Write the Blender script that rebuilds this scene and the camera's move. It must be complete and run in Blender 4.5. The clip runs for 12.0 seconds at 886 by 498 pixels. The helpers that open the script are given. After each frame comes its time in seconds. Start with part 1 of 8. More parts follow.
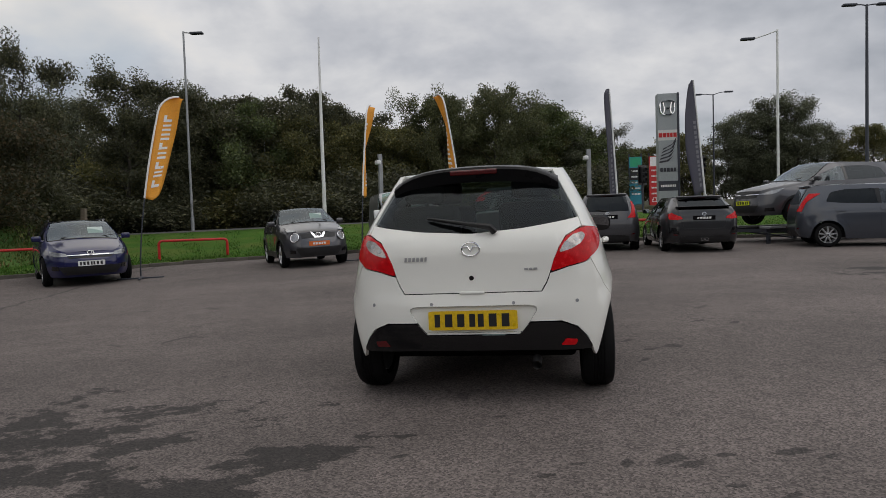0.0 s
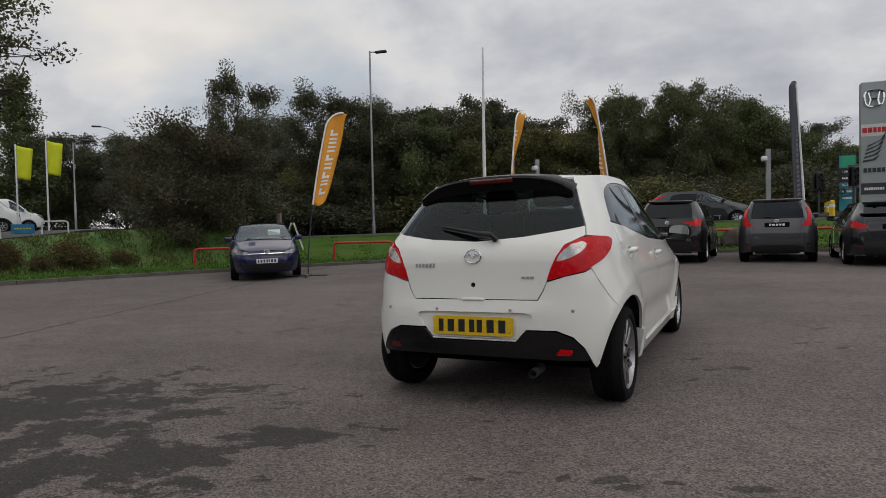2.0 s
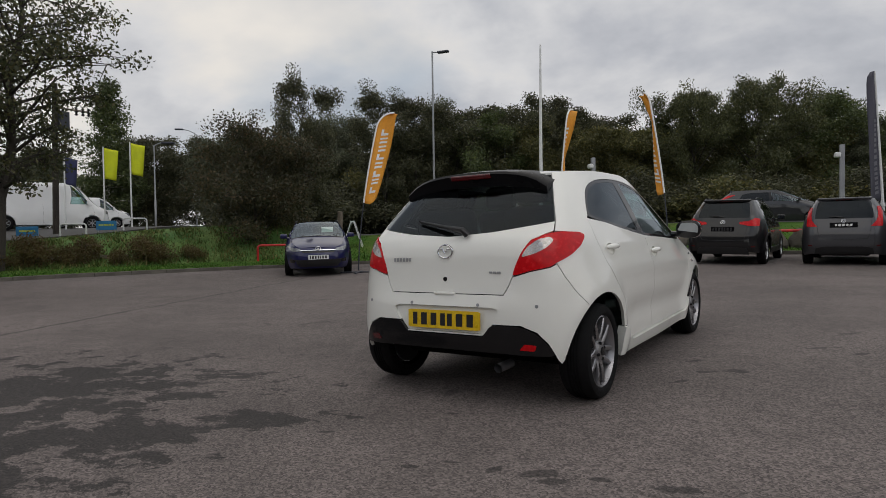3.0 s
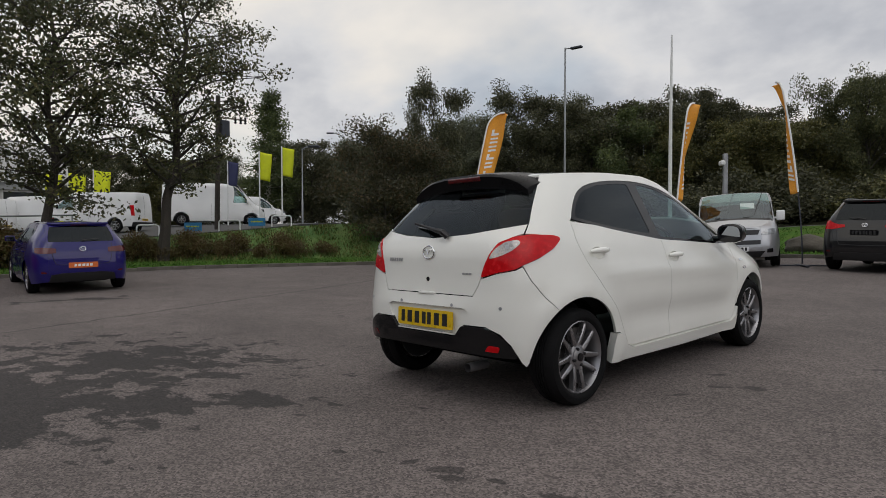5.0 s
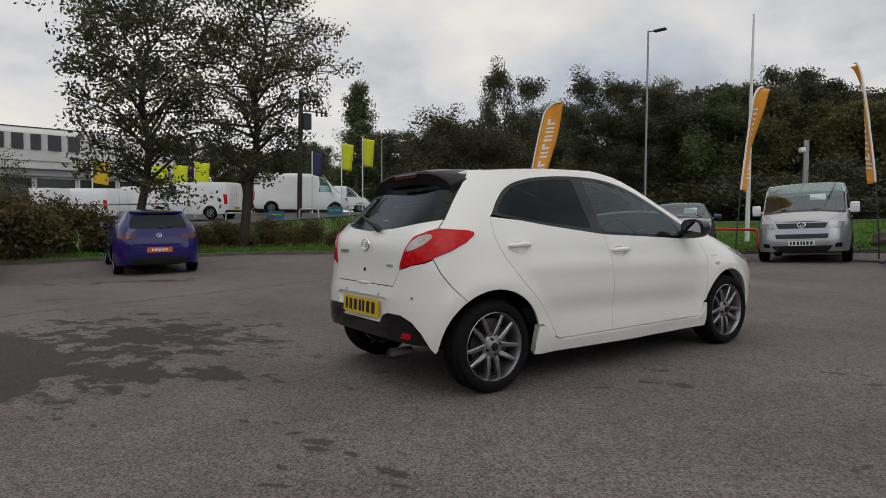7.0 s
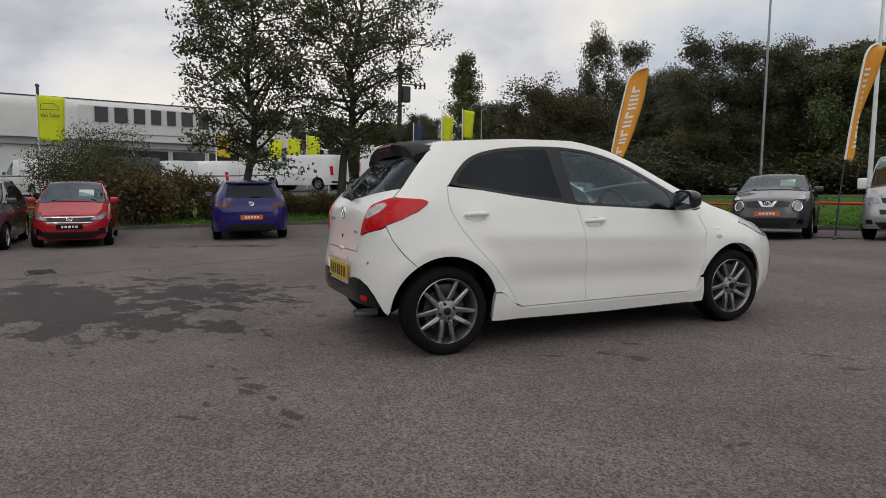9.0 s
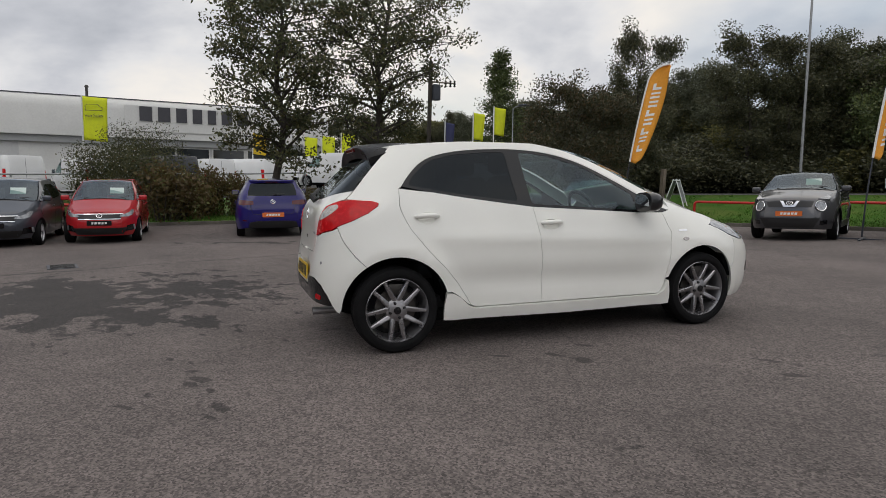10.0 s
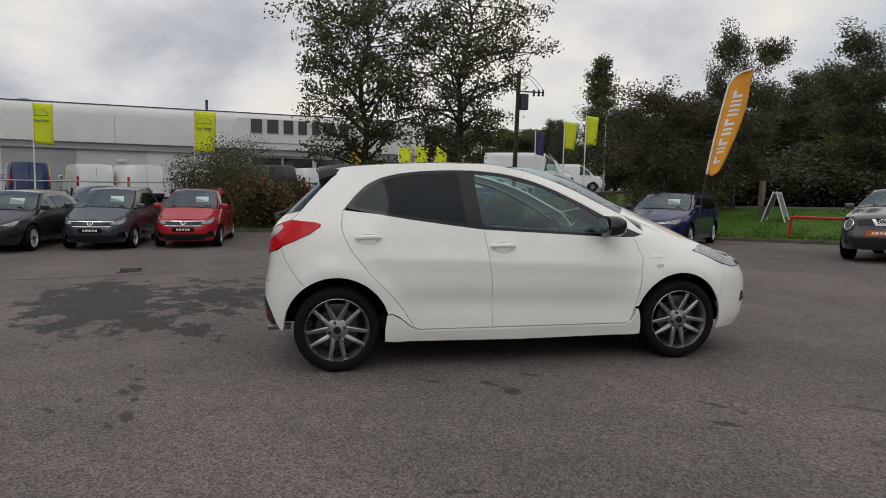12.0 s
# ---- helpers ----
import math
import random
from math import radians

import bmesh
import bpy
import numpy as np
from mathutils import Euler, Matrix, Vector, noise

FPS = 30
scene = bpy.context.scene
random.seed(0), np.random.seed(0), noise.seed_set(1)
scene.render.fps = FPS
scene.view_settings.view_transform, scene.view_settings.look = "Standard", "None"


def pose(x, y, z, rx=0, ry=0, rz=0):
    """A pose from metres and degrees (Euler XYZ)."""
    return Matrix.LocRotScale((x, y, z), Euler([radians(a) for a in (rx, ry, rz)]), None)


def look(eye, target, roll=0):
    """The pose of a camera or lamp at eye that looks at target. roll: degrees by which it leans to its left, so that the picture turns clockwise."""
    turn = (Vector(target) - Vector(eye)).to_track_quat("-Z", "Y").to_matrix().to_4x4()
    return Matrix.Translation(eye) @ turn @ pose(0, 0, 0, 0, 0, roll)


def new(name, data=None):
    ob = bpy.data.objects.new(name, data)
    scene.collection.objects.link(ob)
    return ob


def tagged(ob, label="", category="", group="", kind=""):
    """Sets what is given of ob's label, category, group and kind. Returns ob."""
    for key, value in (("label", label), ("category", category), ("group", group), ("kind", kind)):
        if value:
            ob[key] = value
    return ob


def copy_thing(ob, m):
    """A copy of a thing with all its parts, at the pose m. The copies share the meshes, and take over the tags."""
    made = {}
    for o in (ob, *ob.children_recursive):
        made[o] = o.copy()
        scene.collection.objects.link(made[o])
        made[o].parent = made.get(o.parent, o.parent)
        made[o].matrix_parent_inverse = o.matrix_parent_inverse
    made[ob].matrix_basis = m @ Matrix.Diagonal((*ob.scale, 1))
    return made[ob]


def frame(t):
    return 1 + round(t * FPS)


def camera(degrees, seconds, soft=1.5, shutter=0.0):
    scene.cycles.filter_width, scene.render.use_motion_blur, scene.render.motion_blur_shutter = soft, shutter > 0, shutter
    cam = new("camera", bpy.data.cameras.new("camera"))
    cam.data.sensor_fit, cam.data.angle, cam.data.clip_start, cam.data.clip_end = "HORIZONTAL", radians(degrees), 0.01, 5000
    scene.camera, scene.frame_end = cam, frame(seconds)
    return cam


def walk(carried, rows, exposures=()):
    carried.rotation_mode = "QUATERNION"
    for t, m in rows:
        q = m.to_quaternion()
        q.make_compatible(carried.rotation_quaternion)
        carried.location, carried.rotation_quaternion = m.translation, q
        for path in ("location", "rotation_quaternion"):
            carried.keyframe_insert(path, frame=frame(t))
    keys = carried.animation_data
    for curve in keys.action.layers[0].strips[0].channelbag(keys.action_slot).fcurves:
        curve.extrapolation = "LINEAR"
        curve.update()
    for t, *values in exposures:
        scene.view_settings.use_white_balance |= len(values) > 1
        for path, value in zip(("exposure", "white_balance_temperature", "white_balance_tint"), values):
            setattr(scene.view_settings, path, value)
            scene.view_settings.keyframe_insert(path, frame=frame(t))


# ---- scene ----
cam = camera(71.0, 12.0, soft=0.8)
PATH = [
    (0, (0.095, -0.01, 1.114), (0.049, 1.988, 1.026), -1.8),
    (0.5, (0.347, -0.059, 1.113), (0.173, 1.932, 1.032), -1.7),
    (1, (0.628, -0.091, 1.136), (0.275, 1.877, 1.072), -1.5),
    (1.5, (0.929, -0.027, 1.119), (0.415, 1.905, 1.061), -1.3),
    (2, (1.199, 0.019, 1.105), (0.559, 1.913, 1.048), -1.2),
    (2.5, (1.498, 0.076, 1.087), (0.742, 1.926, 1.031), -1.0),
    (3, (1.782, 0.178, 1.068), (0.928, 1.986, 1.013), -0.8),
    (5, (2.716, 0.609, 1.079), (1.461, 2.165, 1.023), -0.1),
    (5.5, (2.952, 0.723, 1.08), (1.628, 2.22, 1.006), -0.0),
    (6, (3.221, 0.842, 1.094), (1.839, 2.285, 1.011), 0.1),
    (6.5, (3.448, 1.014, 1.102), (2.029, 2.42, 1.01), 0.2),
    (7, (3.652, 1.161, 1.119), (2.175, 2.507, 1.025), 0.3),
    (9, (4.408, 1.862, 1.112), (2.713, 2.907, 0.925), 0.6),
    (9.5, (4.619, 2.064, 1.143), (2.888, 3.046, 0.949), 0.7),
    (10, (4.785, 2.334, 1.154), (3.025, 3.264, 0.956), 0.7),
    (10.5, (4.915, 2.57, 1.194), (3.133, 3.454, 0.992), 0.8),
    (11, (5.024, 2.8, 1.21), (3.21, 3.617, 1.007), 1.0),
    (11.5, (5.121, 3.079, 1.233), (3.265, 3.798, 1.034), 1.1),
    (12, (5.184, 3.37, 1.269), (3.289, 3.984, 1.09), 1.2),
]
walk(cam, [(t, look(eye, target, roll)) for t, eye, target, roll in PATH], [(0, -0.27), (2.5, -0.33), (5.5, -0.27), (7, -0.29), (9, -0.18), (10.5, -0.12), (12, -0.25)])


# ---- light and sky ----
def sky():
    world = bpy.data.worlds.new("overcast_sky")
    scene.world = world
    world.use_nodes = True
    nt = world.node_tree
    nt.nodes.clear()
    N, L = nt.nodes.new, nt.links.new
    out, bg = N("ShaderNodeOutputWorld"), N("ShaderNodeBackground")
    nish = N("ShaderNodeTexSky")
    nish.sky_type, nish.sun_disc = "NISHITA", False
    nish.sun_elevation, nish.sun_rotation = radians(43), radians(124)
    nish.air_density, nish.dust_density = 1.2, 2.0
    dim = N("ShaderNodeMixRGB")
    dim.blend_type, dim.inputs[0].default_value = "MULTIPLY", 1.0
    dim.inputs[2].default_value = (SKY_BLUE, SKY_BLUE, SKY_BLUE, 1)
    L(nish.outputs[0], dim.inputs[1])
    co, sep = N("ShaderNodeTexCoord"), N("ShaderNodeSeparateXYZ")
    L(co.outputs["Generated"], sep.inputs[0])
    # cloud deck: the direction laid out on a flat layer overhead
    up = N("ShaderNodeMath"); up.operation = "MAXIMUM"; up.inputs[1].default_value = 0.0
    L(sep.outputs[2], up.inputs[0])
    add = N("ShaderNodeMath"); add.operation = "ADD"; add.inputs[1].default_value = 0.36
    L(up.outputs[0], add.inputs[0])
    div = N("ShaderNodeVectorMath"); div.operation = "DIVIDE"
    cmb = N("ShaderNodeCombineXYZ")
    for k in range(3):
        L(add.outputs[0], cmb.inputs[k])
    L(co.outputs["Generated"], div.inputs[0])
    L(cmb.outputs[0], div.inputs[1])
    flat = N("ShaderNodeMapping")
    flat.inputs["Location"].default_value = CLOUD_SHIFT
    flat.inputs["Scale"].default_value = (1.0, 1.0, 0.8)
    L(div.outputs[0], flat.inputs[0])
    big, fine = N("ShaderNodeTexNoise"), N("ShaderNodeTexNoise")
    big.inputs["Scale"].default_value, big.inputs["Detail"].default_value = 1.25, 6.0
    big.inputs["Roughness"].default_value, big.inputs["Distortion"].default_value = 0.5, 0.35
    fine.inputs["Scale"].default_value, fine.inputs["Detail"].default_value = 2.6, 9.0
    fine.inputs["Roughness"].default_value = 0.55
    for n in (big, fine):
        L(flat.outputs[0], n.inputs["Vector"])
    mixn = N("ShaderNodeMixRGB"); mixn.inputs[0].default_value = 0.30
    L(big.outputs[0], mixn.inputs[1]); L(fine.outputs[0], mixn.inputs[2])
    ramp = N("ShaderNodeValToRGB")
    el = ramp.color_ramp.elements
    el[0].position, el[0].color = 0.35, (0.40, 0.425, 0.475, 1)
    el[1].position, el[1].color = 0.68, (1.06, 0.995, 0.91, 1)
    for p, c in ((0.44, (0.60, 0.615, 0.66, 1)), (0.51, (0.80, 0.80, 0.815, 1)), (0.58, (0.95, 0.91, 0.86, 1))):
        e = el.new(p); e.color = c
    L(mixn.outputs[0], ramp.inputs[0])
    gaps = N("ShaderNodeValToRGB")
    gaps.color_ramp.elements[0].position, gaps.color_ramp.elements[1].position = 0.53, 0.68
    g2 = N("ShaderNodeTexNoise")
    g2.inputs["Scale"].default_value, g2.inputs["Detail"].default_value = 0.9, 5.0
    L(flat.outputs[0], g2.inputs["Vector"])
    L(g2.outputs[0], gaps.inputs[0])
    mix = N("ShaderNodeMixRGB")
    cl = N("ShaderNodeMixRGB"); cl.blend_type = "MULTIPLY"; cl.inputs[0].default_value = 1.0
    cl.inputs[2].default_value = (SKY_CLOUD, SKY_CLOUD, SKY_CLOUD, 1)
    L(ramp.outputs[0], cl.inputs[1])
    gm = N("ShaderNodeMath"); gm.operation = "MULTIPLY"; gm.inputs[1].default_value = 0.55
    L(gaps.outputs[0], gm.inputs[0])
    L(gm.outputs[0], mix.inputs[0]); L(cl.outputs[0], mix.inputs[1]); L(dim.outputs[0], mix.inputs[2])
    # brighter cloud round the hidden sun
    dot = N("ShaderNodeVectorMath"); dot.operation = "DOT_PRODUCT"
    dot.inputs[1].default_value = Vector((30, -20, 34)).normalized()
    L(co.outputs["Generated"], dot.inputs[0])
    glow = N("ShaderNodeMapRange"); glow.interpolation_type = "SMOOTHSTEP"
    for k, v in zip(("From Min", "From Max", "To Min", "To Max"), (-0.1, 1.0, 1.0, 1.30)):
        glow.inputs[k].default_value = v
    L(dot.outputs["Value"], glow.inputs["Value"])
    lit = N("ShaderNodeVectorMath"); lit.operation = "SCALE"
    L(mix.outputs[0], lit.inputs[0]); L(glow.outputs[0], lit.inputs["Scale"])
    L(lit.outputs[0], bg.inputs[0])
    bg.inputs[1].default_value = 1.0
    L(bg.outputs[0], out.inputs[0])


SKY_BLUE, SKY_CLOUD, CLOUD_SHIFT = 0.11, 1.03, (3.1, 1.7, 0.0)
sky()
sun = new("sun", bpy.data.lights.new("sun", "SUN"))
sun.data.energy, sun.data.angle, sun.data.color = 0.45, radians(40), (1.0, 0.95, 0.90)
sun.matrix_world = look((30, -20, 34), (0, 0, 0))
scene.view_settings.exposure = 0.0


# ---- materials ----
def principled(name, colour, rough=0.5, metal=0.0, coat=0.0, spec=0.5):
    m = bpy.data.materials.new(name)
    m.use_nodes = True
    b = m.node_tree.nodes["Principled BSDF"]
    b.inputs["Base Color"].default_value = (*colour, 1)
    b.inputs["Roughness"].default_value, b.inputs["Metallic"].default_value = rough, metal
    b.inputs["Coat Weight"].default_value, b.inputs["Coat Roughness"].default_value = coat, 0.03
    b.inputs["Specular IOR Level"].default_value = spec
    return m


def vary(m, scale=3.0, amount=0.25, fine=60.0, fine_amount=0.12, bump=0.0, bump_scale=80.0, rough_amount=0.1, island=0.0, tint=None):
    """Colour, roughness and relief at two scales, on object coordinates."""
    nt = m.node_tree
    N, L = nt.nodes.new, nt.links.new
    b = nt.nodes["Principled BSDF"]
    base = tuple(b.inputs["Base Color"].default_value)
    co = N("ShaderNodeTexCoord")
    a, f = N("ShaderNodeTexNoise"), N("ShaderNodeTexNoise")
    a.inputs["Scale"].default_value, a.inputs["Detail"].default_value = scale, 4.0
    f.inputs["Scale"].default_value, f.inputs["Detail"].default_value = fine, 3.0
    for n in (a, f):
        L(co.outputs["Object"], n.inputs["Vector"])
    last = None

    def stretch(src, amt):
        r = N("ShaderNodeMapRange")
        r.inputs["From Min"].default_value, r.inputs["From Max"].default_value = 0.3, 0.7
        r.inputs["To Min"].default_value, r.inputs["To Max"].default_value = 1 - amt, 1 + amt
        L(src, r.inputs["Value"])
        return r.outputs[0]

    m1 = N("ShaderNodeMath"); m1.operation = "MULTIPLY"
    L(stretch(a.outputs[0], amount), m1.inputs[0]); L(stretch(f.outputs[0], fine_amount), m1.inputs[1])
    last = m1.outputs[0]
    if island:
        g = N("ShaderNodeNewGeometry")
        r = N("ShaderNodeMapRange")
        r.inputs["To Min"].default_value, r.inputs["To Max"].default_value = 1 - island, 1 + island
        L(g.outputs["Random Per Island"], r.inputs["Value"])
        m2 = N("ShaderNodeMath"); m2.operation = "MULTIPLY"
        L(last, m2.inputs[0]); L(r.outputs[0], m2.inputs[1])
        last = m2.outputs[0]
    mul = N("ShaderNodeVectorMath"); mul.operation = "SCALE"
    if tint:
        mx = N("ShaderNodeMixRGB")
        mx.inputs[1].default_value, mx.inputs[2].default_value = base, (*tint, 1)
        t = N("ShaderNodeMapRange")
        t.inputs["From Min"].default_value, t.inputs["From Max"].default_value = 0.42, 0.62
        if island:
            L(g.outputs["Random Per Island"], t.inputs["Value"])
            t.inputs["From Min"].default_value, t.inputs["From Max"].default_value = 0.5, 1.0
        else:
            L(a.outputs[0], t.inputs["Value"])
        L(t.outputs[0], mx.inputs[0])
        L(mx.outputs[0], mul.inputs[0])
    else:
        mul.inputs[0].default_value = base[:3]
    L(last, mul.inputs["Scale"])
    L(mul.outputs[0], b.inputs["Base Color"])
    r0 = b.inputs["Roughness"].default_value
    rr = N("ShaderNodeMapRange")
    rr.inputs["From Min"].default_value, rr.inputs["From Max"].default_value = 0.3, 0.7
    rr.inputs["To Min"].default_value, rr.inputs["To Max"].default_value = max(0.02, r0 - rough_amount), min(1, r0 + rough_amount)
    L(a.outputs[0], rr.inputs["Value"]); L(rr.outputs[0], b.inputs["Roughness"])
    if bump:
        bn, bp = N("ShaderNodeTexNoise"), N("ShaderNodeBump")
        bn.inputs["Scale"].default_value, bn.inputs["Detail"].default_value = bump_scale, 3.0
        L(co.outputs["Object"], bn.inputs["Vector"])
        bp.inputs["Strength"].default_value, bp.inputs["Distance"].default_value = bump, 0.02
        L(bn.outputs[0], bp.inputs["Height"]); L(bp.outputs[0], b.inputs["Normal"])
    return m


def glass(name, tint, gloss=0.03, mirror=0.09):
    """Thin tinted pane: see-through by its tint, with a mirror-like surface by Fresnel."""
    m = bpy.data.materials.new(name)
    m.use_nodes = True
    nt = m.node_tree
    nt.nodes.clear()
    N, L = nt.nodes.new, nt.links.new
    out, mix, tr, gl, fr = N("ShaderNodeOutputMaterial"), N("ShaderNodeMixShader"), N("ShaderNodeBsdfTransparent"), N("ShaderNodeBsdfGlossy"), N("ShaderNodeLayerWeight")
    pw, ma = N("ShaderNodeMath"), N("ShaderNodeMath")
    tr.inputs[0].default_value, gl.inputs[0].default_value = (*tint, 1), (0.84, 0.93, 1.0, 1)
    gl.inputs["Roughness"].default_value = gloss
    fr.inputs[0].default_value = 0.5
    pw.operation, pw.inputs[1].default_value = "POWER", 5.0
    ma.operation, ma.inputs[1].default_value, ma.inputs[2].default_value = "MULTIPLY_ADD", 0.88, mirror
    L(fr.outputs["Facing"], pw.inputs[0]); L(pw.outputs[0], ma.inputs[0]); L(ma.outputs[0], mix.inputs[0]); L(tr.outputs[0], mix.inputs[1]); L(gl.outputs[0], mix.inputs[2]); L(mix.outputs[0], out.inputs[0])
    return m


def paint(name, colour, metal=0.0, rough=0.35):
    m = principled(name, colour, rough, metal, 1.0, 0.2)
    return vary(m, 1.2, 0.04, 300.0, 0.05 if metal else 0.02, rough_amount=0.03)


WHITE = paint("pearl_white_paint", (0.85, 0.85, 0.80))
VANWHITE = paint("white_van_paint", (0.80, 0.81, 0.81))
NAVY = paint("navy_paint", (0.008, 0.010, 0.065))
BLUE = paint("royal_blue_paint", (0.010, 0.006, 0.12))
VANBLUE = paint("dark_blue_van_paint", (0.012, 0.03, 0.11))
GREY = paint("graphite_paint", (0.068, 0.069, 0.076), 0.5)
DGREY = paint("dark_metal_grey_paint", (0.030, 0.031, 0.034), 0.45)
BLUGREY = paint("blue_grey_paint", (0.062, 0.070, 0.088), 0.5)
SILVER = paint("silver_paint", (0.42, 0.43, 0.45), 0.6)
BLACKPAINT = paint("gloss_black_paint", (0.005, 0.005, 0.006))
RED = paint("bright_red_paint", (0.42, 0.012, 0.018))
PLASTIC = vary(principled("black_plastic", (0.012, 0.012, 0.013), 0.45), 8, 0.2, 400, 0.15)
PIANO = vary(principled("gloss_black_trim", (0.006, 0.006, 0.007), 0.12), 4, 0.1)
RUBBER = vary(principled("tyre_rubber", (0.009, 0.009, 0.0095), 0.75, spec=0.1), 9, 0.25, 200, 0.2, bump=0.15, bump_scale=300)
ALLOY = vary(principled("gunmetal_alloy", (0.31, 0.305, 0.315), 0.30, 0.85), 6, 0.1, 200, 0.05)
BRIGHTALLOY = vary(principled("silver_alloy", (0.55, 0.56, 0.58), 0.35, 0.8), 6, 0.1, 200, 0.05)
STEEL = vary(principled("brake_steel", (0.07, 0.066, 0.062), 0.45, 0.9), 20, 0.15)
CHROME = principled("chrome", (0.85, 0.86, 0.88), 0.07, 1.0)
LINER = vary(principled("arch_liner_felt", (0.006, 0.006, 0.006), 0.95, spec=0.1), 20, 0.3)
MIRRORGLASS = principled("mirror_glass", (0.40, 0.43, 0.46), 0.03, 1.0)
DARK = vary(principled("dark_interior", (0.022, 0.022, 0.024), 0.8), 6, 0.2)
TRIMGREY = vary(principled("grey_cabin_trim", (0.10, 0.10, 0.105), 0.7), 6, 0.15)
SEAT = vary(principled("charcoal_seat_cloth", (0.03, 0.03, 0.033), 0.9), 12, 0.2, 300, 0.3)
TINTED = glass("privacy_glass", (0.022, 0.024, 0.030), mirror=0.032)
SCREEN = glass("tinted_rear_screen", (0.30, 0.32, 0.32), mirror=0.03)
WINDSCREEN = glass("windscreen_glass", (0.50, 0.62, 0.58), mirror=0.13)
CLEAR = glass("clear_car_glass", (0.53, 0.70, 0.67), mirror=0.08)
LAMPRED = vary(principled("red_lamp_lens", (0.55, 0.004, 0.008), 0.22, 0, 0.18, 0.2), 30, 0.15, 200, 0.1)
SPOILERBLACK = vary(principled("satin_black_paint", (0.006, 0.006, 0.007), 0.32, spec=0.16), 5, 0.15)
BADGE = principled("brushed_badge_metal", (0.42, 0.42, 0.43), 0.3, 0.5)
LAMPCLEAR = vary(principled("clear_lamp_lens", (0.46, 0.43, 0.41), 0.12, 0.4, 0.6), 30, 0.2, 120, 0.2)
HEADLAMP = vary(principled("headlamp_lens", (0.30, 0.315, 0.33), 0.1, 0.3, 1.0), 14, 0.35, 60, 0.3)
DARKLAMP = vary(principled("smoked_lamp", (0.06, 0.062, 0.066), 0.1, 0.3, 1.0), 14, 0.3)
LAMPDARKRED = vary(principled("dark_red_lens", (0.09, 0.003, 0.005), 0.15, 0, 0.5), 30, 0.15, 200, 0.1)
YELLOWPLATE = vary(principled("yellow_plate", (0.72, 0.47, 0.01), 0.35), 20, 0.06)
WHITEPLATE = vary(principled("white_plate", (0.70, 0.71, 0.71), 0.35), 20, 0.06)
ORANGE = vary(principled("orange_print", (0.80, 0.34, 0.03), 0.6), 4, 0.06)
ORANGECARD = vary(principled("orange_card", (0.60, 0.13, 0.02), 0.5), 6, 0.06)
INK = principled("black_ink", (0.01, 0.01, 0.012), 0.5)
WHITEINK = vary(principled("white_ink", (0.80, 0.80, 0.79), 0.6), 5, 0.04)
CARD = vary(principled("white_card", (0.62, 0.72, 0.68), 0.6), 5, 0.05)
REDSTEEL = vary(principled("red_steel", (0.50, 0.02, 0.02), 0.4), 5, 0.15, 60, 0.1)
GALV = vary(principled("galvanised_steel", (0.30, 0.31, 0.32), 0.5, 0.5), 4, 0.15, 60, 0.1)
WHITESTEEL = vary(principled("white_steel", (0.72, 0.73, 0.72), 0.45), 4, 0.08)
DARKSTEEL = vary(principled("dark_steel", (0.05, 0.055, 0.07), 0.5, 0.3), 4, 0.15)
LIME = vary(principled("lime_flag", (0.62, 0.68, 0.01), 0.7), 3, 0.06)
BANNERGREY = vary(principled("grey_banner", (0.055, 0.054, 0.075), 0.7), 3, 0.12)
CLAD = vary(principled("white_cladding", (0.62, 0.62, 0.60), 0.5), 0.6, 0.06, 10, 0.04)
DARKCLAD = vary(principled("dark_cladding", (0.06, 0.06, 0.062), 0.4), 0.6, 0.15, 10, 0.08)
CLADGREY = vary(principled("grey_cladding", (0.33, 0.34, 0.34), 0.5), 0.6, 0.06, 10, 0.04)
CLADPALE = vary(principled("pale_grey_cladding", (0.52, 0.525, 0.52), 0.5), 0.6, 0.06, 10, 0.04)
WOOD = vary(principled("weathered_wood", (0.16, 0.13, 0.10), 0.85), 3, 0.3, 40, 0.3, bump=0.3, bump_scale=30)
BARK = vary(principled("bark", (0.046, 0.039, 0.032), 0.9), 4, 0.3, 30, 0.3, bump=0.5, bump_scale=18)
BIRCH = vary(principled("birch_bark", (0.45, 0.43, 0.39), 0.8), 5, 0.4, 20, 0.3, bump=0.3, bump_scale=18)
CONCRETE = vary(principled("kerb_concrete", (0.125, 0.113, 0.097), 0.9), 1.5, 0.3, 40, 0.2, bump=0.3, bump_scale=60)
STONE = vary(principled("rock", (0.085, 0.075, 0.06), 0.9), 3, 0.3, 30, 0.25, bump=0.5, bump_scale=15)


def leafmat(name, colour, tint):
    m = vary(principled(name, colour, 0.55), 0.5, 0.30, 6, 0.15, island=0.28, tint=tint, rough_amount=0.05)
    nt = m.node_tree
    b = nt.nodes["Principled BSDF"]
    tl = nt.nodes.new("ShaderNodeBsdfTranslucent")
    src = b.inputs["Base Color"].links[0].from_socket
    nt.links.new(src, tl.inputs[0])
    mx = nt.nodes.new("ShaderNodeMixShader"); mx.inputs[0].default_value = 0.36
    out = nt.nodes["Material Output"]
    nt.links.new(b.outputs[0], mx.inputs[1]); nt.links.new(tl.outputs[0], mx.inputs[2]); nt.links.new(mx.outputs[0], out.inputs[0])
    return m


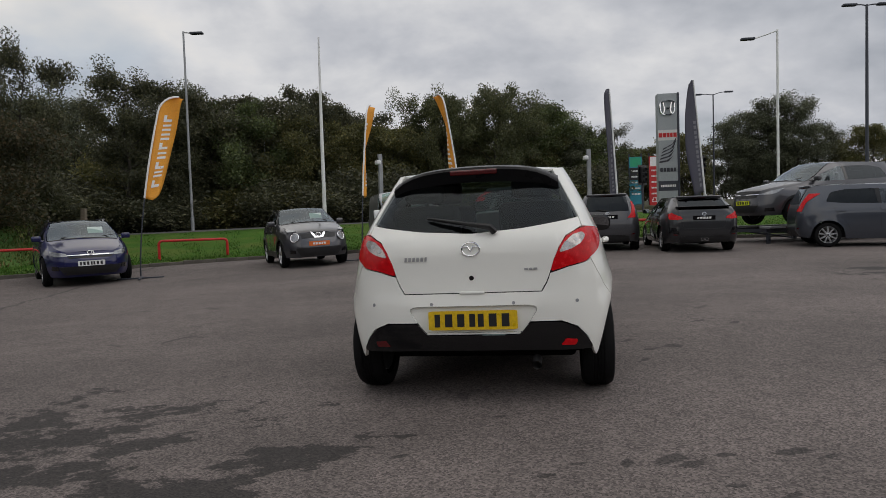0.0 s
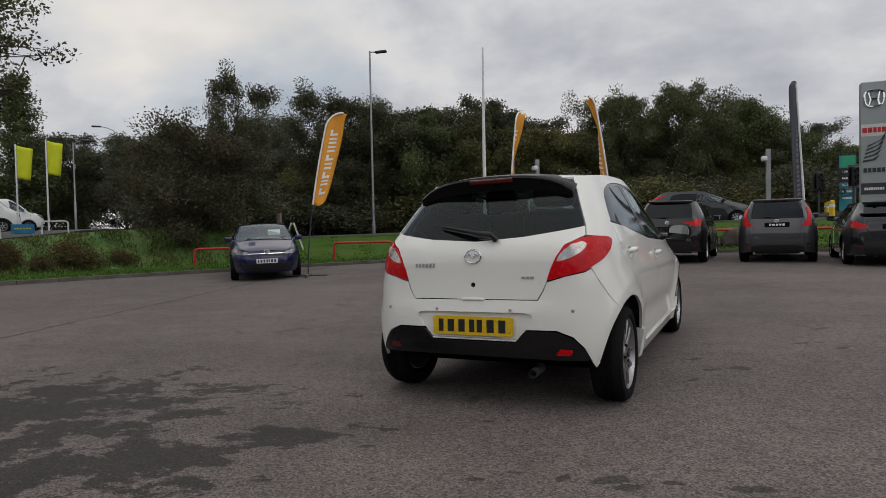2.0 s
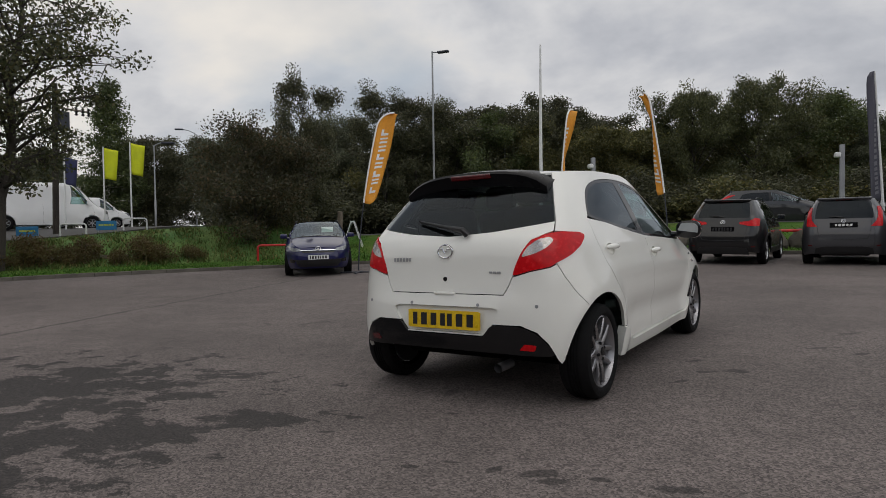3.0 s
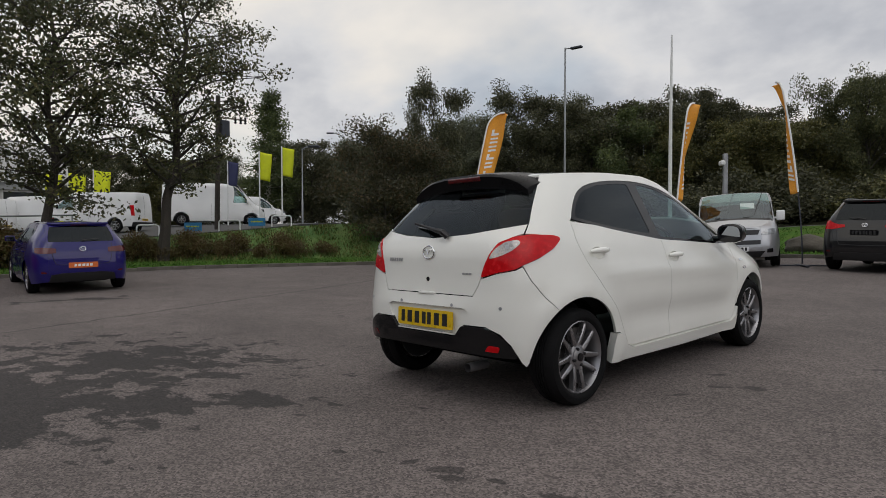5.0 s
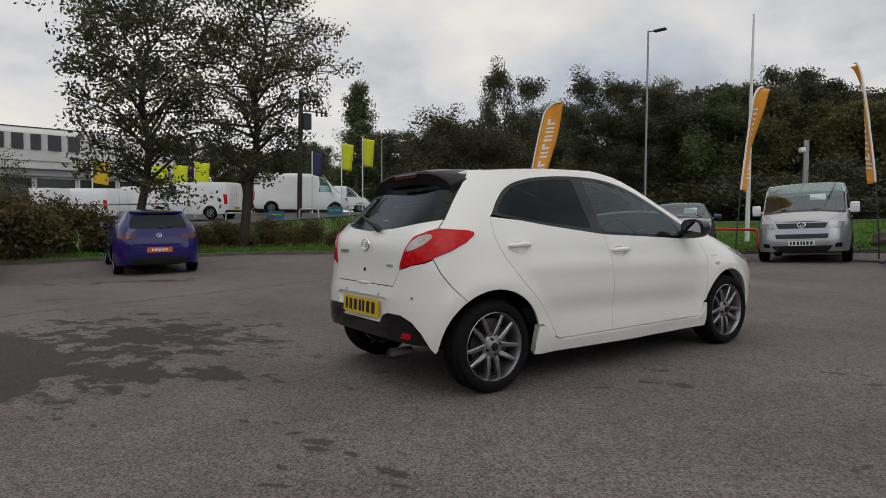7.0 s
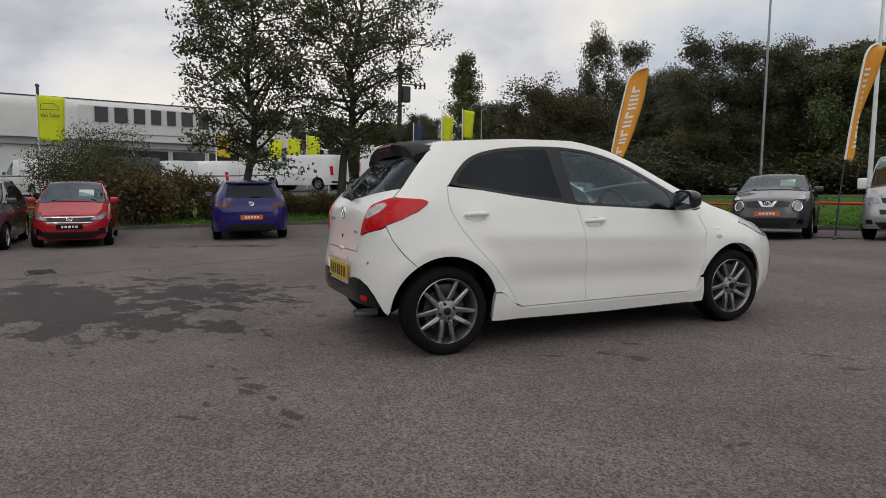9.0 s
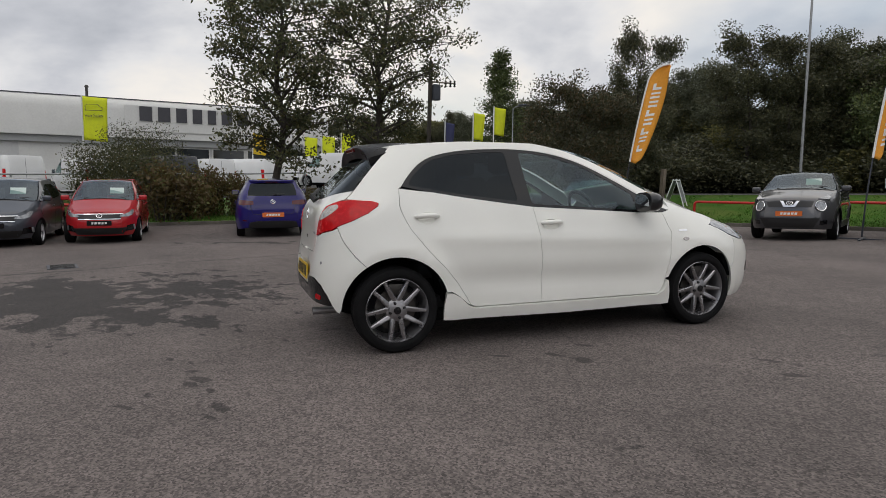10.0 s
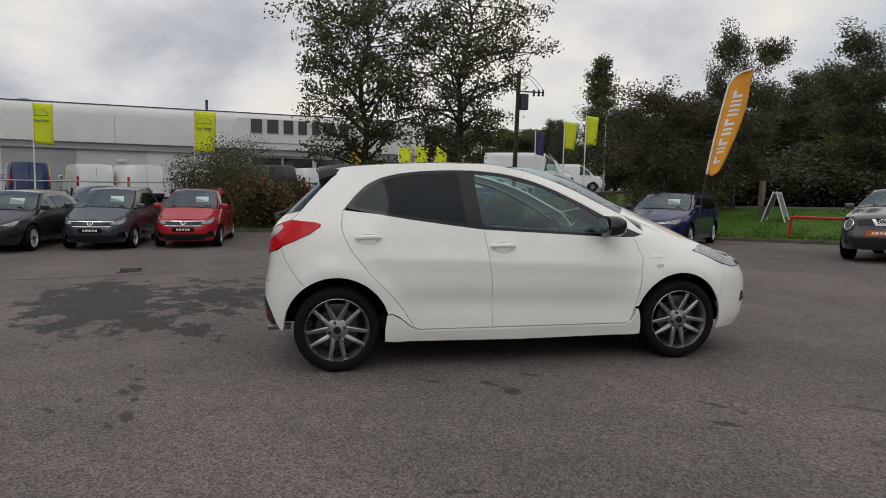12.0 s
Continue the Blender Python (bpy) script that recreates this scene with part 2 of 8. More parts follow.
LEAF_DARK = leafmat("dark_foliage", (0.070, 0.076, 0.040), (0.112, 0.106, 0.052))
LEAF_MID = leafmat("mid_foliage", (0.078, 0.092, 0.036), (0.12, 0.118, 0.046))
LEAF_FRESH = leafmat("fresh_foliage", (0.070, 0.098, 0.032), (0.11, 0.125, 0.040))
LEAF_OLIVE = leafmat("olive_foliage", (0.095, 0.10, 0.034), (0.15, 0.13, 0.042))
LEAF_ALDER = leafmat("alder_foliage", (0.064, 0.074, 0.030), (0.105, 0.094, 0.038))
LEAF_WILLOW = leafmat("willow_foliage", (0.13, 0.13, 0.040), (0.18, 0.16, 0.05))
LEAF_THORN = leafmat("thorn_foliage", (0.054, 0.057, 0.026), (0.10, 0.068, 0.034))
LEAF_GREY = leafmat("grey_green_foliage", (0.092, 0.104, 0.062), (0.125, 0.132, 0.078))
LEAF_RUST = leafmat("rusty_shrub_foliage", (0.12, 0.08, 0.03), (0.09, 0.10, 0.03))


# dark marks on the asphalt: x, y, radius, turn
OIL_MARKS = [(1.08, 2.67, 0.10, 20), (0.82, 2.72, 0.08, 60), (1.79, 4.93, 0.16, 15), (2.37, 5.93, 0.13, 30), (2.66, 5.78, 0.12, 40), (0.45, 2.62, 0.07, 0), (1.35, 2.35, 0.10, 35), (-0.2, 2.9, 0.08, 20), (2.95, 4.2, 0.12, 70), (0.60, 2.73, 0.06, 10), (1.00, 2.74, 0.15, 25), (1.28, 2.76, 0.08, 0), (1.56, 2.77, 0.12, 15), (1.70, 2.70, 0.09, 20), (1.45, 4.53, 0.12, 40), (1.60, 4.85, 0.13, 20), (1.5, 5.2, 0.10, 30), (0.3, 3.41, 0.08, 0), (1.18, 2.45, 0.06, 0)]


def asphalt():
    m = principled("worn_asphalt", (0.105, 0.102, 0.098), 0.85)
    nt = m.node_tree
    N, L = nt.nodes.new, nt.links.new
    b = nt.nodes["Principled BSDF"]
    co = N("ShaderNodeTexCoord")

    def noise_node(scale, detail=4.0, rough=0.55, dist=0.0):
        n = N("ShaderNodeTexNoise")
        n.inputs["Scale"].default_value, n.inputs["Detail"].default_value = scale, detail
        n.inputs["Roughness"].default_value, n.inputs["Distortion"].default_value = rough, dist
        L(co.outputs["Object"], n.inputs["Vector"])
        return n.outputs[0]

    def rng(src, a, c, lo, hi, smooth=False):
        r = N("ShaderNodeMapRange")
        r.interpolation_type = "SMOOTHSTEP" if smooth else "LINEAR"
        for k, v in zip(("From Min", "From Max", "To Min", "To Max"), (a, c, lo, hi)):
            r.inputs[k].default_value = v
        L(src, r.inputs["Value"])
        return r.outputs[0]

    def math(op, a, c):
        n = N("ShaderNodeMath"); n.operation = op
        for k, v in enumerate((a, c)):
            if isinstance(v, (int, float)):
                n.inputs[k].default_value = v
            else:
                L(v, n.inputs[k])
        return n.outputs[0]

    grain = N("ShaderNodeTexVoronoi")
    grain.inputs["Scale"].default_value = 110.0
    L(co.outputs["Object"], grain.inputs["Vector"])
    sep = N("ShaderNodeSeparateColor")
    L(grain.outputs["Color"], sep.inputs[0])
    coarse = N("ShaderNodeTexVoronoi")
    coarse.inputs["Scale"].default_value = 38.0
    L(co.outputs["Object"], coarse.inputs["Vector"])
    sep2 = N("ShaderNodeSeparateColor")
    L(coarse.outputs["Color"], sep2.inputs[0])
    stone = math("MULTIPLY", rng(sep.outputs[0], 0.0, 1.0, 0.40, 1.60), rng(sep2.outputs[0], 0.0, 1.0, 0.90, 1.10))
    worn = N("ShaderNodeMapping")
    worn.inputs["Rotation"].default_value, worn.inputs["Scale"].default_value = (0, 0, radians(62)), (0.16, 0.85, 1)
    L(co.outputs["Object"], worn.inputs[0])
    wn = N("ShaderNodeTexNoise")
    wn.inputs["Scale"].default_value, wn.inputs["Detail"].default_value = 1.0, 6.0
    L(worn.outputs[0], wn.inputs["Vector"])
    patch = math("MULTIPLY", rng(noise_node(0.35, 5, 0.6), 0.3, 0.7, 0.78, 1.22), rng(wn.outputs[0], 0.3, 0.7, 0.86, 1.14))
    mottled = rng(noise_node(2.6, 6, 0.65), 0.3, 0.7, 0.86, 1.14)
    speck = rng(noise_node(30, 3, 0.6), 0.58, 0.72, 1.0, 0.87)
    tone = math("MULTIPLY", math("MULTIPLY", stone, patch), math("MULTIPLY", mottled, speck))
    # damp marks: one dried-out puddle beside the car, and scattered small spills
    spots = math("MULTIPLY", rng(noise_node(2.1, 3, 0.5, 0.6), 0.66, 0.70, 0.0, 1.0, True), rng(noise_node(0.4, 2), 0.45, 0.6, 0.0, 0.8, True))
    pos = N("ShaderNodeSeparateXYZ")
    L(co.outputs["Object"], pos.inputs[0])

    def blob(cx, cy, rx, ry, turn):
        c, s = np.cos(radians(turn)), np.sin(radians(turn))
        dx, dy = math("SUBTRACT", pos.outputs[0], cx), math("SUBTRACT", pos.outputs[1], cy)
        u = math("DIVIDE", math("ADD", math("MULTIPLY", dx, float(c)), math("MULTIPLY", dy, float(s))), rx)
        v = math("DIVIDE", math("SUBTRACT", math("MULTIPLY", dy, float(c)), math("MULTIPLY", dx, float(s))), ry)
        return math("SQRT", math("ADD", math("MULTIPLY", u, u), math("MULTIPLY", v, v)), 0)

    strk = N("ShaderNodeMapping")
    strk.inputs["Rotation"].default_value = (0, 0, radians(-35))
    strk.inputs["Scale"].default_value = (1.05, 1.6, 1)
    L(co.outputs["Object"], strk.inputs[0])
    ns = N("ShaderNodeTexNoise")
    ns.inputs["Scale"].default_value, ns.inputs["Detail"].default_value, ns.inputs["Roughness"].default_value = 1.8, 11.0, 0.73
    L(strk.outputs[0], ns.inputs["Vector"])
    field = rng(blob(-2.75, 3.1, 2.7, 1.55, 8), 0.0, 1.25, 0.175, -0.12)
    core = rng(blob(-2.85, 1.78, 3.2, 1.25, 9), 0.0, 1.25, 0.33, -0.2)
    field2 = rng(blob(-9.6, 4.6, 3.0, 0.8, 60), 0.0, 1.3, 0.15, -0.2)
    field2 = math("MAXIMUM", field2, core)
    near = rng(blob(-1.5, 2.42, 1.3, 0.55, 15), 0.0, 1.3, 0.25, -0.2)
    field2 = math("MAXIMUM", field2, near)
    field2 = math("MAXIMUM", field2, rng(blob(-0.75, 3.0, 1.35, 0.6, 22), 0.0, 1.3, 0.125, -0.2))
    field2 = math("MAXIMUM", field2, rng(blob(6.6, 9.6, 3.6, 1.5, 25), 0.0, 1.3, 0.10, -0.2))
    lim = math("MAXIMUM", field, field2)
    puddle = rng(math("ADD", ns.outputs[0], lim), 0.568, 0.592, 0.0, 1.0, True)
    # a tarred seam across the car park
    seam = math("ABSOLUTE", math("ADD", math("ADD", pos.outputs[0], math("MULTIPLY", pos.outputs[1], 0.19)), math("ADD", math("MULTIPLY", noise_node(1.5, 4, 0.6), 0.5), 4.95)), 0)
    puddle = math("MAXIMUM", puddle, rng(seam, 0.02, 0.06, 0.75, 0.0, True))
    wet = math("MAXIMUM", puddle, math("MULTIPLY", spots, 0.75))
    # small oil marks, each with a ragged edge
    rag = noise_node(9.0, 4, 0.6)
    for cx, cy, r, turn in OIL_MARKS:
        mark = rng(math("ADD", blob(cx, cy, r, r * 0.42, turn), math("MULTIPLY", rag, 2.4)), 1.70, 1.9, 0.85, 0.0, True)
        wet = math("MAXIMUM", wet, mark)
    shade = math("MULTIPLY", tone, rng(wet, 0, 1, 1.0, 0.24))
    col = N("ShaderNodeVectorMath"); col.operation = "SCALE"
    col.inputs[0].default_value = (0.126, 0.1055, 0.0985)
    L(shade, col.inputs["Scale"])
    L(col.outputs[0], b.inputs["Base Color"])
    L(rng(wet, 0, 1, 0.86, 0.80), b.inputs["Roughness"])
    bp = N("ShaderNodeBump")
    bp.inputs["Strength"].default_value, bp.inputs["Distance"].default_value = 0.22, 0.005
    L(grain.outputs["Distance"], bp.inputs["Height"])
    L(bp.outputs[0], b.inputs["Normal"])
    return m


ASPHALT = asphalt()
GRASSMAT = vary(principled("grass_soil", (0.056, 0.132, 0.018), 0.95, spec=0.08), 0.7, 0.25, 25, 0.35, bump=0.6, bump_scale=40, tint=(0.075, 0.11, 0.024))
BLADE = vary(principled("grass_blade", (0.058, 0.145, 0.018), 0.7, spec=0.2), 0.6, 0.25, 8, 0.2, island=0.35, tint=(0.088, 0.135, 0.026))
ROUGHGRASS = vary(principled("rough_bank_grass", (0.058, 0.15, 0.020), 0.9), 0.8, 0.35, 18, 0.35, bump=0.6, bump_scale=30, tint=(0.095, 0.145, 0.035))
EARTH = vary(principled("woodland_floor", (0.04, 0.04, 0.02), 0.95), 0.8, 0.4, 12, 0.3, bump=0.5, bump_scale=20)
ROAD = vary(principled("road_asphalt", (0.065, 0.064, 0.062), 0.85), 0.8, 0.15, 60, 0.2)


# ---- tools ----
def G(x, y):
    """Height of the car park: it falls towards the drain in the west, rises again to the western kerb, and has a low crown in the north."""
    x, y = max(-24, min(4, x)), max(-6, min(24, y))
    d = max(0.0, min(4.5, math.hypot(x + 1, y - 4) - 9.3)) * math.sqrt(max(0.0, min(1.0, (2 - x) / 5)))
    rise = 0.007 * d * d * max(0.0, min(1.0, 1 - (y - 9.5) / 6.5))
    crown = 0.10 * math.exp(-(((x + 0.4) / 2.0) ** 2)) * max(0.0, min(1.0, (y - 9) / 5))
    return -0.0347 + 0.0179 * x + 0.0149 * y + rise + crown


def at(x, y, dz=0.0, turn=0.0, scale=1.0):
    return Matrix.Translation((x, y, G(x, y) + dz)) @ Matrix.Rotation(radians(turn), 4, "Z") @ Matrix.Diagonal((scale, scale, scale, 1))


def on_slope(x, y, turn, ahead=2.5, half=0.7):
    """A pose for a car whose rear axle is at x, y, resting on the ground with all its wheels; it points to turn degrees from the world's x."""
    c, n = math.cos(radians(turn)), math.sin(radians(turn))
    zr = (G(x - n * half, y + c * half) + G(x + n * half, y - c * half)) / 2
    fx, fy = x + c * ahead, y + n * ahead
    zf = (G(fx - n * half, fy + c * half) + G(fx + n * half, fy - c * half)) / 2
    f = Vector((c * ahead, n * ahead, zf - zr)).normalized()
    dl = G(x - n * half, y + c * half) - G(x + n * half, y - c * half) + G(fx - n * half, fy + c * half) - G(fx + n * half, fy - c * half)
    s = Vector((-n * 2 * half, c * 2 * half, dl / 2)).normalized()
    u = f.cross(s).normalized()
    s = u.cross(f)
    m = Matrix.Identity(4)
    for k in range(3):
        m[k][0], m[k][1], m[k][2] = f[k], s[k], u[k]
    m.translation = (x, y, zr)
    return m


def mesh_of(name, verts, faces, material, smooth=True):
    me = bpy.data.meshes.new(name)
    me.from_pydata([tuple(v) for v in verts], [], faces)
    me.materials.append(material)
    if smooth:
        me.polygons.foreach_set("use_smooth", [True] * len(me.polygons))
    me.update()
    return me


def link(name, me, parent=None, label=""):
    ob = new(name, me)
    if parent:
        ob.parent = parent
    if label:
        tagged(ob, label=label)
    return ob


def part(name, bm, material, parent=None, label="", smooth=False):
    """Links a bmesh as one mesh object under a thing or under a part."""
    me = bpy.data.meshes.new(name)
    bm.to_mesh(me)
    bm.free()
    me.materials.append(material)
    if smooth:
        me.polygons.foreach_set("use_smooth", [True] * len(me.polygons))
        me.set_sharp_from_angle(angle=radians(38))
    return link(name, me, parent, label)


def thing(name, label, category, m=None, group="", kind=""):
    ob = new(name)
    if m is not None:
        ob.matrix_basis = m
    return tagged(ob, label, category, group, kind)


def box(bm, c, size, bevel=0.0, rot=None, segments=2):
    m = Matrix.Translation(c) @ (rot.to_4x4() if rot else Matrix.Identity(4)) @ Matrix.Diagonal((*size, 1))
    g = bmesh.ops.create_cube(bm, size=1.0, matrix=m)
    if bevel:
        es = list({e for v in g["verts"] for e in v.link_edges})
        bmesh.ops.bevel(bm, geom=es, offset=bevel, segments=segments, affect="EDGES", profile=0.5)
    return bm


def boxbm(*a, **k):
    return box(bmesh.new(), *a, **k)


def tube(bm, pts, radii, sides=8, cap=True):
    """A round tube through points; radii: one number or one for each point."""
    pts = [Vector(p) for p in pts]
    if isinstance(radii, (int, float)):
        radii = [radii] * len(pts)
    rings = []
    ref = None
    for i, p in enumerate(pts):
        d = (pts[min(i + 1, len(pts) - 1)] - pts[max(i - 1, 0)]).normalized()
        if ref is None:
            ref = d.orthogonal().normalized()
        ref = (ref - d * ref.dot(d)).normalized()
        s = d.cross(ref)
        rings.append([bm.verts.new(p + (ref * math.cos(a) + s * math.sin(a)) * radii[i]) for a in (2 * math.pi * k / sides for k in range(sides))])
    for a, b in zip(rings, rings[1:]):
        for k in range(sides):
            bm.faces.new((a[k], a[(k + 1) % sides], b[(k + 1) % sides], b[k]))
    if cap:
        bm.faces.new(rings[0][::-1]); bm.faces.new(rings[-1])
    return bm


def lathe(bm, profile, sides=32, axis="y", centre=(0, 0, 0)):
    """Turns a profile of (radius, along) round an axis."""
    rings = []
    for r, a in profile:
        ring = []
        for k in range(sides):
            t = 2 * math.pi * k / sides
            c, s = r * math.cos(t), r * math.sin(t)
            p = (c, a, s) if axis == "y" else (c, s, a) if axis == "z" else (a, c, s)
            ring.append(bm.verts.new(Vector(p) + Vector(centre)))
        rings.append(ring)
    for a, b in zip(rings, rings[1:]):
        for k in range(sides):
            bm.faces.new((a[k], a[(k + 1) % sides], b[(k + 1) % sides], b[k]))
    return bm


def plate_shape(bm, outline, thick, m):
    """A flat outline (x, y) given a thickness along z, put at m."""
    lo = [bm.verts.new(m @ Vector((x, y, 0))) for x, y in outline]
    hi = [bm.verts.new(m @ Vector((x, y, thick))) for x, y in outline]
    n = len(outline)
    bm.faces.new(lo[::-1]); bm.faces.new(hi)
    for k in range(n):
        bm.faces.new((lo[k], lo[(k + 1) % n], hi[(k + 1) % n], hi[k]))
    return bm


def curve_of(table):
    """A smooth monotone-friendly curve through (a, b) pairs."""
    xs, ys = np.array([p[0] for p in table], float), np.array([p[1] for p in table], float)
    d = np.diff(ys) / np.diff(xs)
    m = np.r_[d[0], [0.0 if a * b <= 0 else 2 * a * b / (a + b) for a, b in zip(d, d[1:])], d[-1]]

    def f(x):
        if x <= xs[0]:
            return float(ys[0] + m[0] * (x - xs[0]) * 0.3)
        if x >= xs[-1]:
            return float(ys[-1] + m[-1] * (x - xs[-1]) * 0.3)
        i = int(np.searchsorted(xs, x) - 1)
        h = xs[i + 1] - xs[i]
        t = (x - xs[i]) / h
        return float((1 + 2 * t) * (1 - t) ** 2 * ys[i] + t * (1 - t) ** 2 * h * m[i] + t * t * (3 - 2 * t) * ys[i + 1] + t * t * (t - 1) * h * m[i + 1])

    return f


def rounded(poly, times=2, cut=0.25):
    for _ in range(times):
        q = []
        for a, b in zip(poly, poly[1:] + poly[:1]):
            q += [tuple(a[k] * (1 - cut) + b[k] * cut for k in (0, 1)), tuple(a[k] * cut + b[k] * (1 - cut) for k in (0, 1))]
        poly = q
    return poly


def soft_corners(poly, r, K=1.6):
    """A polygon on a shell (s, z) with each corner rounded off by about r metres."""
    out = []
    n = len(poly)
    for i in range(n):
        a, p, b = poly[i - 1], poly[i], poly[(i + 1) % n]
        la, lb = math.hypot((a[0] - p[0]) * K, a[1] - p[1]) or 1e-6, math.hypot((b[0] - p[0]) * K, b[1] - p[1]) or 1e-6
        ta, tb = min(0.4, r / la), min(0.4, r / lb)
        q0 = (p[0] + (a[0] - p[0]) * ta, p[1] + (a[1] - p[1]) * ta)
        q2 = (p[0] + (b[0] - p[0]) * tb, p[1] + (b[1] - p[1]) * tb)
        for t in (0.0, 0.33, 0.67, 1.0):
            out.append(tuple((1 - t) ** 2 * q0[k] + 2 * t * (1 - t) * p[k] + t * t * q2[k] for k in (0, 1)))
    return out


def inside(p, poly):
    x, y = p
    hit = False
    for (ax, ay), (bx, by) in zip(poly, poly[1:] + poly[:1]):
        if (ay > y) != (by > y) and x < (bx - ax) * (y - ay) / (by - ay) + ax:
            hit = not hit
    return hit


# ---- car bodies ----
class Shell:
    """A car's skin. Round the car it is a belt, P(s, z): s runs from 0 at mid side to -2 at the tail's middle (on to -4 on the
    other side) and to 2 at the nose; over it a cap (bonnet, windscreen, roof) hangs between the belt's two upper edges."""

    def __init__(self, tail, nose, width, top, x0, nr=6.0, nf=4.0, arches=(), flare=0.02, sculpt=None):
        self.tail, self.nose, self.width = curve_of(tail), curve_of(nose), curve_of(width)
        self.nr = nr if callable(nr) else (lambda z: nr)
        self.nf = nf if callable(nf) else (lambda z: nf)
        self.x0, self.arches, self.flare, self.sculpt = x0, arches, flare, sculpt
        self.top = curve_of(sorted((self.sx(x, z) if k == "x" else self.sy(x, z, k), z) for k, x, z in top))

    def sx(self, x, z):
        n = self.nr(z) if x < self.x0 else self.nf(z)
        end = self.tail(z) if x < self.x0 else self.nose(z)
        X = min(0.9995, max(0.0, (x - self.x0) / (end - self.x0)))
        Y = (1 - X ** n) ** (1 / n)
        t = X / Y if X <= Y else 2 - Y / X
        return -t if x < self.x0 else t

    def sy(self, y, z, end):
        n = self.nr(z) if end == "r" else self.nf(z)
        Y = min(0.9995, abs(y) / self.width(z))
        X = (1 - Y ** n) ** (1 / n)
        t = X / Y if X <= Y else 2 - Y / X
        if y < 0:
            t = 4 - t
        return -t if end == "r" else t

    def s(self, spec):
        k, a, z = spec
        return (self.sx(a, z) if k == "x" else self.sy(a, z, k) if k in "rf" else a, z)

    def point(self, s, z):
        a = abs(s)
        side = 1.0
        if a > 2:
            a, side = 4 - a, -1.0
        n = self.nr(z) if s < 0 else self.nf(z)
        sp, cp = (a, 1.0) if a <= 1 else (1.0, 2 - a)
        r = (abs(sp) ** n + abs(cp) ** n) ** (-1 / n)
        X, Y = r * sp, r * cp
        end = self.tail(z) if s < 0 else self.nose(z)
        x, y = self.x0 + (end - self.x0) * X, self.width(z) * Y
        for hx, hz, R in self.arches:
            d = math.hypot(x - hx, z - hz) - R
            if a < 1.3:
                y += self.flare * math.exp(-((d / 0.07) ** 2)) * (1 if z > hz - 0.1 else 0.6)
        if self.sculpt and a < 1.2:
            y += self.sculpt(x, z)
        return Vector((x, y * side, z))

    def normal(self, s, z):
        e = 0.01
        u = self.point(s + e, z) - self.point(s - e, z)
        v = self.point(s, z + e) - self.point(s, z - e)
        n = u.cross(v).normalized()
        p = self.point(s, z)
        return n if n.dot(Vector((p.x - self.x0, p.y * 2, 0))) > 0 else -n

    def panel(self, specs, off=0.0, res=0.06, times=0, holes=(), gap=0.0, rim=0.012, flip=False):
        """A piece of the belt inside an outline (with holes), its edge turned inwards; flip: on the other side of the car."""
        from mathutils.geometry import delaunay_2d_cdt
        K = 1.6
        outline = [self.s(p) for p in specs]
        loops = [soft_corners(outline, 0.018 * times) if times else outline] + [soft_corners([self.s(p) for p in h], 0.036) for h in holes]
        dense = []
        for li, lp in enumerate(loops):
            q = []
            for a, b in zip(lp, lp[1:] + lp[:1]):
                n = max(1, int(math.ceil(math.hypot((b[0] - a[0]) * K, b[1] - a[1]) / res)))
                q += [(a[0] + (b[0] - a[0]) * i / n, a[1] + (b[1] - a[1]) * i / n) for i in range(n)]
            if gap:
                area = sum(a[0] * b[1] - b[0] * a[1] for a, b in zip(q, q[1:] + q[:1]))
                sg = 1 if area > 0 else -1
                w = []
                for i, p in enumerate(q):
                    a, b = q[i - 1], q[(i + 1) % len(q)]
                    tx, ty = (b[0] - a[0]) * K, b[1] - a[1]
                    l = math.hypot(tx, ty) or 1
                    g = gap if li == 0 else -gap
                    w.append((p[0] - sg * ty / l * g / K, p[1] + sg * tx / l * g))
                q = w
            dense.append(q)
        co, edges = [], []
        for q in dense:
            b0 = len(co)
            co += [Vector((p[0] * K, p[1])) for p in q]
            edges += [(b0 + i, b0 + (i + 1) % len(q)) for i in range(len(q))]
        edge_pts = np.array([tuple(v) for v in co])
        s0, s1 = min(p[0] for p in dense[0]), max(p[0] for p in dense[0])
        z0, z1 = min(p[1] for p in dense[0]), max(p[1] for p in dense[0])
        nb = len(co)
        i = 0
        z = z0 + res / 2
        while z < z1:
            s = s0 + (res / 2 + (i % 2) * res / 2) / K
            while s < s1:
                if inside((s, z), dense[0]) and not any(inside((s, z), h) for h in dense[1:]):
                    if np.min(np.hypot(edge_pts[:, 0] - s * K, edge_pts[:, 1] - z)) > res * 0.5:
                        co.append(Vector((s * K, z)))
                s += res / K
            z += res * 0.9
            i += 1
        vv, _, ff, *_ = delaunay_2d_cdt(co, edges, [], 0, 1e-6)
        keep = []
        for f in ff:
            c = ((vv[f[0]].x + vv[f[1]].x + vv[f[2]].x) / 3 / K, (vv[f[0]].y + vv[f[1]].y + vv[f[2]].y) / 3)
            if inside(c, dense[0]) and not any(inside(c, h) for h in dense[1:]):
                keep.append(f)
        ff = keep
        verts, norms = [], []
        for v in vv:
            s, z = v.x / K, v.y
            n = self.normal(s, z)
            verts.append(self.point(s, z) + n * off)
            norms.append(n)
        faces = [list(f) for f in ff]
        # outward winding
        if faces:
            f = faces[len(faces) // 2]
            n = (verts[f[1]] - verts[f[0]]).cross(verts[f[2]] - verts[f[0]])
            if n.dot(norms[f[0]]) < 0:
                faces = [f[::-1] for f in faces]
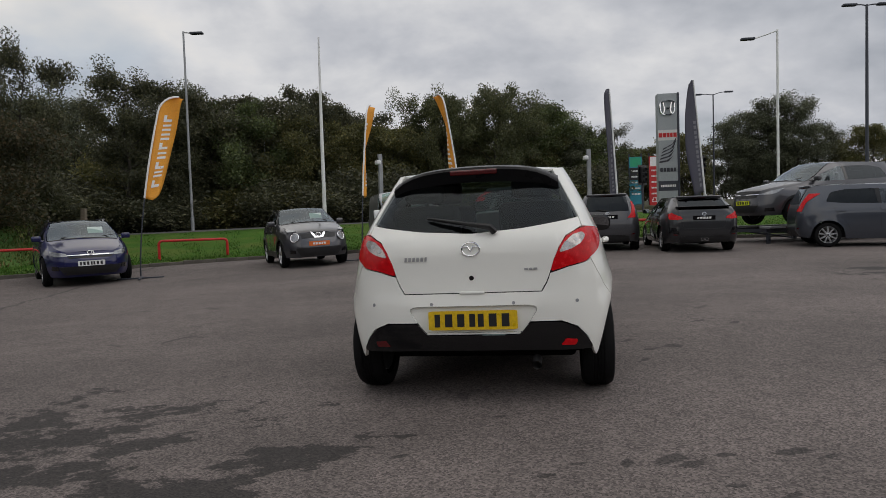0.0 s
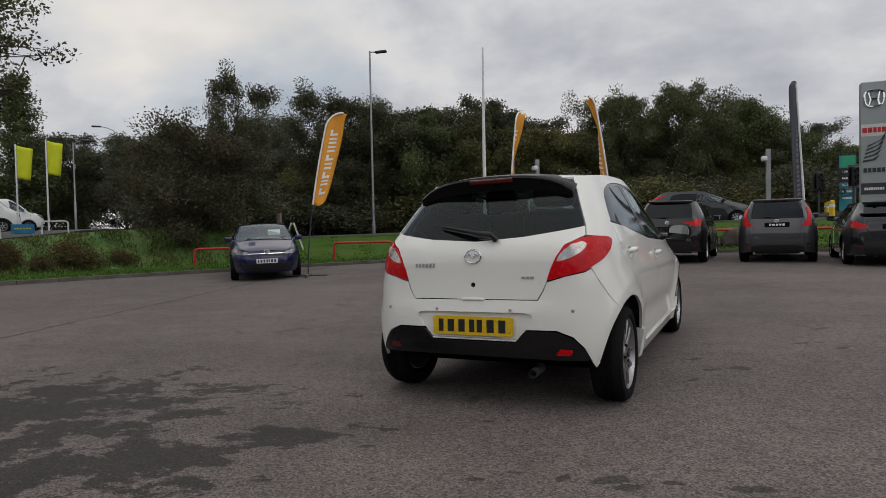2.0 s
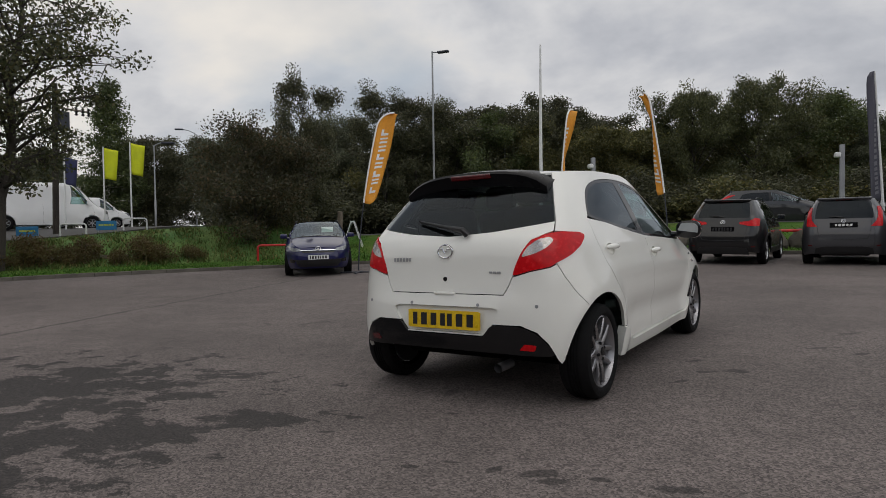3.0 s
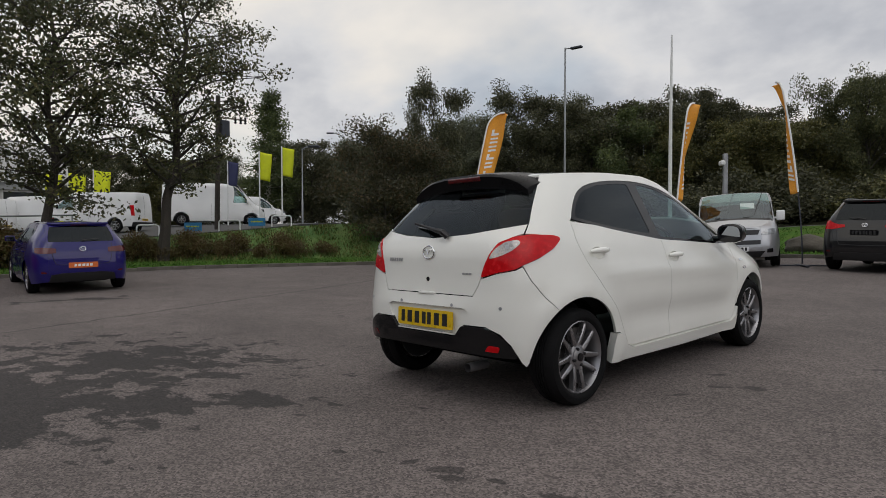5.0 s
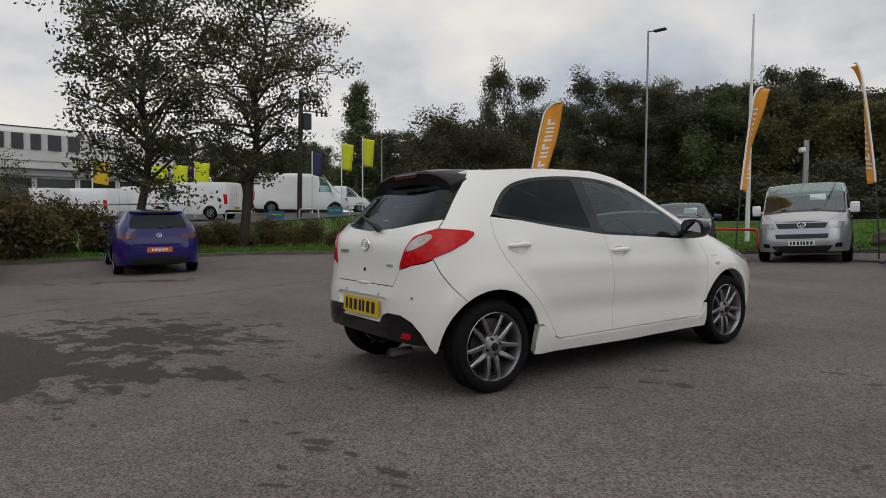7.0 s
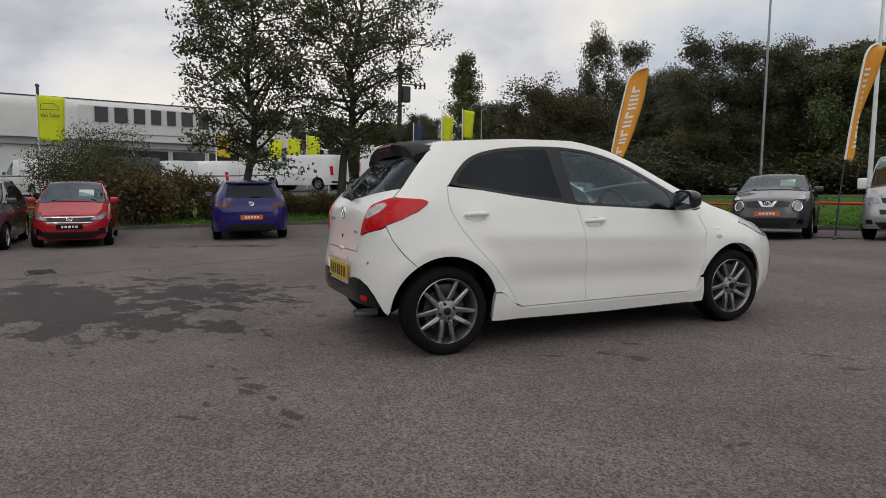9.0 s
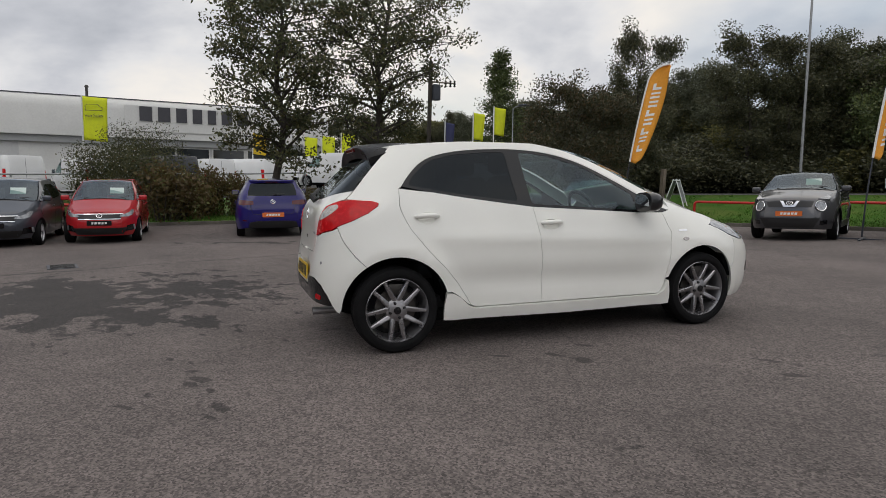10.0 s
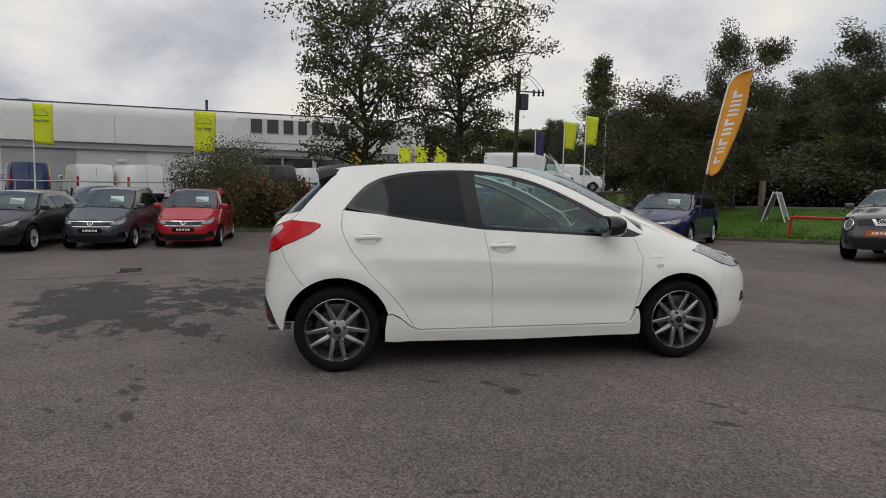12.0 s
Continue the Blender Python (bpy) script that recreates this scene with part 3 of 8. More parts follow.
        if rim:
            count = {}
            for f in faces:
                for a, b in zip(f, f[1:] + f[:1]):
                    count[(a, b)] = 1
            m = {}
            for a, b in list(count):
                if (b, a) not in count:
                    for k in (a, b):
                        if k not in m:
                            m[k] = len(verts)
                            verts.append(verts[k] - norms[k] * rim)
                    faces.append([b, a, m[a], m[b]])
        if flip:
            verts = [Vector((v.x, -v.y, v.z)) for v in verts]
            faces = [f[::-1] for f in faces]
        return verts, faces

    def add(self, name, material, parent, specs, label="", **k):
        v, f = self.panel(specs, **k)
        me = mesh_of(name, v, f, material)
        me.set_sharp_from_angle(angle=radians(40))
        return link(name, me, parent, label)

    def both(self, name, material, parent, specs, label="", **k):
        return [self.add(name, material, parent, specs, label, flip=fl, **k) for fl in (False, True)]

    def cap(self, s_from, s_to, crown, inner=1.0, rows=24, cols=12, off=0.0, bow=0.0, rim=0.015, power=2.0):
        """The piece of the cap between two places of the belt's upper edge; crown, bow: functions of s or numbers."""
        verts, faces = [], []
        cr = crown if callable(crown) else (lambda s: crown)
        bo = bow if callable(bow) else (lambda s: bow)
        for i in range(rows + 1):
            s = s_from + (s_to - s_from) * i / rows
            e = self.point(s, self.top(s))
            for j in range(cols + 1):
                h = (-1 + 2 * j / cols) * inner
                w = 1 - abs(h) ** power
                verts.append(Vector((e.x + bo(s) * w, e.y * h, e.z + cr(s) * w + off)))
        n = cols + 1
        for i in range(rows):
            for j in range(cols):
                faces.append([i * n + j, i * n + j + 1, (i + 1) * n + j + 1, (i + 1) * n + j])
        f = faces[len(faces) // 2]
        if (verts[f[1]] - verts[f[0]]).cross(verts[f[2]] - verts[f[0]]).z < 0:
            faces = [f[::-1] for f in faces]
        edge = set()
        for f in faces:
            for a, b in zip(f, f[1:] + f[:1]):
                edge.add((a, b))
        if rim:
            m = {}
            for a, b in list(edge):
                if (b, a) not in edge:
                    for k in (a, b):
                        if k not in m:
                            m[k] = len(verts)
                            verts.append(verts[k] - Vector((0, 0, rim)))
                    faces.append([b, a, m[a], m[b]])
        return verts, faces

    def add_cap(self, name, material, parent, *a, label="", **k):
        v, f = self.cap(*a, **k)
        me = mesh_of(name, v, f, material)
        me.set_sharp_from_angle(angle=radians(40))
        return link(name, me, parent, label)


def arc(hx, hz, R, a0, a1, n=14):
    return [("x", hx + R * math.cos(radians(a0 + (a1 - a0) * i / n)), hz + R * math.sin(radians(a0 + (a1 - a0) * i / n))) for i in range(n + 1)]


WHEEL_CACHE = {}


def wheel_meshes(R, rim_r, width, spokes, style, alloy):
    """Tyre, rim and brake of one wheel, axle along y, the outer face towards -y."""
    key = (R, rim_r, width, spokes, style, alloy.name)
    if key in WHEEL_CACHE:
        return WHEEL_CACHE[key]
    w = width / 2
    bm = bmesh.new()
    prof = [(rim_r - 0.004, w - 0.02), (rim_r + 0.012, w - 0.004), (R - 0.045, w), (R - 0.018, w - 0.008), (R - 0.004, w - 0.03), (R, w - 0.055)]
    tread = []
    for k, a in enumerate(np.linspace(w - 0.06, -(w - 0.06), 9)):
        tread += [(R - (0.006 if k % 2 else 0.0), float(a) + 0.004), (R - (0.006 if k % 2 else 0.0), float(a) - 0.004)]
    prof = prof + tread + [(r, -a) for r, a in reversed(prof)]
    lathe(bm, prof, 48)
    tyre = bpy.data.meshes.new("tyre"); bm.to_mesh(tyre); bm.free(); tyre.materials.append(RUBBER)
    bm = bmesh.new()
    # barrel and lip
    lathe(bm, [(rim_r - 0.03, w - 0.03), (rim_r - 0.022, -(w - 0.05)), (rim_r - 0.010, -(w - 0.022)), (rim_r - 0.004, -(w - 0.012)), (rim_r + 0.003, -(w - 0.016)), (rim_r - 0.002, -(w - 0.03))], 48)
    lathe(bm, [(0.0005, -(w - 0.018)), (0.032, -(w - 0.018)), (0.055, -(w - 0.026)), (0.062, -(w - 0.05)), (0.05, -(w - 0.08))], 24)

    def spoke(a0, a1, r0, r1, w0, w1):
        pts = []
        n = 5
        for i in range(n + 1):
            t = i / n
            a, r = a0 + (a1 - a0) * t ** 1.3, r0 + (r1 - r0) * t
            half = (w0 + (w1 - w0) * t) / 2
            yo = -(w - 0.024) - 0.005 * math.sin(math.pi * t)
            d = Vector((math.cos(a), 0, math.sin(a)))
            n_ = Vector((-math.sin(a), 0, math.cos(a)))
            pts.append([d * r + n_ * half * 0.75 + Vector((0, yo, 0)), d * r - n_ * half * 0.75 + Vector((0, yo, 0)),
                        d * r - n_ * half * 1.25 + Vector((0, yo + 0.03, 0)), d * r + n_ * half * 1.25 + Vector((0, yo + 0.03, 0))])
        vs = [[bm.verts.new(p) for p in q] for q in pts]
        for a, b in zip(vs, vs[1:]):
            for k in range(4):
                bm.faces.new((a[k], a[(k + 1) % 4], b[(k + 1) % 4], b[k]))

    def vee(a, sg):
        """One of a pair of curved spokes that part from a common root."""
        d = Vector((math.cos(a), 0, math.sin(a)))
        e = Vector((-math.sin(a), 0, math.cos(a))) * sg
        rings = []
        for i in range(9):
            t = i / 8
            r = 0.045 + (rim_r * 0.93 - 0.045) * t
            off = 0.013 + (rim_r * 0.385 - 0.013) * max(0.0, (t - 0.12) / 0.88) ** 0.92
            half = 0.021 - 0.0085 * t
            yo = -(w - 0.026) - 0.006 * math.sin(math.pi * t) + 0.012 * (1 - t)
            c = d * r + e * off
            rings.append([bm.verts.new(c + e * q * half + Vector((0, yo + dy, 0))) for q, dy in ((0.45, 0.0), (-0.55, 0.0), (-1.0, 0.006), (-1.05, 0.035), (1.05, 0.035), (1.0, 0.006))])
        for p, q in zip(rings, rings[1:]):
            for k in range(6):
                bm.faces.new((p[k], p[(k + 1) % 6], q[(k + 1) % 6], q[k]))

    if style == "vee":
        lathe(bm, [(0.0005, -(w - 0.030)), (0.060, -(w - 0.032)), (0.076, -(w - 0.040)), (0.080, -(w - 0.075))], 30)
    for k in range(spokes):
        a = 2 * math.pi * k / spokes + math.pi / 2
        if style == "vee":
            vee(a, 1)
            vee(a, -1)
        elif style == "twin":
            dl = math.pi / spokes
            for sg in (-1, 1):
                spoke(a + sg * 0.22, a + sg * dl * 0.47, 0.042, rim_r - 0.008, 0.042, 0.034)
        else:
            spoke(a, a, 0.045, rim_r - 0.012, 0.034, 0.03)
    rimm = bpy.data.meshes.new("rim"); bm.to_mesh(rimm); bm.free(); rimm.materials.append(alloy)
    bm = bmesh.new()
    lathe(bm, [(0.03, -0.02), (rim_r * 0.66, -0.02), (rim_r * 0.66, 0.0), (0.03, 0.0)], 32)
    box(bm, (0, -0.005, rim_r * 0.62), (0.13, 0.06, 0.08), 0.01)
    disc = bpy.data.meshes.new("brake"); bm.to_mesh(disc); bm.free(); disc.materials.append(STEEL)
    bm = bmesh.new()
    lathe(bm, [(rim_r - 0.031, w - 0.03), (0.0005, w - 0.03)], 32)
    back = bpy.data.meshes.new("wheel_back"); bm.to_mesh(back); bm.free(); back.materials.append(DARK)
    bm = bmesh.new()
    bolts = 4 if style == "vee" else 5
    for k in range(bolts):
        a = 2 * math.pi * k / bolts + 0.3
        lathe(bm, [(0.0005, -(w - 0.014)), (0.009, -(w - 0.016)), (0.012, -(w - 0.04))], 8, centre=(0.05 * math.cos(a), 0, 0.05 * math.sin(a)))
    lathe(bm, [(0.0005, -(w - 0.008)), (0.024, -(w - 0.010)), (0.026, -(w - 0.02))], 20)
    nuts = bpy.data.meshes.new("wheel_nuts"); bm.to_mesh(nuts); bm.free(); nuts.materials.append(PIANO)
    for me in (tyre, rimm, disc, nuts):
        me.polygons.foreach_set("use_smooth", [True] * len(me.polygons))
        me.set_sharp_from_angle(angle=radians(35))
    WHEEL_CACHE[key] = (tyre, rimm, disc, back, nuts)
    return WHEEL_CACHE[key]


def add_wheels(car, wheelbase, half_track, R, rim_r, width, spokes=5, style="twin", alloy=None):
    meshes = wheel_meshes(R, rim_r, width, spokes, style, alloy or BRIGHTALLOY)
    for x in (0.0, wheelbase):
        for side in (-1, 1):
            tyre = link("wheel", meshes[0], car)
            tyre.matrix_basis = Matrix.Translation((x, side * (half_track - width / 2), R)) @ Matrix.Rotation(math.pi if side > 0 else 0, 4, "Z")
            for nm, me in zip(("rim", "brake", "wheel_back", "wheel_nuts"), meshes[1:]):
                link(nm, me, tyre)


def cabin(car, x_tail, x_nose, x_dash, floor, belt, half, seat_x, seats=True, wheel=True, right_hand=True):
    """Floor pan, wheel tubs, dashboard, seats and steering wheel inside a body."""
    bm = bmesh.new()
    box(bm, ((x_tail + x_nose) / 2, 0, floor + 0.03), (x_nose - x_tail, half * 1.55, 0.10), 0.02)
    part("floor_pan", bm, DARK, car)
    for hx, hz, hr in WELLS:
        for s in (-1, 1):
            bm = bmesh.new()
            rings = [[bm.verts.new((hx + r * math.cos(a), s * y, hz + r * math.sin(a))) for a in np.linspace(0.05, math.pi - 0.05, 20)] for r, y in ((hr + 0.004, half - 0.075), (hr + 0.01, half - 0.13), (hr + 0.01, half - 0.28), (0.05, half - 0.30))]
            for a, b in zip(rings, rings[1:]):
                for k in range(19):
                    bm.faces.new((a[k], a[k + 1], b[k + 1], b[k]))
            part("wheel_arch_liner", bm, LINER, car, smooth=True)
    part("dashboard", box(bmesh.new(), (x_dash, 0, belt - 0.14), (0.45, half * 1.62, 0.26), 0.07, segments=3), DARK, car, smooth=True)
    for s in (-1, 1):
        for x, l in ((0.75, 0.5), (1.5, 0.9)):
            part("door_trim", boxbm((x, s * (half - 0.05), belt - 0.25), (l, 0.05, 0.42), 0.02), TRIMGREY, car)
    if not seats:
        return
    for x in seat_x:
        for s in (-1, 1):
            st = part("seat", box(box(bmesh.new(), (x, s * 0.36, floor + 0.3), (0.5, 0.5, 0.2), 0.06, segments=3), (x - 0.3, s * 0.36, floor + 0.63), (0.16, 0.46, 0.62), 0.06, Matrix.Rotation(radians(-14), 3, "Y"), 3), SEAT, car, smooth=True)
            part("headrest", box(bmesh.new(), (x - 0.41, s * 0.36, floor + 1.04), (0.10, 0.27, 0.18), 0.045, segments=3), SEAT, st, smooth=True)
    if wheel:
        sx, sy = x_dash - 0.36, -0.36 if right_hand else 0.36
        bm = bmesh.new()
        ring = [Vector((0, 0.185 * math.cos(a), 0.185 * math.sin(a))) for a in np.linspace(0, 2 * math.pi, 25)]
        R_ = Matrix.Translation((sx, sy, belt - 0.03)) @ Matrix.Rotation(radians(-24), 4, "Y")
        tube(bm, [R_ @ p for p in ring], 0.016, 8, cap=False)
        tube(bm, [R_ @ Vector((0, -0.18, 0)), R_ @ Vector((0.03, 0, 0)), R_ @ Vector((0, 0.18, 0))], 0.018, 6)
        tube(bm, [R_ @ Vector((0.03, 0, 0)), R_ @ Vector((0, 0, -0.18))], 0.018, 6)
        tube(bm, [R_ @ Vector((0.03, 0, 0)), R_ @ Vector((0.3, 0, -0.08))], 0.03, 8)
        part("steering_wheel", bm, PLASTIC, car, smooth=True)


WELLS = [(0, 0.29, 0.3), (2.49, 0.29, 0.3)]


def bars(parent, m, width, height, count, material, name="letter_bar", seed=1, gap=0.25, slant=0.0, depth=0.003):
    """Writing that is not to be read: a row of upright bars on a plane (x right, y up, z out)."""
    rnd = random.Random(seed)
    ws = [rnd.uniform(0.8, 1.2) for _ in range(count)]
    unit = width / (sum(ws) + gap * (count - 1))
    x = -width / 2
    for w in ws:
        w *= unit
        h = height / 2
        part(name, plate_shape(bmesh.new(), [(x - slant * h, -h), (x + w - slant * h, -h), (x + w + slant * h, h), (x + slant * h, h)], depth, m), material, parent)
        x += w + gap * unit


def facing(p, out, up=(0, 0, 1)):
    """A frame at p whose z axis points out, y up."""
    z = Vector(out).normalized()
    x = Vector(up).cross(z).normalized()
    y = z.cross(x)
    m = Matrix.Identity(4)
    for k in range(3):
        m[k][0], m[k][1], m[k][2] = x[k], y[k], z[k]
    m.translation = p
    return m


def number_plate(parent, p, out, material, width=0.52, height=0.111, count=7, ink=None, label="", name="number_plate", seed=1, slant=0.0, bar_h=0.075):
    m = facing(p, out)
    bm = bmesh.new()
    plate_shape(bm, rounded([(-width / 2, -height / 2), (width / 2, -height / 2), (width / 2, height / 2), (-width / 2, height / 2)], 1, 0.04), 0.006, m)
    pl = part(name, bm, material, parent, label)
    if count == 7:
        for dx, w, k in ((-0.2, 0.46, 4), (0.235, 0.35, 3)):
            bars(pl, m @ Matrix.Translation((dx * width, 0, 0.006)), width * w, bar_h, k, ink or INK, "plate_bar", seed, 0.75, slant, 0.0015)
    else:
        bars(pl, m @ Matrix.Translation((0, 0, 0.006)), width * 0.62, bar_h, count, ink or INK, "plate_bar", seed, 0.45, slant, 0.0015)
    return pl


# ---- the white hatchback in the middle ----
def flank_form(x, z):
    """The hollow low in the doors, the shoulder that rises towards the tail, and the soft edge above the sill."""
    along = min(1.0, max(0.0, (x - 0.30) / 0.35)) * min(1.0, max(0.0, (2.25 - x) / 0.35))
    hollow = -0.020 * math.exp(-(((z - 0.44 - 0.03 * (1.2 - x)) / 0.085) ** 2)) * along
    line = 0.80 - 0.055 * (x - 0.1)
    edge = 0.009 * math.exp(-(((z - line) / 0.045) ** 2)) * min(1.0, max(0.0, (x + 0.1) / 0.4)) * min(1.0, max(0.0, (2.6 - x) / 0.6))
    return hollow + edge


def white_hatchback():
    car = thing("hatchback", "white five-door hatchback with black roof spoiler and privacy glass", "car", on_slope(0.257, 4.096, 81.5))
    R1, R2 = 0.358, 0.348
    sh = Shell(
        tail=[(0.2, -0.45), (0.32, -0.50), (0.45, -0.515), (0.58, -0.51), (0.68, -0.49), (0.78, -0.475), (0.9, -0.465), (0.98, -0.445), (1.06, -0.375), (1.15, -0.285), (1.25, -0.18), (1.35, -0.07), (1.42, 0.0), (1.5, 0.08)],
        nose=[(0.18, 3.17), (0.3, 3.225), (0.42, 3.24), (0.55, 3.235), (0.66, 3.20), (0.75, 3.12), (0.83, 2.95), (0.9, 2.80), (0.96, 2.62), (1.02, 2.46), (1.12, 2.22), (1.22, 1.99), (1.32, 1.75), (1.40, 1.52), (1.47, 1.25)],
        width=[(0.18, 0.775), (0.25, 0.80), (0.32, 0.812), (0.45, 0.826), (0.6, 0.838), (0.72, 0.838), (0.82, 0.822), (0.92, 0.80), (1.0, 0.775), (1.1, 0.735), (1.2, 0.69), (1.3, 0.642), (1.4, 0.59), (1.46, 0.55)],
        top=[("r", 0.0, 1.39), ("r", 0.3, 1.385), ("x", 0.0, 1.392), ("x", 0.3, 1.415), ("x", 0.7, 1.430), ("x", 1.0, 1.428), ("x", 1.3, 1.39), ("x", 1.6, 1.30), ("x", 1.9, 1.165), ("x", 2.15, 1.035), ("x", 2.3, 0.965), ("x", 2.5, 0.905), ("x", 2.7, 0.855), ("x", 2.88, 0.79), ("f", 0.4, 0.735), ("f", 0.0, 0.73)],
        x0=1.1, nr=curve_of([(0.2, 6.0), (0.6, 6.0), (0.78, 6.2), (0.95, 6.2), (1.5, 6.2)]), nf=curve_of([(0.18, 5.2), (0.6, 5.0), (0.8, 4.0), (1.0, 3.4), (1.5, 3.4)]), arches=[(0, 0.29, R1 + 0.03), (2.49, 0.29, R2 + 0.03)], flare=0.022, sculpt=flank_form)
    dlo = [(0.065, 1.115), (0.13, 1.20), (0.24, 1.298), (0.42, 1.352), (0.7, 1.378), (1.0, 1.378), (1.25, 1.348), (1.5, 1.275), (1.75, 1.155), (1.95, 1.045), (2.10, 0.965), (2.21, 0.915), (2.13, 0.902), (1.92, 0.905), (1.0, 0.965), (0.5, 1.035)]
    upper = dlo[:12]
    for _ in range(2):
        upper = [upper[0]] + [tuple(a[k] * (1 - f) + b[k] * f for k in (0, 1)) for a, b in zip(upper, upper[1:]) for f in (0.25, 0.75)][1:-1] + [upper[-1]]
    dlo = [("x", *p) for p in upper + dlo[12:]]
    rear_glass = [("x", *p) for p in ((0.105, 1.125), (0.17, 1.205), (0.28, 1.29), (0.46, 1.335), (0.70, 1.355), (0.865, 1.358), (0.905, 1.005), (0.5, 1.055))]
    front_glass = [("x", *p) for p in ((1.01, 0.985), (0.975, 1.358), (1.23, 1.33), (1.48, 1.26), (1.72, 1.143), (1.88, 1.055), (1.91, 0.925))]
    door_rear = [("x", 0.045, 1.10), ("x", 0.04, 1.03), ("x", 0.055, 0.92), ("x", 0.105, 0.82), ("x", 0.20, 0.70), ("x", 0.33, 0.565), ("x", 0.43, 0.445), ("x", 0.495, 0.345), ("x", 0.525, 0.295), ("x", 0.56, 0.28)]
    b_line = [("x", 1.075, 0.28), ("x", 1.065, 0.6), ("x", 1.04, 0.8), ("x", 1.01, 0.964)]
    wing_line = [("x", 2.13, 0.902), ("x", 2.165, 0.80), ("x", 2.172, 0.68), ("x", 2.15, 0.5), ("x", 2.11, 0.35), ("x", 2.085, 0.295), ("x", 2.06, 0.28)]
    lamp = [("r", 0.455, 0.78), ("r", 0.56, 0.81), ("r", 0.66, 0.83), ("x", -0.37, 0.85), ("x", -0.27, 0.892), ("x", -0.17, 0.94), ("x", -0.105, 0.985), ("x", -0.10, 1.003), ("x", -0.14, 1.016), ("x", -0.27, 1.023), ("r", 0.62, 1.012), ("r", 0.55, 0.978), ("r", 0.51, 0.92), ("r", 0.478, 0.85)]
    lamp_side = lamp[3:9]
    g = dict(gap=0.0016, rim=0.02)
    # sides
    front_door = b_line + [("x", 1.45, 0.937), ("x", 1.92, 0.906)] + wing_line
    rear_door = door_rear[::-1] + [("x", 0.28, 1.072), ("x", 0.5, 1.035)] + b_line[::-1]
    bowl = lambda x, z: [("x", x + 0.064 * math.cos(a), z - 0.004 + 0.036 * math.sin(a)) for a in np.linspace(0, 2 * math.pi, 18, endpoint=False)]
    doors = sh.both("front_door", WHITE, car, front_door, res=0.045, holes=[bowl(1.143, 0.842)], **g)
    rdoors = sh.both("rear_door", WHITE, car, rear_door, res=0.045, holes=[bowl(0.215, 0.905)], **g)
    for ds, spec in ((doors, (1.143, 0.842)), (rdoors, (0.215, 0.905))):
        for d, sgn in zip(ds, (1, -1)):
            s, z = sh.s(("x", *spec))
            p = sh.point(s, z)
            n = sh.normal(s, z)
            bm = bmesh.new()
            cup = [(0.066 * math.cos(a), -0.004 + 0.038 * math.sin(a)) for a in np.linspace(0, 2 * math.pi, 24, endpoint=False)]
            m = facing(p - n * 0.003, n)
            ring = None
            for f, dep in ((1.04, 0.0015), (0.90, -0.010), (0.62, -0.021), (0.3, -0.024)):
                r = [bm.verts.new(m @ Vector((cx * f, cy * f, dep))) for cx, cy in cup]
                if ring:
                    for k in range(24):
                        bm.faces.new((ring[k], ring[(k + 1) % 24], r[(k + 1) % 24], r[k]))
                ring = r
            bm.faces.new(ring)
            bar = [m @ Vector((-0.085 + 0.17 * t, 0.006 - 0.002 * t, 0.012 + 0.024 * math.sin(math.pi * min(1, max(0, t))) ** 0.5)) for t in np.linspace(0, 1, 11)]
            tube(bm, bar, [0.008, 0.015, 0.0175, 0.018, 0.018, 0.018, 0.018, 0.018, 0.0175, 0.016, 0.010], 10)
            if sgn < 0:
                for v in bm.verts:
                    v.co.y *= -1
                bmesh.ops.reverse_faces(bm, faces=bm.faces)
            part("door_handle", bm, WHITE, d, smooth=True)
    quarter = door_rear[:9] + [("x", 0.50, 0.305), ("x", 0.43, 0.365), ("x", 0.38, 0.395)] + arc(0, 0.29, R1, 17, 124) + [("x", -0.27, 0.66), ("x", -0.34, 0.765), ("x", -0.365, 0.845)] + lamp_side + [("x", -0.27, 1.027), ("r", 0.651, 1.03), ("r", 0.631, 1.095), ("r", 0.588, 1.19), ("r", 0.538, 1.30), ("r", 0.499, 1.38)]
    s_a = sh.s(("r", 0.499, 1.38))[0]
    s_b = sh.s(("x", 2.24, 0.99))[0]
    quarter += [("s", s, sh.top(s)) for s in np.linspace(s_a, s_b, 40)]
    quarter += [("x", 2.24, 0.935), ("x", 2.21, 0.918)] + [("x", *p) for p in upper[::-1]][1:]
    sh.both("rear_quarter_panel", WHITE, car, quarter, res=0.05, **g)
    sh.both("window_surround", PIANO, car, dlo, res=0.06, off=-0.004, rim=0.01, holes=[rear_glass, front_glass])
    for sgn, fl in ((1, False), (-1, True)):
        sh.add("rear_window", TINTED, car, rear_glass, "dark privacy glass", times=2, off=-0.006, rim=0, flip=fl)
        sh.add("front_window", CLEAR, car, front_glass, times=2, off=-0.006, rim=0, flip=fl)
    skirt = [("x", 0.325, 0.205), ("x", 0.338, 0.388), ("x", 0.38, 0.39), ("x", 0.43, 0.36), ("x", 0.50, 0.30), ("x", 0.56, 0.274), ("x", 1.3, 0.274), ("x", 2.06, 0.274), ("x", 2.11, 0.305), ("x", 2.15, 0.385), ("x", 2.175, 0.20), ("x", 1.3, 0.19)]
    sh.both("side_skirt", WHITE, car, skirt, res=0.06, off=0.017, gap=0.0015, rim=0.06)
    wing = wing_line[::-1] + [("x", 2.21, 0.918), ("x", 2.24, 0.99)] + [("s", s, sh.top(s)) for s in np.linspace(s_b, sh.s(("x", 2.72, 0.85))[0], 10)]
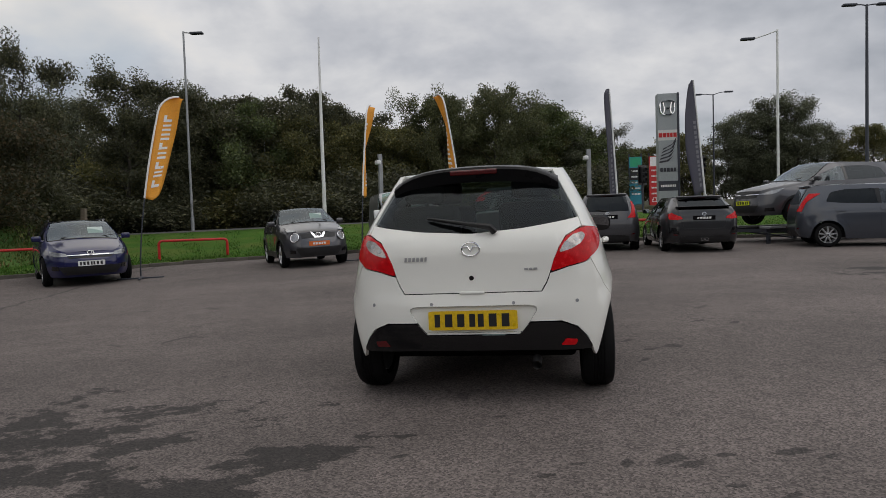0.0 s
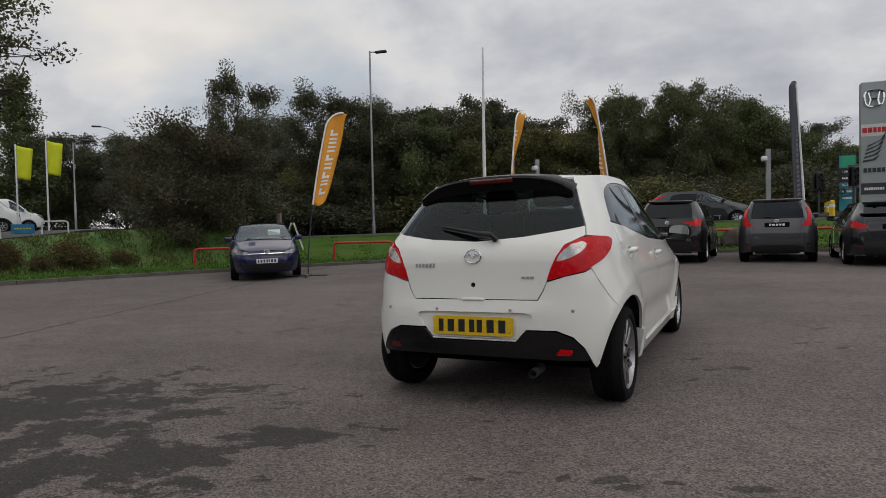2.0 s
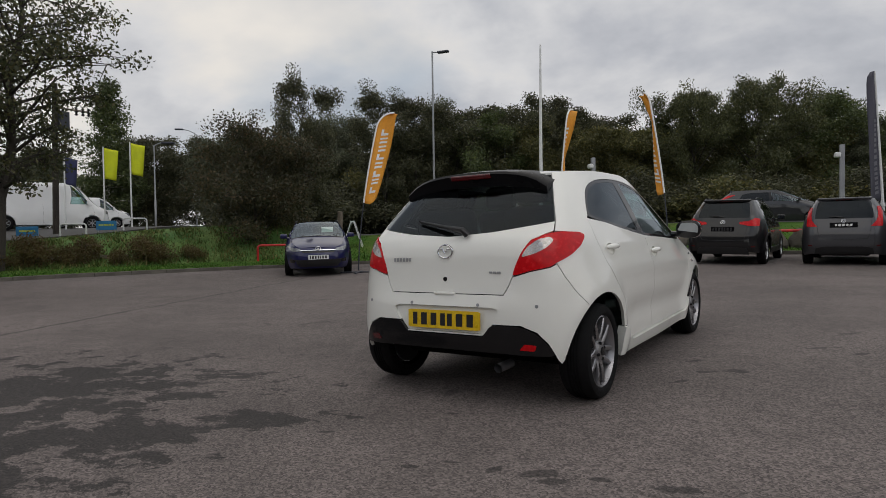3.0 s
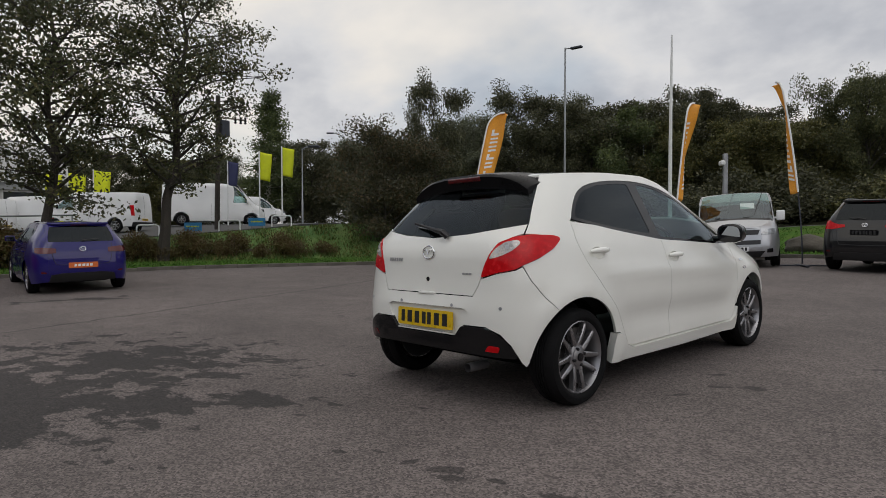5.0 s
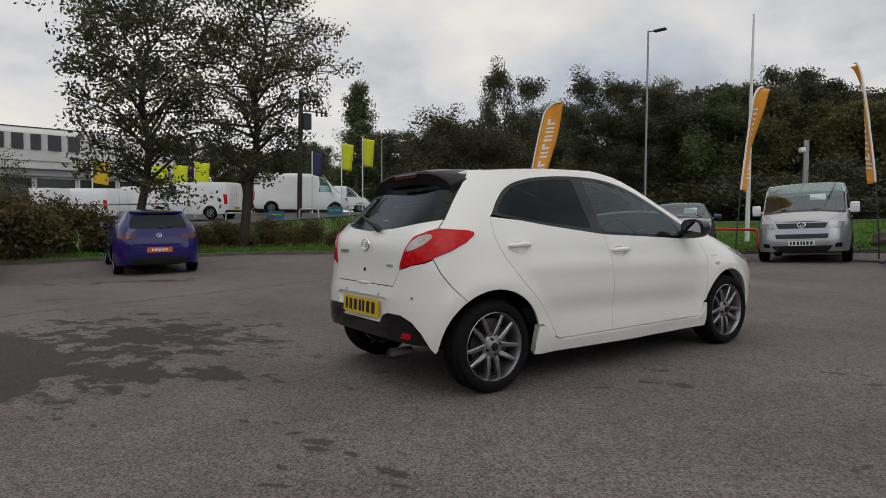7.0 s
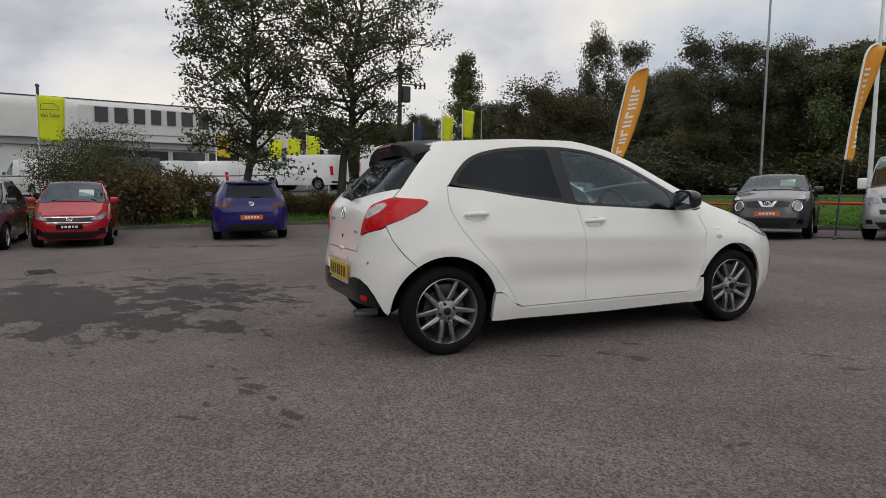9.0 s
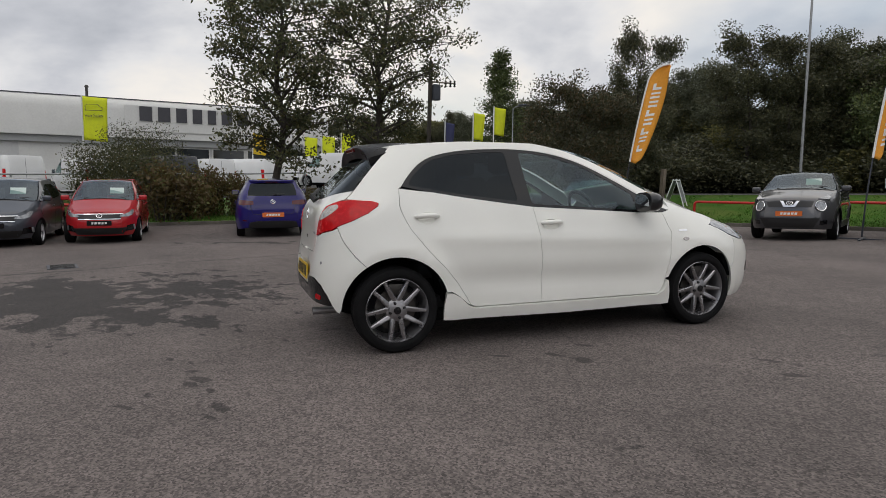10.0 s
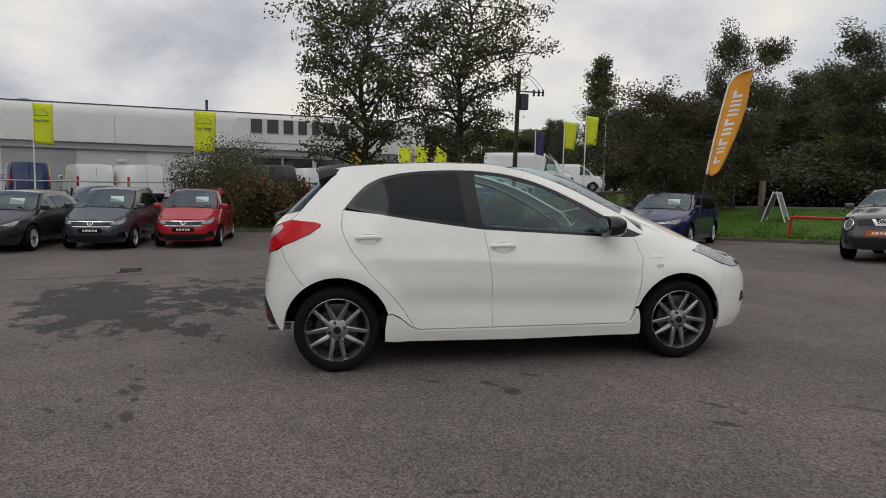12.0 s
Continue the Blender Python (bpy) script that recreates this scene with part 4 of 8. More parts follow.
    head = [("x", 2.62, 0.795), ("x", 2.70, 0.828), ("x", 2.82, 0.79), ("x", 2.95, 0.738), ("f", 0.60, 0.70), ("f", 0.52, 0.672), ("x", 2.97, 0.668), ("x", 2.82, 0.712)]
    wing += [("x", 2.62, 0.793), ("x", 2.82, 0.708), ("x", 2.86, 0.695), ("x", 2.87, 0.62), ("x", 2.81, 0.43)] + arc(2.49, 0.29, R2, 23, 161) + [("x", 2.135, 0.40)]
    sh.both("front_wing", WHITE, car, wing, res=0.05, **g)
    sh.both("headlamp", HEADLAMP, car, head, times=2, res=0.05, off=0.003, rim=0.03)
    # nose
    fb = arc(2.49, 0.29, R2, -14, 23, 5)[::1] + [("x", 2.87, 0.62), ("x", 2.865, 0.692), ("x", 2.97, 0.664), ("f", 0.52, 0.668), ("f", 0.60, 0.70), ("f", 0.4, 0.73), ("f", 0.0, 0.73), ("f", -0.4, 0.73), ("f", -0.60, 0.70), ("f", -0.52, 0.668)]
    sN = lambda x, z: ("s", 4 - sh.sx(x, z), z)
    fb += [sN(2.97, 0.664), sN(2.865, 0.692), sN(2.87, 0.62)] + [sN(p[1], p[2]) for p in arc(2.49, 0.29, R2, -14, 23, 5)[::-1]] + [sN(2.84, 0.20), ("f", -0.3, 0.2), ("f", 0.3, 0.2), ("x", 2.84, 0.20)]
    grille = [("f", -0.42, 0.30), ("f", 0.42, 0.30), ("f", 0.50, 0.42), ("f", 0.36, 0.50), ("f", -0.36, 0.50), ("f", -0.50, 0.42)]
    sh.add("front_bumper", WHITE, car, fb, res=0.06, holes=[grille], **g)
    sh.add("grille", PLASTIC, car, grille, times=2, off=-0.02, rim=0.01)
    for fl in (False, True):
        sh.add("fog_lamp", PIANO, car, [("x", 3.07, 0.39), ("x", 3.08, 0.46), ("f", 0.64, 0.48), ("f", 0.60, 0.40)], times=1, off=0.003, flip=fl)
    # tail
    mir = lambda pts: [(k, -a, z) if k == "r" else ("s", -4 - sh.sx(a, z), z) if k == "x" else k for k, a, z in pts[::-1]]
    half = [("r", 0.0, 0.672), ("r", 0.40, 0.672), ("r", 0.43, 0.72), ("r", 0.455, 0.78), ("r", 0.478, 0.85), ("r", 0.51, 0.92), ("r", 0.55, 0.982), ("r", 0.62, 1.018), ("r", 0.645, 1.03), ("r", 0.63, 1.086), ("r", 0.3, 1.035), ("r", 0.0, 1.015)]
    screen = [("r", 0.0, 1.019), ("r", 0.3, 1.039), ("r", 0.628, 1.091), ("r", 0.586, 1.19), ("r", 0.536, 1.30), ("r", 0.496, 1.372), ("r", 0.2, 1.38), ("r", 0.0, 1.38)]
    tg = sh.add("tailgate", WHITE, car, half + mir(half[1:-1]), res=0.05, **g)
    sh.add("rear_screen", SCREEN, tg, screen + mir(screen[1:-1]), "dark privacy glass", res=0.05, off=-0.003, rim=0)
    for fl in (False, True):
        tl = sh.add("tail_lamp", LAMPRED, car, lamp, times=2, res=0.03, off=0.006, rim=0.03, flip=fl)
        inner = [("r", 0.505, 0.885), ("r", 0.58, 0.905), ("r", 0.635, 0.935), ("r", 0.66, 0.975), ("r", 0.64, 0.995), ("r", 0.585, 0.982), ("r", 0.535, 0.94)]
        lens = sh.add("indicator_lens", LAMPCLEAR, tl, inner, times=2, res=0.03, off=0.0085, rim=0.004, flip=fl)
        for y0, z0 in ((0.555, 0.93), (0.605, 0.955)):
            p, n = sh.point(*sh.s(("r", y0, z0))), sh.normal(*sh.s(("r", y0, z0)))
            if fl:
                p.y, n.y = -p.y, -n.y
            bulb = facing(p + n * 0.006, n)
            part("bulb_reflector", tube(bmesh.new(), [bulb @ Vector((0, 0, 0)), bulb @ Vector((0, 0, 0.004))], 0.013, 16), BADGE, lens, smooth=True)
    bh = [("r", 0.0, 0.67), ("r", 0.405, 0.67), ("r", 0.435, 0.72), ("r", 0.455, 0.773), ("r", 0.56, 0.805), ("r", 0.66, 0.825), ("x", -0.368, 0.843), ("x", -0.343, 0.765), ("x", -0.273, 0.66)] + arc(0, 0.29, R1, 124, 178, 8) + [("x", -0.37, 0.275), ("r", 0.67, 0.30), ("r", 0.645, 0.40), ("r", 0.60, 0.462), ("r", 0.51, 0.50), ("r", 0.325, 0.50), ("r", 0.295, 0.465), ("r", 0.27, 0.43), ("r", 0.0, 0.43)]
    recess = [("r", -0.29, 0.44), ("r", 0.29, 0.44), ("r", 0.38, 0.58), ("r", 0.34, 0.595), ("r", -0.34, 0.595), ("r", -0.38, 0.58)]
    bump = sh.add("rear_bumper", WHITE, car, bh + mir(bh[1:-1]), res=0.05, holes=[recess], **g)
    sh.add("plate_recess", WHITE, bump, recess, times=2, res=0.05, off=-0.018, rim=0)
    vh = [("r", 0.0, 0.425), ("r", 0.27, 0.425), ("r", 0.298, 0.46), ("r", 0.328, 0.495), ("r", 0.508, 0.495), ("r", 0.597, 0.457), ("r", 0.642, 0.396), ("r", 0.667, 0.325), ("r", 0.40, 0.335), ("r", 0.0, 0.335)]
    val = sh.add("rear_valance", PIANO, car, vh + mir(vh[1:-1]), "gloss black lower bumper insert", times=4, res=0.05, off=0.005, rim=0.06)
    for fl in (False, True):
        # brighter red on the right stands in for its lit fog lamp
        sh.add("fog_reflector", LAMPRED if fl else LAMPDARKRED, val, [("r", 0.50, 0.362), ("r", 0.58, 0.358), ("r", 0.592, 0.39), ("r", 0.53, 0.398)], times=1, off=0.008, res=0.03, flip=fl)
        for y in (0.24, 0.60):
            s, z = sh.s(("r", y, 0.61))
            p, n = sh.point(s, z), sh.normal(s, z)
            bm = bmesh.new()
            m = facing(p, n)
            tube(bm, [m @ Vector((0, 0, -0.004)), m @ Vector((0, 0, 0.002))], 0.010, 14)
            if fl:
                for v in bm.verts:
                    v.co.y *= -1
            part("parking_sensor", bm, GALV, bump)
    s, z = sh.s(("r", 0.0, 0.515))
    number_plate(bump, sh.point(s, z) + Vector((-0.002, 0, 0)), (-1, 0, 0.06), YELLOWPLATE, label="yellow rear plate with black bars")
    for y in (-0.006,):
        p = sh.point(*sh.s(("r", 0.0, 0.925)))
        m = facing(p + Vector((-0.003, 0, 0)), (-1, 0, 0.05))
        bm = bmesh.new()
        tube(bm, [m @ Vector((0.052 * math.cos(a), 0.040 * math.sin(a), 0.004)) for a in np.linspace(0, 2 * math.pi, 29)], 0.0055, 8, cap=False)
        tube(bm, [m @ Vector(q) for q in ((-0.044, 0.012, 0.004), (-0.016, 0.016, 0.006), (0, -0.012, 0.008), (0.016, 0.016, 0.006), (0.044, 0.012, 0.004))], [0.003, 0.006, 0.006, 0.006, 0.003], 8)
        part("badge", bm, CHROME, tg, "chrome oval badge", smooth=True)
        p = sh.point(*sh.s(("r", 0.0, 0.757)))
        part("tailgate_lock", tube(bmesh.new(), [p + Vector((0.004, 0, 0)), p + Vector((-0.003, 0, 0))], 0.014, 18), PIANO, tg)
        p = sh.point(*sh.s(("r", 0.33, 0.875)))
        bars(tg, facing(p + Vector((-0.002, 0, 0)), sh.normal(*sh.s(("r", 0.33, 0.875)))), 0.135, 0.024, 6, BADGE, "model_badge", 3, 0.6, 0.1)
        p = sh.point(*sh.s(("r", -0.345, 0.80)))
        n = sh.normal(*sh.s(("r", -0.345, 0.80)))
        bars(tg, facing(p + Vector((-0.002, 0, 0)), n), 0.075, 0.012, 3, BADGE, "trim_badge", 4, 0.25)
    # lower lip of the tailgate
    bm = bmesh.new()
    box(bm, (-0.488, 0, 0.672), (0.03, 0.15, 0.018), 0.008)
    part("tailgate_grip", bm, WHITE, tg, smooth=True)
    # cap
    s_rear, s_hdr, s_cowl = -2.0, sh.s(("x", 1.22, 1.405))[0], sh.s(("x", 2.24, 0.99))[0]
    crown = curve_of([(-2, 0.0), (-1.4, 0.012), (-0.9, 0.028), (0.0, 0.036), (s_hdr, 0.034), (s_hdr + 0.3, 0.06), (s_cowl, 0.075), (s_cowl + 0.2, 0.055), (1.3, 0.025), (2.0, 0.0)])
    bow = curve_of([(-2, 0), (-1, 0.0), (0, 0.0), (s_hdr, 0.10), (s_cowl, 0.20), (s_cowl + 0.1, 0.12), (1.2, 0.04), (2, 0)])
    sh.add_cap("roof", WHITE, car, s_rear, s_hdr, crown, rows=40, cols=16, bow=bow)
    sh.add_cap("windscreen", CLEAR, car, s_hdr, s_cowl, crown, rows=18, cols=16, bow=bow, rim=0, inner=0.975)
    sh.add_cap("bonnet", WHITE, car, s_cowl, 2.0, crown, rows=30, cols=16, bow=bow)
    # spoiler
    bm = bmesh.new()
    rows = []
    for i in range(17):
        y = -0.526 + 1.052 * i / 16
        w = 1 - abs(y / 0.526) ** 5
        e = 0.05 * (1 - abs(y / 0.526) ** 2)
        z0 = 1.372 + 0.028 * w + 0.7 * e
        pr = [(0.17, z0 + 0.012 - 0.02 * (1 - w)), (0.01, z0 + 0.006 - 0.03 * (1 - w)), (-0.10 - e * 0.6, z0 - 0.012 - 0.045 * (1 - w)), (-0.115 - e * 0.6, z0 - 0.028 - 0.045 * (1 - w)), (-0.09 - e * 0.4, z0 - 0.105 - 0.055 * (1 - w)), (0.04, z0 - 0.08)]
        rows.append([bm.verts.new((x, y, z)) for x, z in pr])
    for a, b in zip(rows, rows[1:]):
        for k in range(6):
            bm.faces.new((a[k], a[(k + 1) % 6], b[(k + 1) % 6], b[k]))
    bm.faces.new(rows[0][::-1]); bm.faces.new(rows[-1])
    bmesh.ops.recalc_face_normals(bm, faces=bm.faces)
    sp = part("roof_spoiler", bm, SPOILERBLACK, car, "black roof spoiler", smooth=True)
    part("high_brake_lamp", box(bmesh.new(), (-0.138, 0, 1.392), (0.02, 0.30, 0.034), 0.008, Matrix.Rotation(radians(-16), 3, "Y")), LAMPDARKRED, sp)
    # wiper
    p0, p1 = sh.point(*sh.s(("r", -0.14, 1.012))), sh.point(*sh.s(("r", 0.26, 1.10)))
    n = sh.normal(*sh.s(("r", 0.0, 1.05)))
    bm = bmesh.new()
    tube(bm, [p0 + n * 0.012, p0 + n * 0.04 + Vector((0, 0.02, 0.01)), p0.lerp(p1, 0.4) + n * 0.035, p1 + n * 0.02], [0.022, 0.02, 0.012, 0.006], 8)
    q0, q1 = p0.lerp(p1, 0.35), p1 + (p1 - p0) * 0.03
    tube(bm, [q0 + n * 0.012 + Vector((0, 0, 0.01)), q1 + n * 0.012], 0.007, 6)
    part("rear_wiper", bm, PLASTIC, car, smooth=True)
    # exhaust, underside
    bm = bmesh.new()
    lathe(bm, [(0.024, -0.50), (0.024, -0.34), (0.027, -0.34), (0.027, -0.50)][::-1] + [(0.024, -0.50)], 20, "x", (0, -0.36, 0.245))
    part("exhaust_pipe", bm, ALLOY, car, smooth=True)
    bm = bmesh.new()
    box(bm, (-0.22, 0.05, 0.34), (0.2, 0.7, 0.08), 0.03)
    box(bm, (0.0, 0, 0.24), (0.16, 1.2, 0.09), 0.03)
    box(bm, (1.25, 0, 0.22), (2.3, 1.45, 0.07), 0.02)
    part("underbody", bm, LINER, car)
    # mirrors
    for sgn in (1, -1):
        bm = bmesh.new()
        for i, (x, hw, hh) in enumerate(((1.845, 0.085, 0.06), (1.85, 0.098, 0.072), (1.90, 0.098, 0.075), (1.95, 0.085, 0.066), (1.985, 0.055, 0.045), (2.0, 0.02, 0.018))):
            ring = [bm.verts.new((x, sgn * (0.915 + hw * math.copysign(abs(math.cos(a)) ** 0.7, math.cos(a))), 0.985 + hh * math.copysign(abs(math.sin(a)) ** 0.7, math.sin(a)))) for a in np.linspace(0, 2 * math.pi, 18, endpoint=False)]
            if i:
                for k in range(18):
                    bm.faces.new((last[k], last[(k + 1) % 18], ring[(k + 1) % 18], ring[k]))
            else:
                bm.faces.new(ring)
            last = ring
        bm.faces.new(last)
        tube(bm, [(1.93, sgn * 0.76, 0.945), (1.92, sgn * 0.85, 0.945)], 0.026, 8)
        bmesh.ops.recalc_face_normals(bm, faces=bm.faces)
        mr = part("door_mirror", bm, BLACKPAINT, car, "gloss black door mirror", smooth=True)
        bm = bmesh.new()
        plate_shape(bm, [(0.082 * math.copysign(abs(math.cos(a)) ** 0.7, math.cos(a)), 0.058 * math.copysign(abs(math.sin(a)) ** 0.7, math.sin(a))) for a in np.linspace(0, 2 * math.pi, 20, endpoint=False)], 0.002, facing((1.842, sgn * 0.915, 0.985), (-1, -0.04 * sgn, -0.26)))
        part("mirror_glass", bm, MIRRORGLASS, mr)
    # flank badges
    for sgn in (1, -1):
        s, z = sh.s(("x", 2.30, 0.76))
        p, n = sh.point(s, z), sh.normal(s, z)
        p, n = Vector((p.x, p.y * sgn, p.z)), Vector((n.x, n.y * sgn, n.z))
        bars(car, facing(p + n * 0.001, n), 0.085, 0.014, 2, CHROME, "flank_badge", 5, 0.1)
        s, z = sh.s(("x", 2.315, 0.695))
        p, n = sh.point(s, z), sh.normal(s, z)
        p, n = Vector((p.x, p.y * sgn, p.z)), Vector((n.x, n.y * sgn, n.z))
        m = facing(p, n)
        bm = bmesh.new()
        plate_shape(bm, [(0.026 * math.cos(a), 0.014 * math.sin(a)) for a in np.linspace(0, 2 * math.pi, 16, endpoint=False)], 0.006, m)
        part("side_repeater", bm, LAMPCLEAR, car)
    global WELLS
    WELLS = [(0, 0.29, R1), (2.49, 0.29, R2)]
    cabin(car, -0.10, 2.95, 2.05, 0.26, 0.93, 0.80, (1.35, 0.45))
    add_wheels(car, 2.49, 0.822, 0.29, 0.216, 0.195, 5, "vee", ALLOY)
    return car


white_hatchback()


# ---- ground ----
def sheet(name, xs, ys, dz, material, label, category):
    v, f = [], []
    for y in ys:
        for x in xs:
            v.append((x, y, G(x, y) + dz))
    n = len(xs)
    for j in range(len(ys) - 1):
        for i in range(n - 1):
            f.append((j * n + i, j * n + i + 1, (j + 1) * n + i + 1, (j + 1) * n + i))
    return tagged(link(name, mesh_of(name, v, f, material)), label, category, kind="structure")


far = [-3000, -800, -200, -80, -50, -30] + [x * 0.5 for x in range(-48, 49)] + [30, 50, 80, 200, 800, 3000]
sheet("ground", far, far, 0.0, ASPHALT, "worn grey asphalt car park with damp patches", "car park")

# the kerb's line, from the south-west round to the east, and how far the grass reaches behind it
KERB = [(-16.4, -40), (-16.3, -10), (-16.2, 0), (-16.0, 4.5), (-15.5, 7.2), (-14.7, 9.8), (-13.2, 12.8), (-11.7, 15.0), (-10.0, 16.7), (-8.2, 17.9), (-6.3, 18.7), (-3.0, 19.3), (1.0, 19.6), (6.0, 19.5), (12.0, 19.0), (30.0, 17.0)]


def smooth_line(pts, step=0.9):
    """Points at even steps along a smooth curve through pts, each with the normal to its left."""
    P = [Vector((*p, 0)) for p in pts]
    out = []
    for i in range(len(P) - 1):
        p0, p1, p2, p3 = P[max(i - 1, 0)], P[i], P[i + 1], P[min(i + 2, len(P) - 1)]
        n = max(1, int((p2 - p1).length / 0.2))
        for k in range(n):
            t = k / n
            out.append(0.5 * (2 * p1 + (p2 - p0) * t + (2 * p0 - 5 * p1 + 4 * p2 - p3) * t * t + (3 * p1 - p0 - 3 * p2 + p3) * t ** 3))
    out.append(P[-1])
    even, left = [out[0]], step
    for a, b in zip(out, out[1:]):
        d = (b - a).length
        pos = left
        while pos <= d:
            even.append(a.lerp(b, pos / d)); pos += step
        left = pos - d
    out = even
    res = []
    for i, p in enumerate(out):
        d = (out[min(i + 1, len(out) - 1)] - out[max(i - 1, 0)]).normalized()
        res.append((p, Vector((-d.y, d.x, 0))))
    return res


KLINE = smooth_line(KERB)


LAWN = curve_of([(0, 0.0), (1.0, 0.0), (3.0, 0.08), (5.4, 0.24), (7.5, 0.50), (9.0, 0.66), (12.0, 0.70), (60.0, 0.70)])


def lawn_rise(y, o):
    """How far the verge in the north climbs towards the road, at a distance behind the kerb."""
    return LAWN(o) * max(0.0, min(1.0, (y - 15) / 5))


def strip(name, offsets, material, label, category, line=None, kind="structure", uneven=0.0, smooth=True):
    """A ribbon along the kerb's line: offsets are (distance behind the kerb, height over the car park)."""
    v, f = [], []
    n = len(offsets)
    line = line or KLINE
    for p, nrm in line:
        for o, h in offsets:
            q = p + nrm * o
            u = lawn_rise(q.y, o) * (h > 0.05) + uneven * noise.noise(Vector((q.x * 0.5, q.y * 0.5, 3.0))) * (o > 0.6)
            v.append((q.x, q.y, G(q.x, q.y) + h + u))
    for i in range(len(line) - 1):
        for j in range(n - 1):
            f.append((i * n + j, i * n + j + 1, (i + 1) * n + j + 1, (i + 1) * n + j)[::-1])
    return tagged(link(name, mesh_of(name, v, f, material, smooth)), label, category, kind=kind)


VERGE_H = 0.13
strip("verge", [(0.125, 0.0), (0.125, VERGE_H - 0.02), (0.6, VERGE_H), (1.5, VERGE_H + 0.03), (3.0, VERGE_H + 0.06), (4.2, VERGE_H + 0.07), (5.5, VERGE_H + 0.08), (6.5, VERGE_H + 0.085), (7.5, VERGE_H + 0.09), (9.0, VERGE_H + 0.10), (9.2, -0.02)], GRASSMAT, "mown grass verge behind the kerb", "grass", uneven=0.05)
# woodland floor and the road beyond the verge
line_n = [(p, n) for p, n in KLINE if p.y > 14.5]
strip("road", [(8.6, 0.0), (8.6, 0.14), (9.3, 0.26), (15.5, 0.30), (15.5, 0.0)], ROAD, "grey road behind the grass verge", "road", line=line_n)
strip("woodland_floor", [(15.0, 0.0), (15.0, 0.36), (16.0, 0.50), (22.0, 0.8), (60.0, 1.4), (60.2, -0.2)], EARTH, "dark leaf-strewn woodland floor", "ground", line=[(p, n) for p, n in KLINE if p.y > 8], uneven=0.3)
# the bank up to the neighbouring yard
line_w = [(p, n) for p, n in KLINE if p.y < 16.6]
BANK = curve_of([(2.4, 0.0), (2.9, 0.16), (4.0, 0.34), (5.2, 0.64), (6.4, 0.93), (7.4, 1.0)])
YARD_RISE = curve_of([(-60, 0.40), (-2, 0.45), (3, 0.54), (8, 0.64), (14, 1.02), (19, 1.44), (25, 1.6), (60, 1.7)])


def bank_z(x, y, o):
    """Height of the bank's surface at a distance behind the kerb."""
    g = G(x, y) + 0.14
    return g + (YARD_RISE(y) - 0.02 - g) * BANK(o)


bv_, bf_, bo_ = [], [], (2.4, 2.9, 3.4, 4.0, 4.6, 5.2, 5.8, 6.4, 7.4)
for p, nrm in line_w:
    for o in bo_:
        q = p + nrm * o
        bv_.append((q.x, q.y, bank_z(q.x, q.y, o) + (0.10 * noise.noise(Vector((q.x * 0.7, q.y * 0.7, 3.0))) if 2.6 < o < 7 else 0)))
nb = len(bo_)
bf_ = [(i * nb + j, (i + 1) * nb + j, (i + 1) * nb + j + 1, i * nb + j + 1) for i in range(len(line_w) - 1) for j in range(nb - 1)]
tagged(link("bank", mesh_of("bank", bv_, bf_, ROUGHGRASS)), "rough grass bank below the van yard", "grass", kind="structure")
# its edge above the bank from south to north, and the far edge
YARD_EDGE = [(-23.6, -45), (-23.6, -20), (-23.6, 0), (-23.5, 3), (-23.4, 6), (-22.8, 10), (-21.5, 13.5), (-19.9, 16.5), (-20.5, 19), (-22, 22), (-30, 32), (-40, 40)]
YARD_ROWS = YARD_EDGE + [(-80, y) for x, y in YARD_EDGE]
ne = len(YARD_EDGE)
YARD_FACES = [(i, i + 1, ne + i + 1, ne + i) for i in range(ne - 1)] + [(i + 1, i, 2 * ne + i, 2 * ne + i + 1) for i in range(ne - 2)]
me = mesh_of("yard", [(x, y, YARD_RISE(y)) for x, y in YARD_ROWS] + [(x, y, -0.4) for x, y in YARD_ROWS if x > -40], YARD_FACES, ROAD, False)
tagged(link("yard", me), "grey tarmac yard of the neighbouring van dealer", "yard", kind="structure")

# plain unseen walls closing the place behind the camera, added to darken reflections
for nm, c_, sz in (("wall_south", (0, -15, 2.3), (60, 0.4, 5.4)), ("wall_east", (26, -4, 2.3), (0.4, 21.6, 5.4))):
    w_ = part(nm, boxbm(c_, sz, 0.02), DARKCLAD)
    tagged(w_, "plain dark grey showroom wall behind the walk", "wall", kind="structure")

# kerb stones, one by one
kst = bpy.data.meshes.new("kerb_stone")
bm = box(bmesh.new(), (0, 0, 0), (0.125, 0.909, 0.24), 0.014)
bm.to_mesh(kst); bm.free()
kst.materials.append(CONCRETE)
kerb = thing("kerb", "weathered concrete kerb along the grass verge", "kerb", kind="structure")
line = smooth_line(KERB, 0.915)
rnd = random.Random(4)
for p, n in line:
    if p.y < -14 or p.x > 22:
        continue
    ob = link("kerb_stone", kst, kerb)
    q = p + n * 0.06
    ob.matrix_basis = Matrix.Translation((q.x, q.y, G(q.x, q.y) + rnd.uniform(-0.022, -0.008))) @ Matrix.Rotation(math.atan2(n.y, n.x) + rnd.uniform(-0.008, 0.008), 4, "Z")


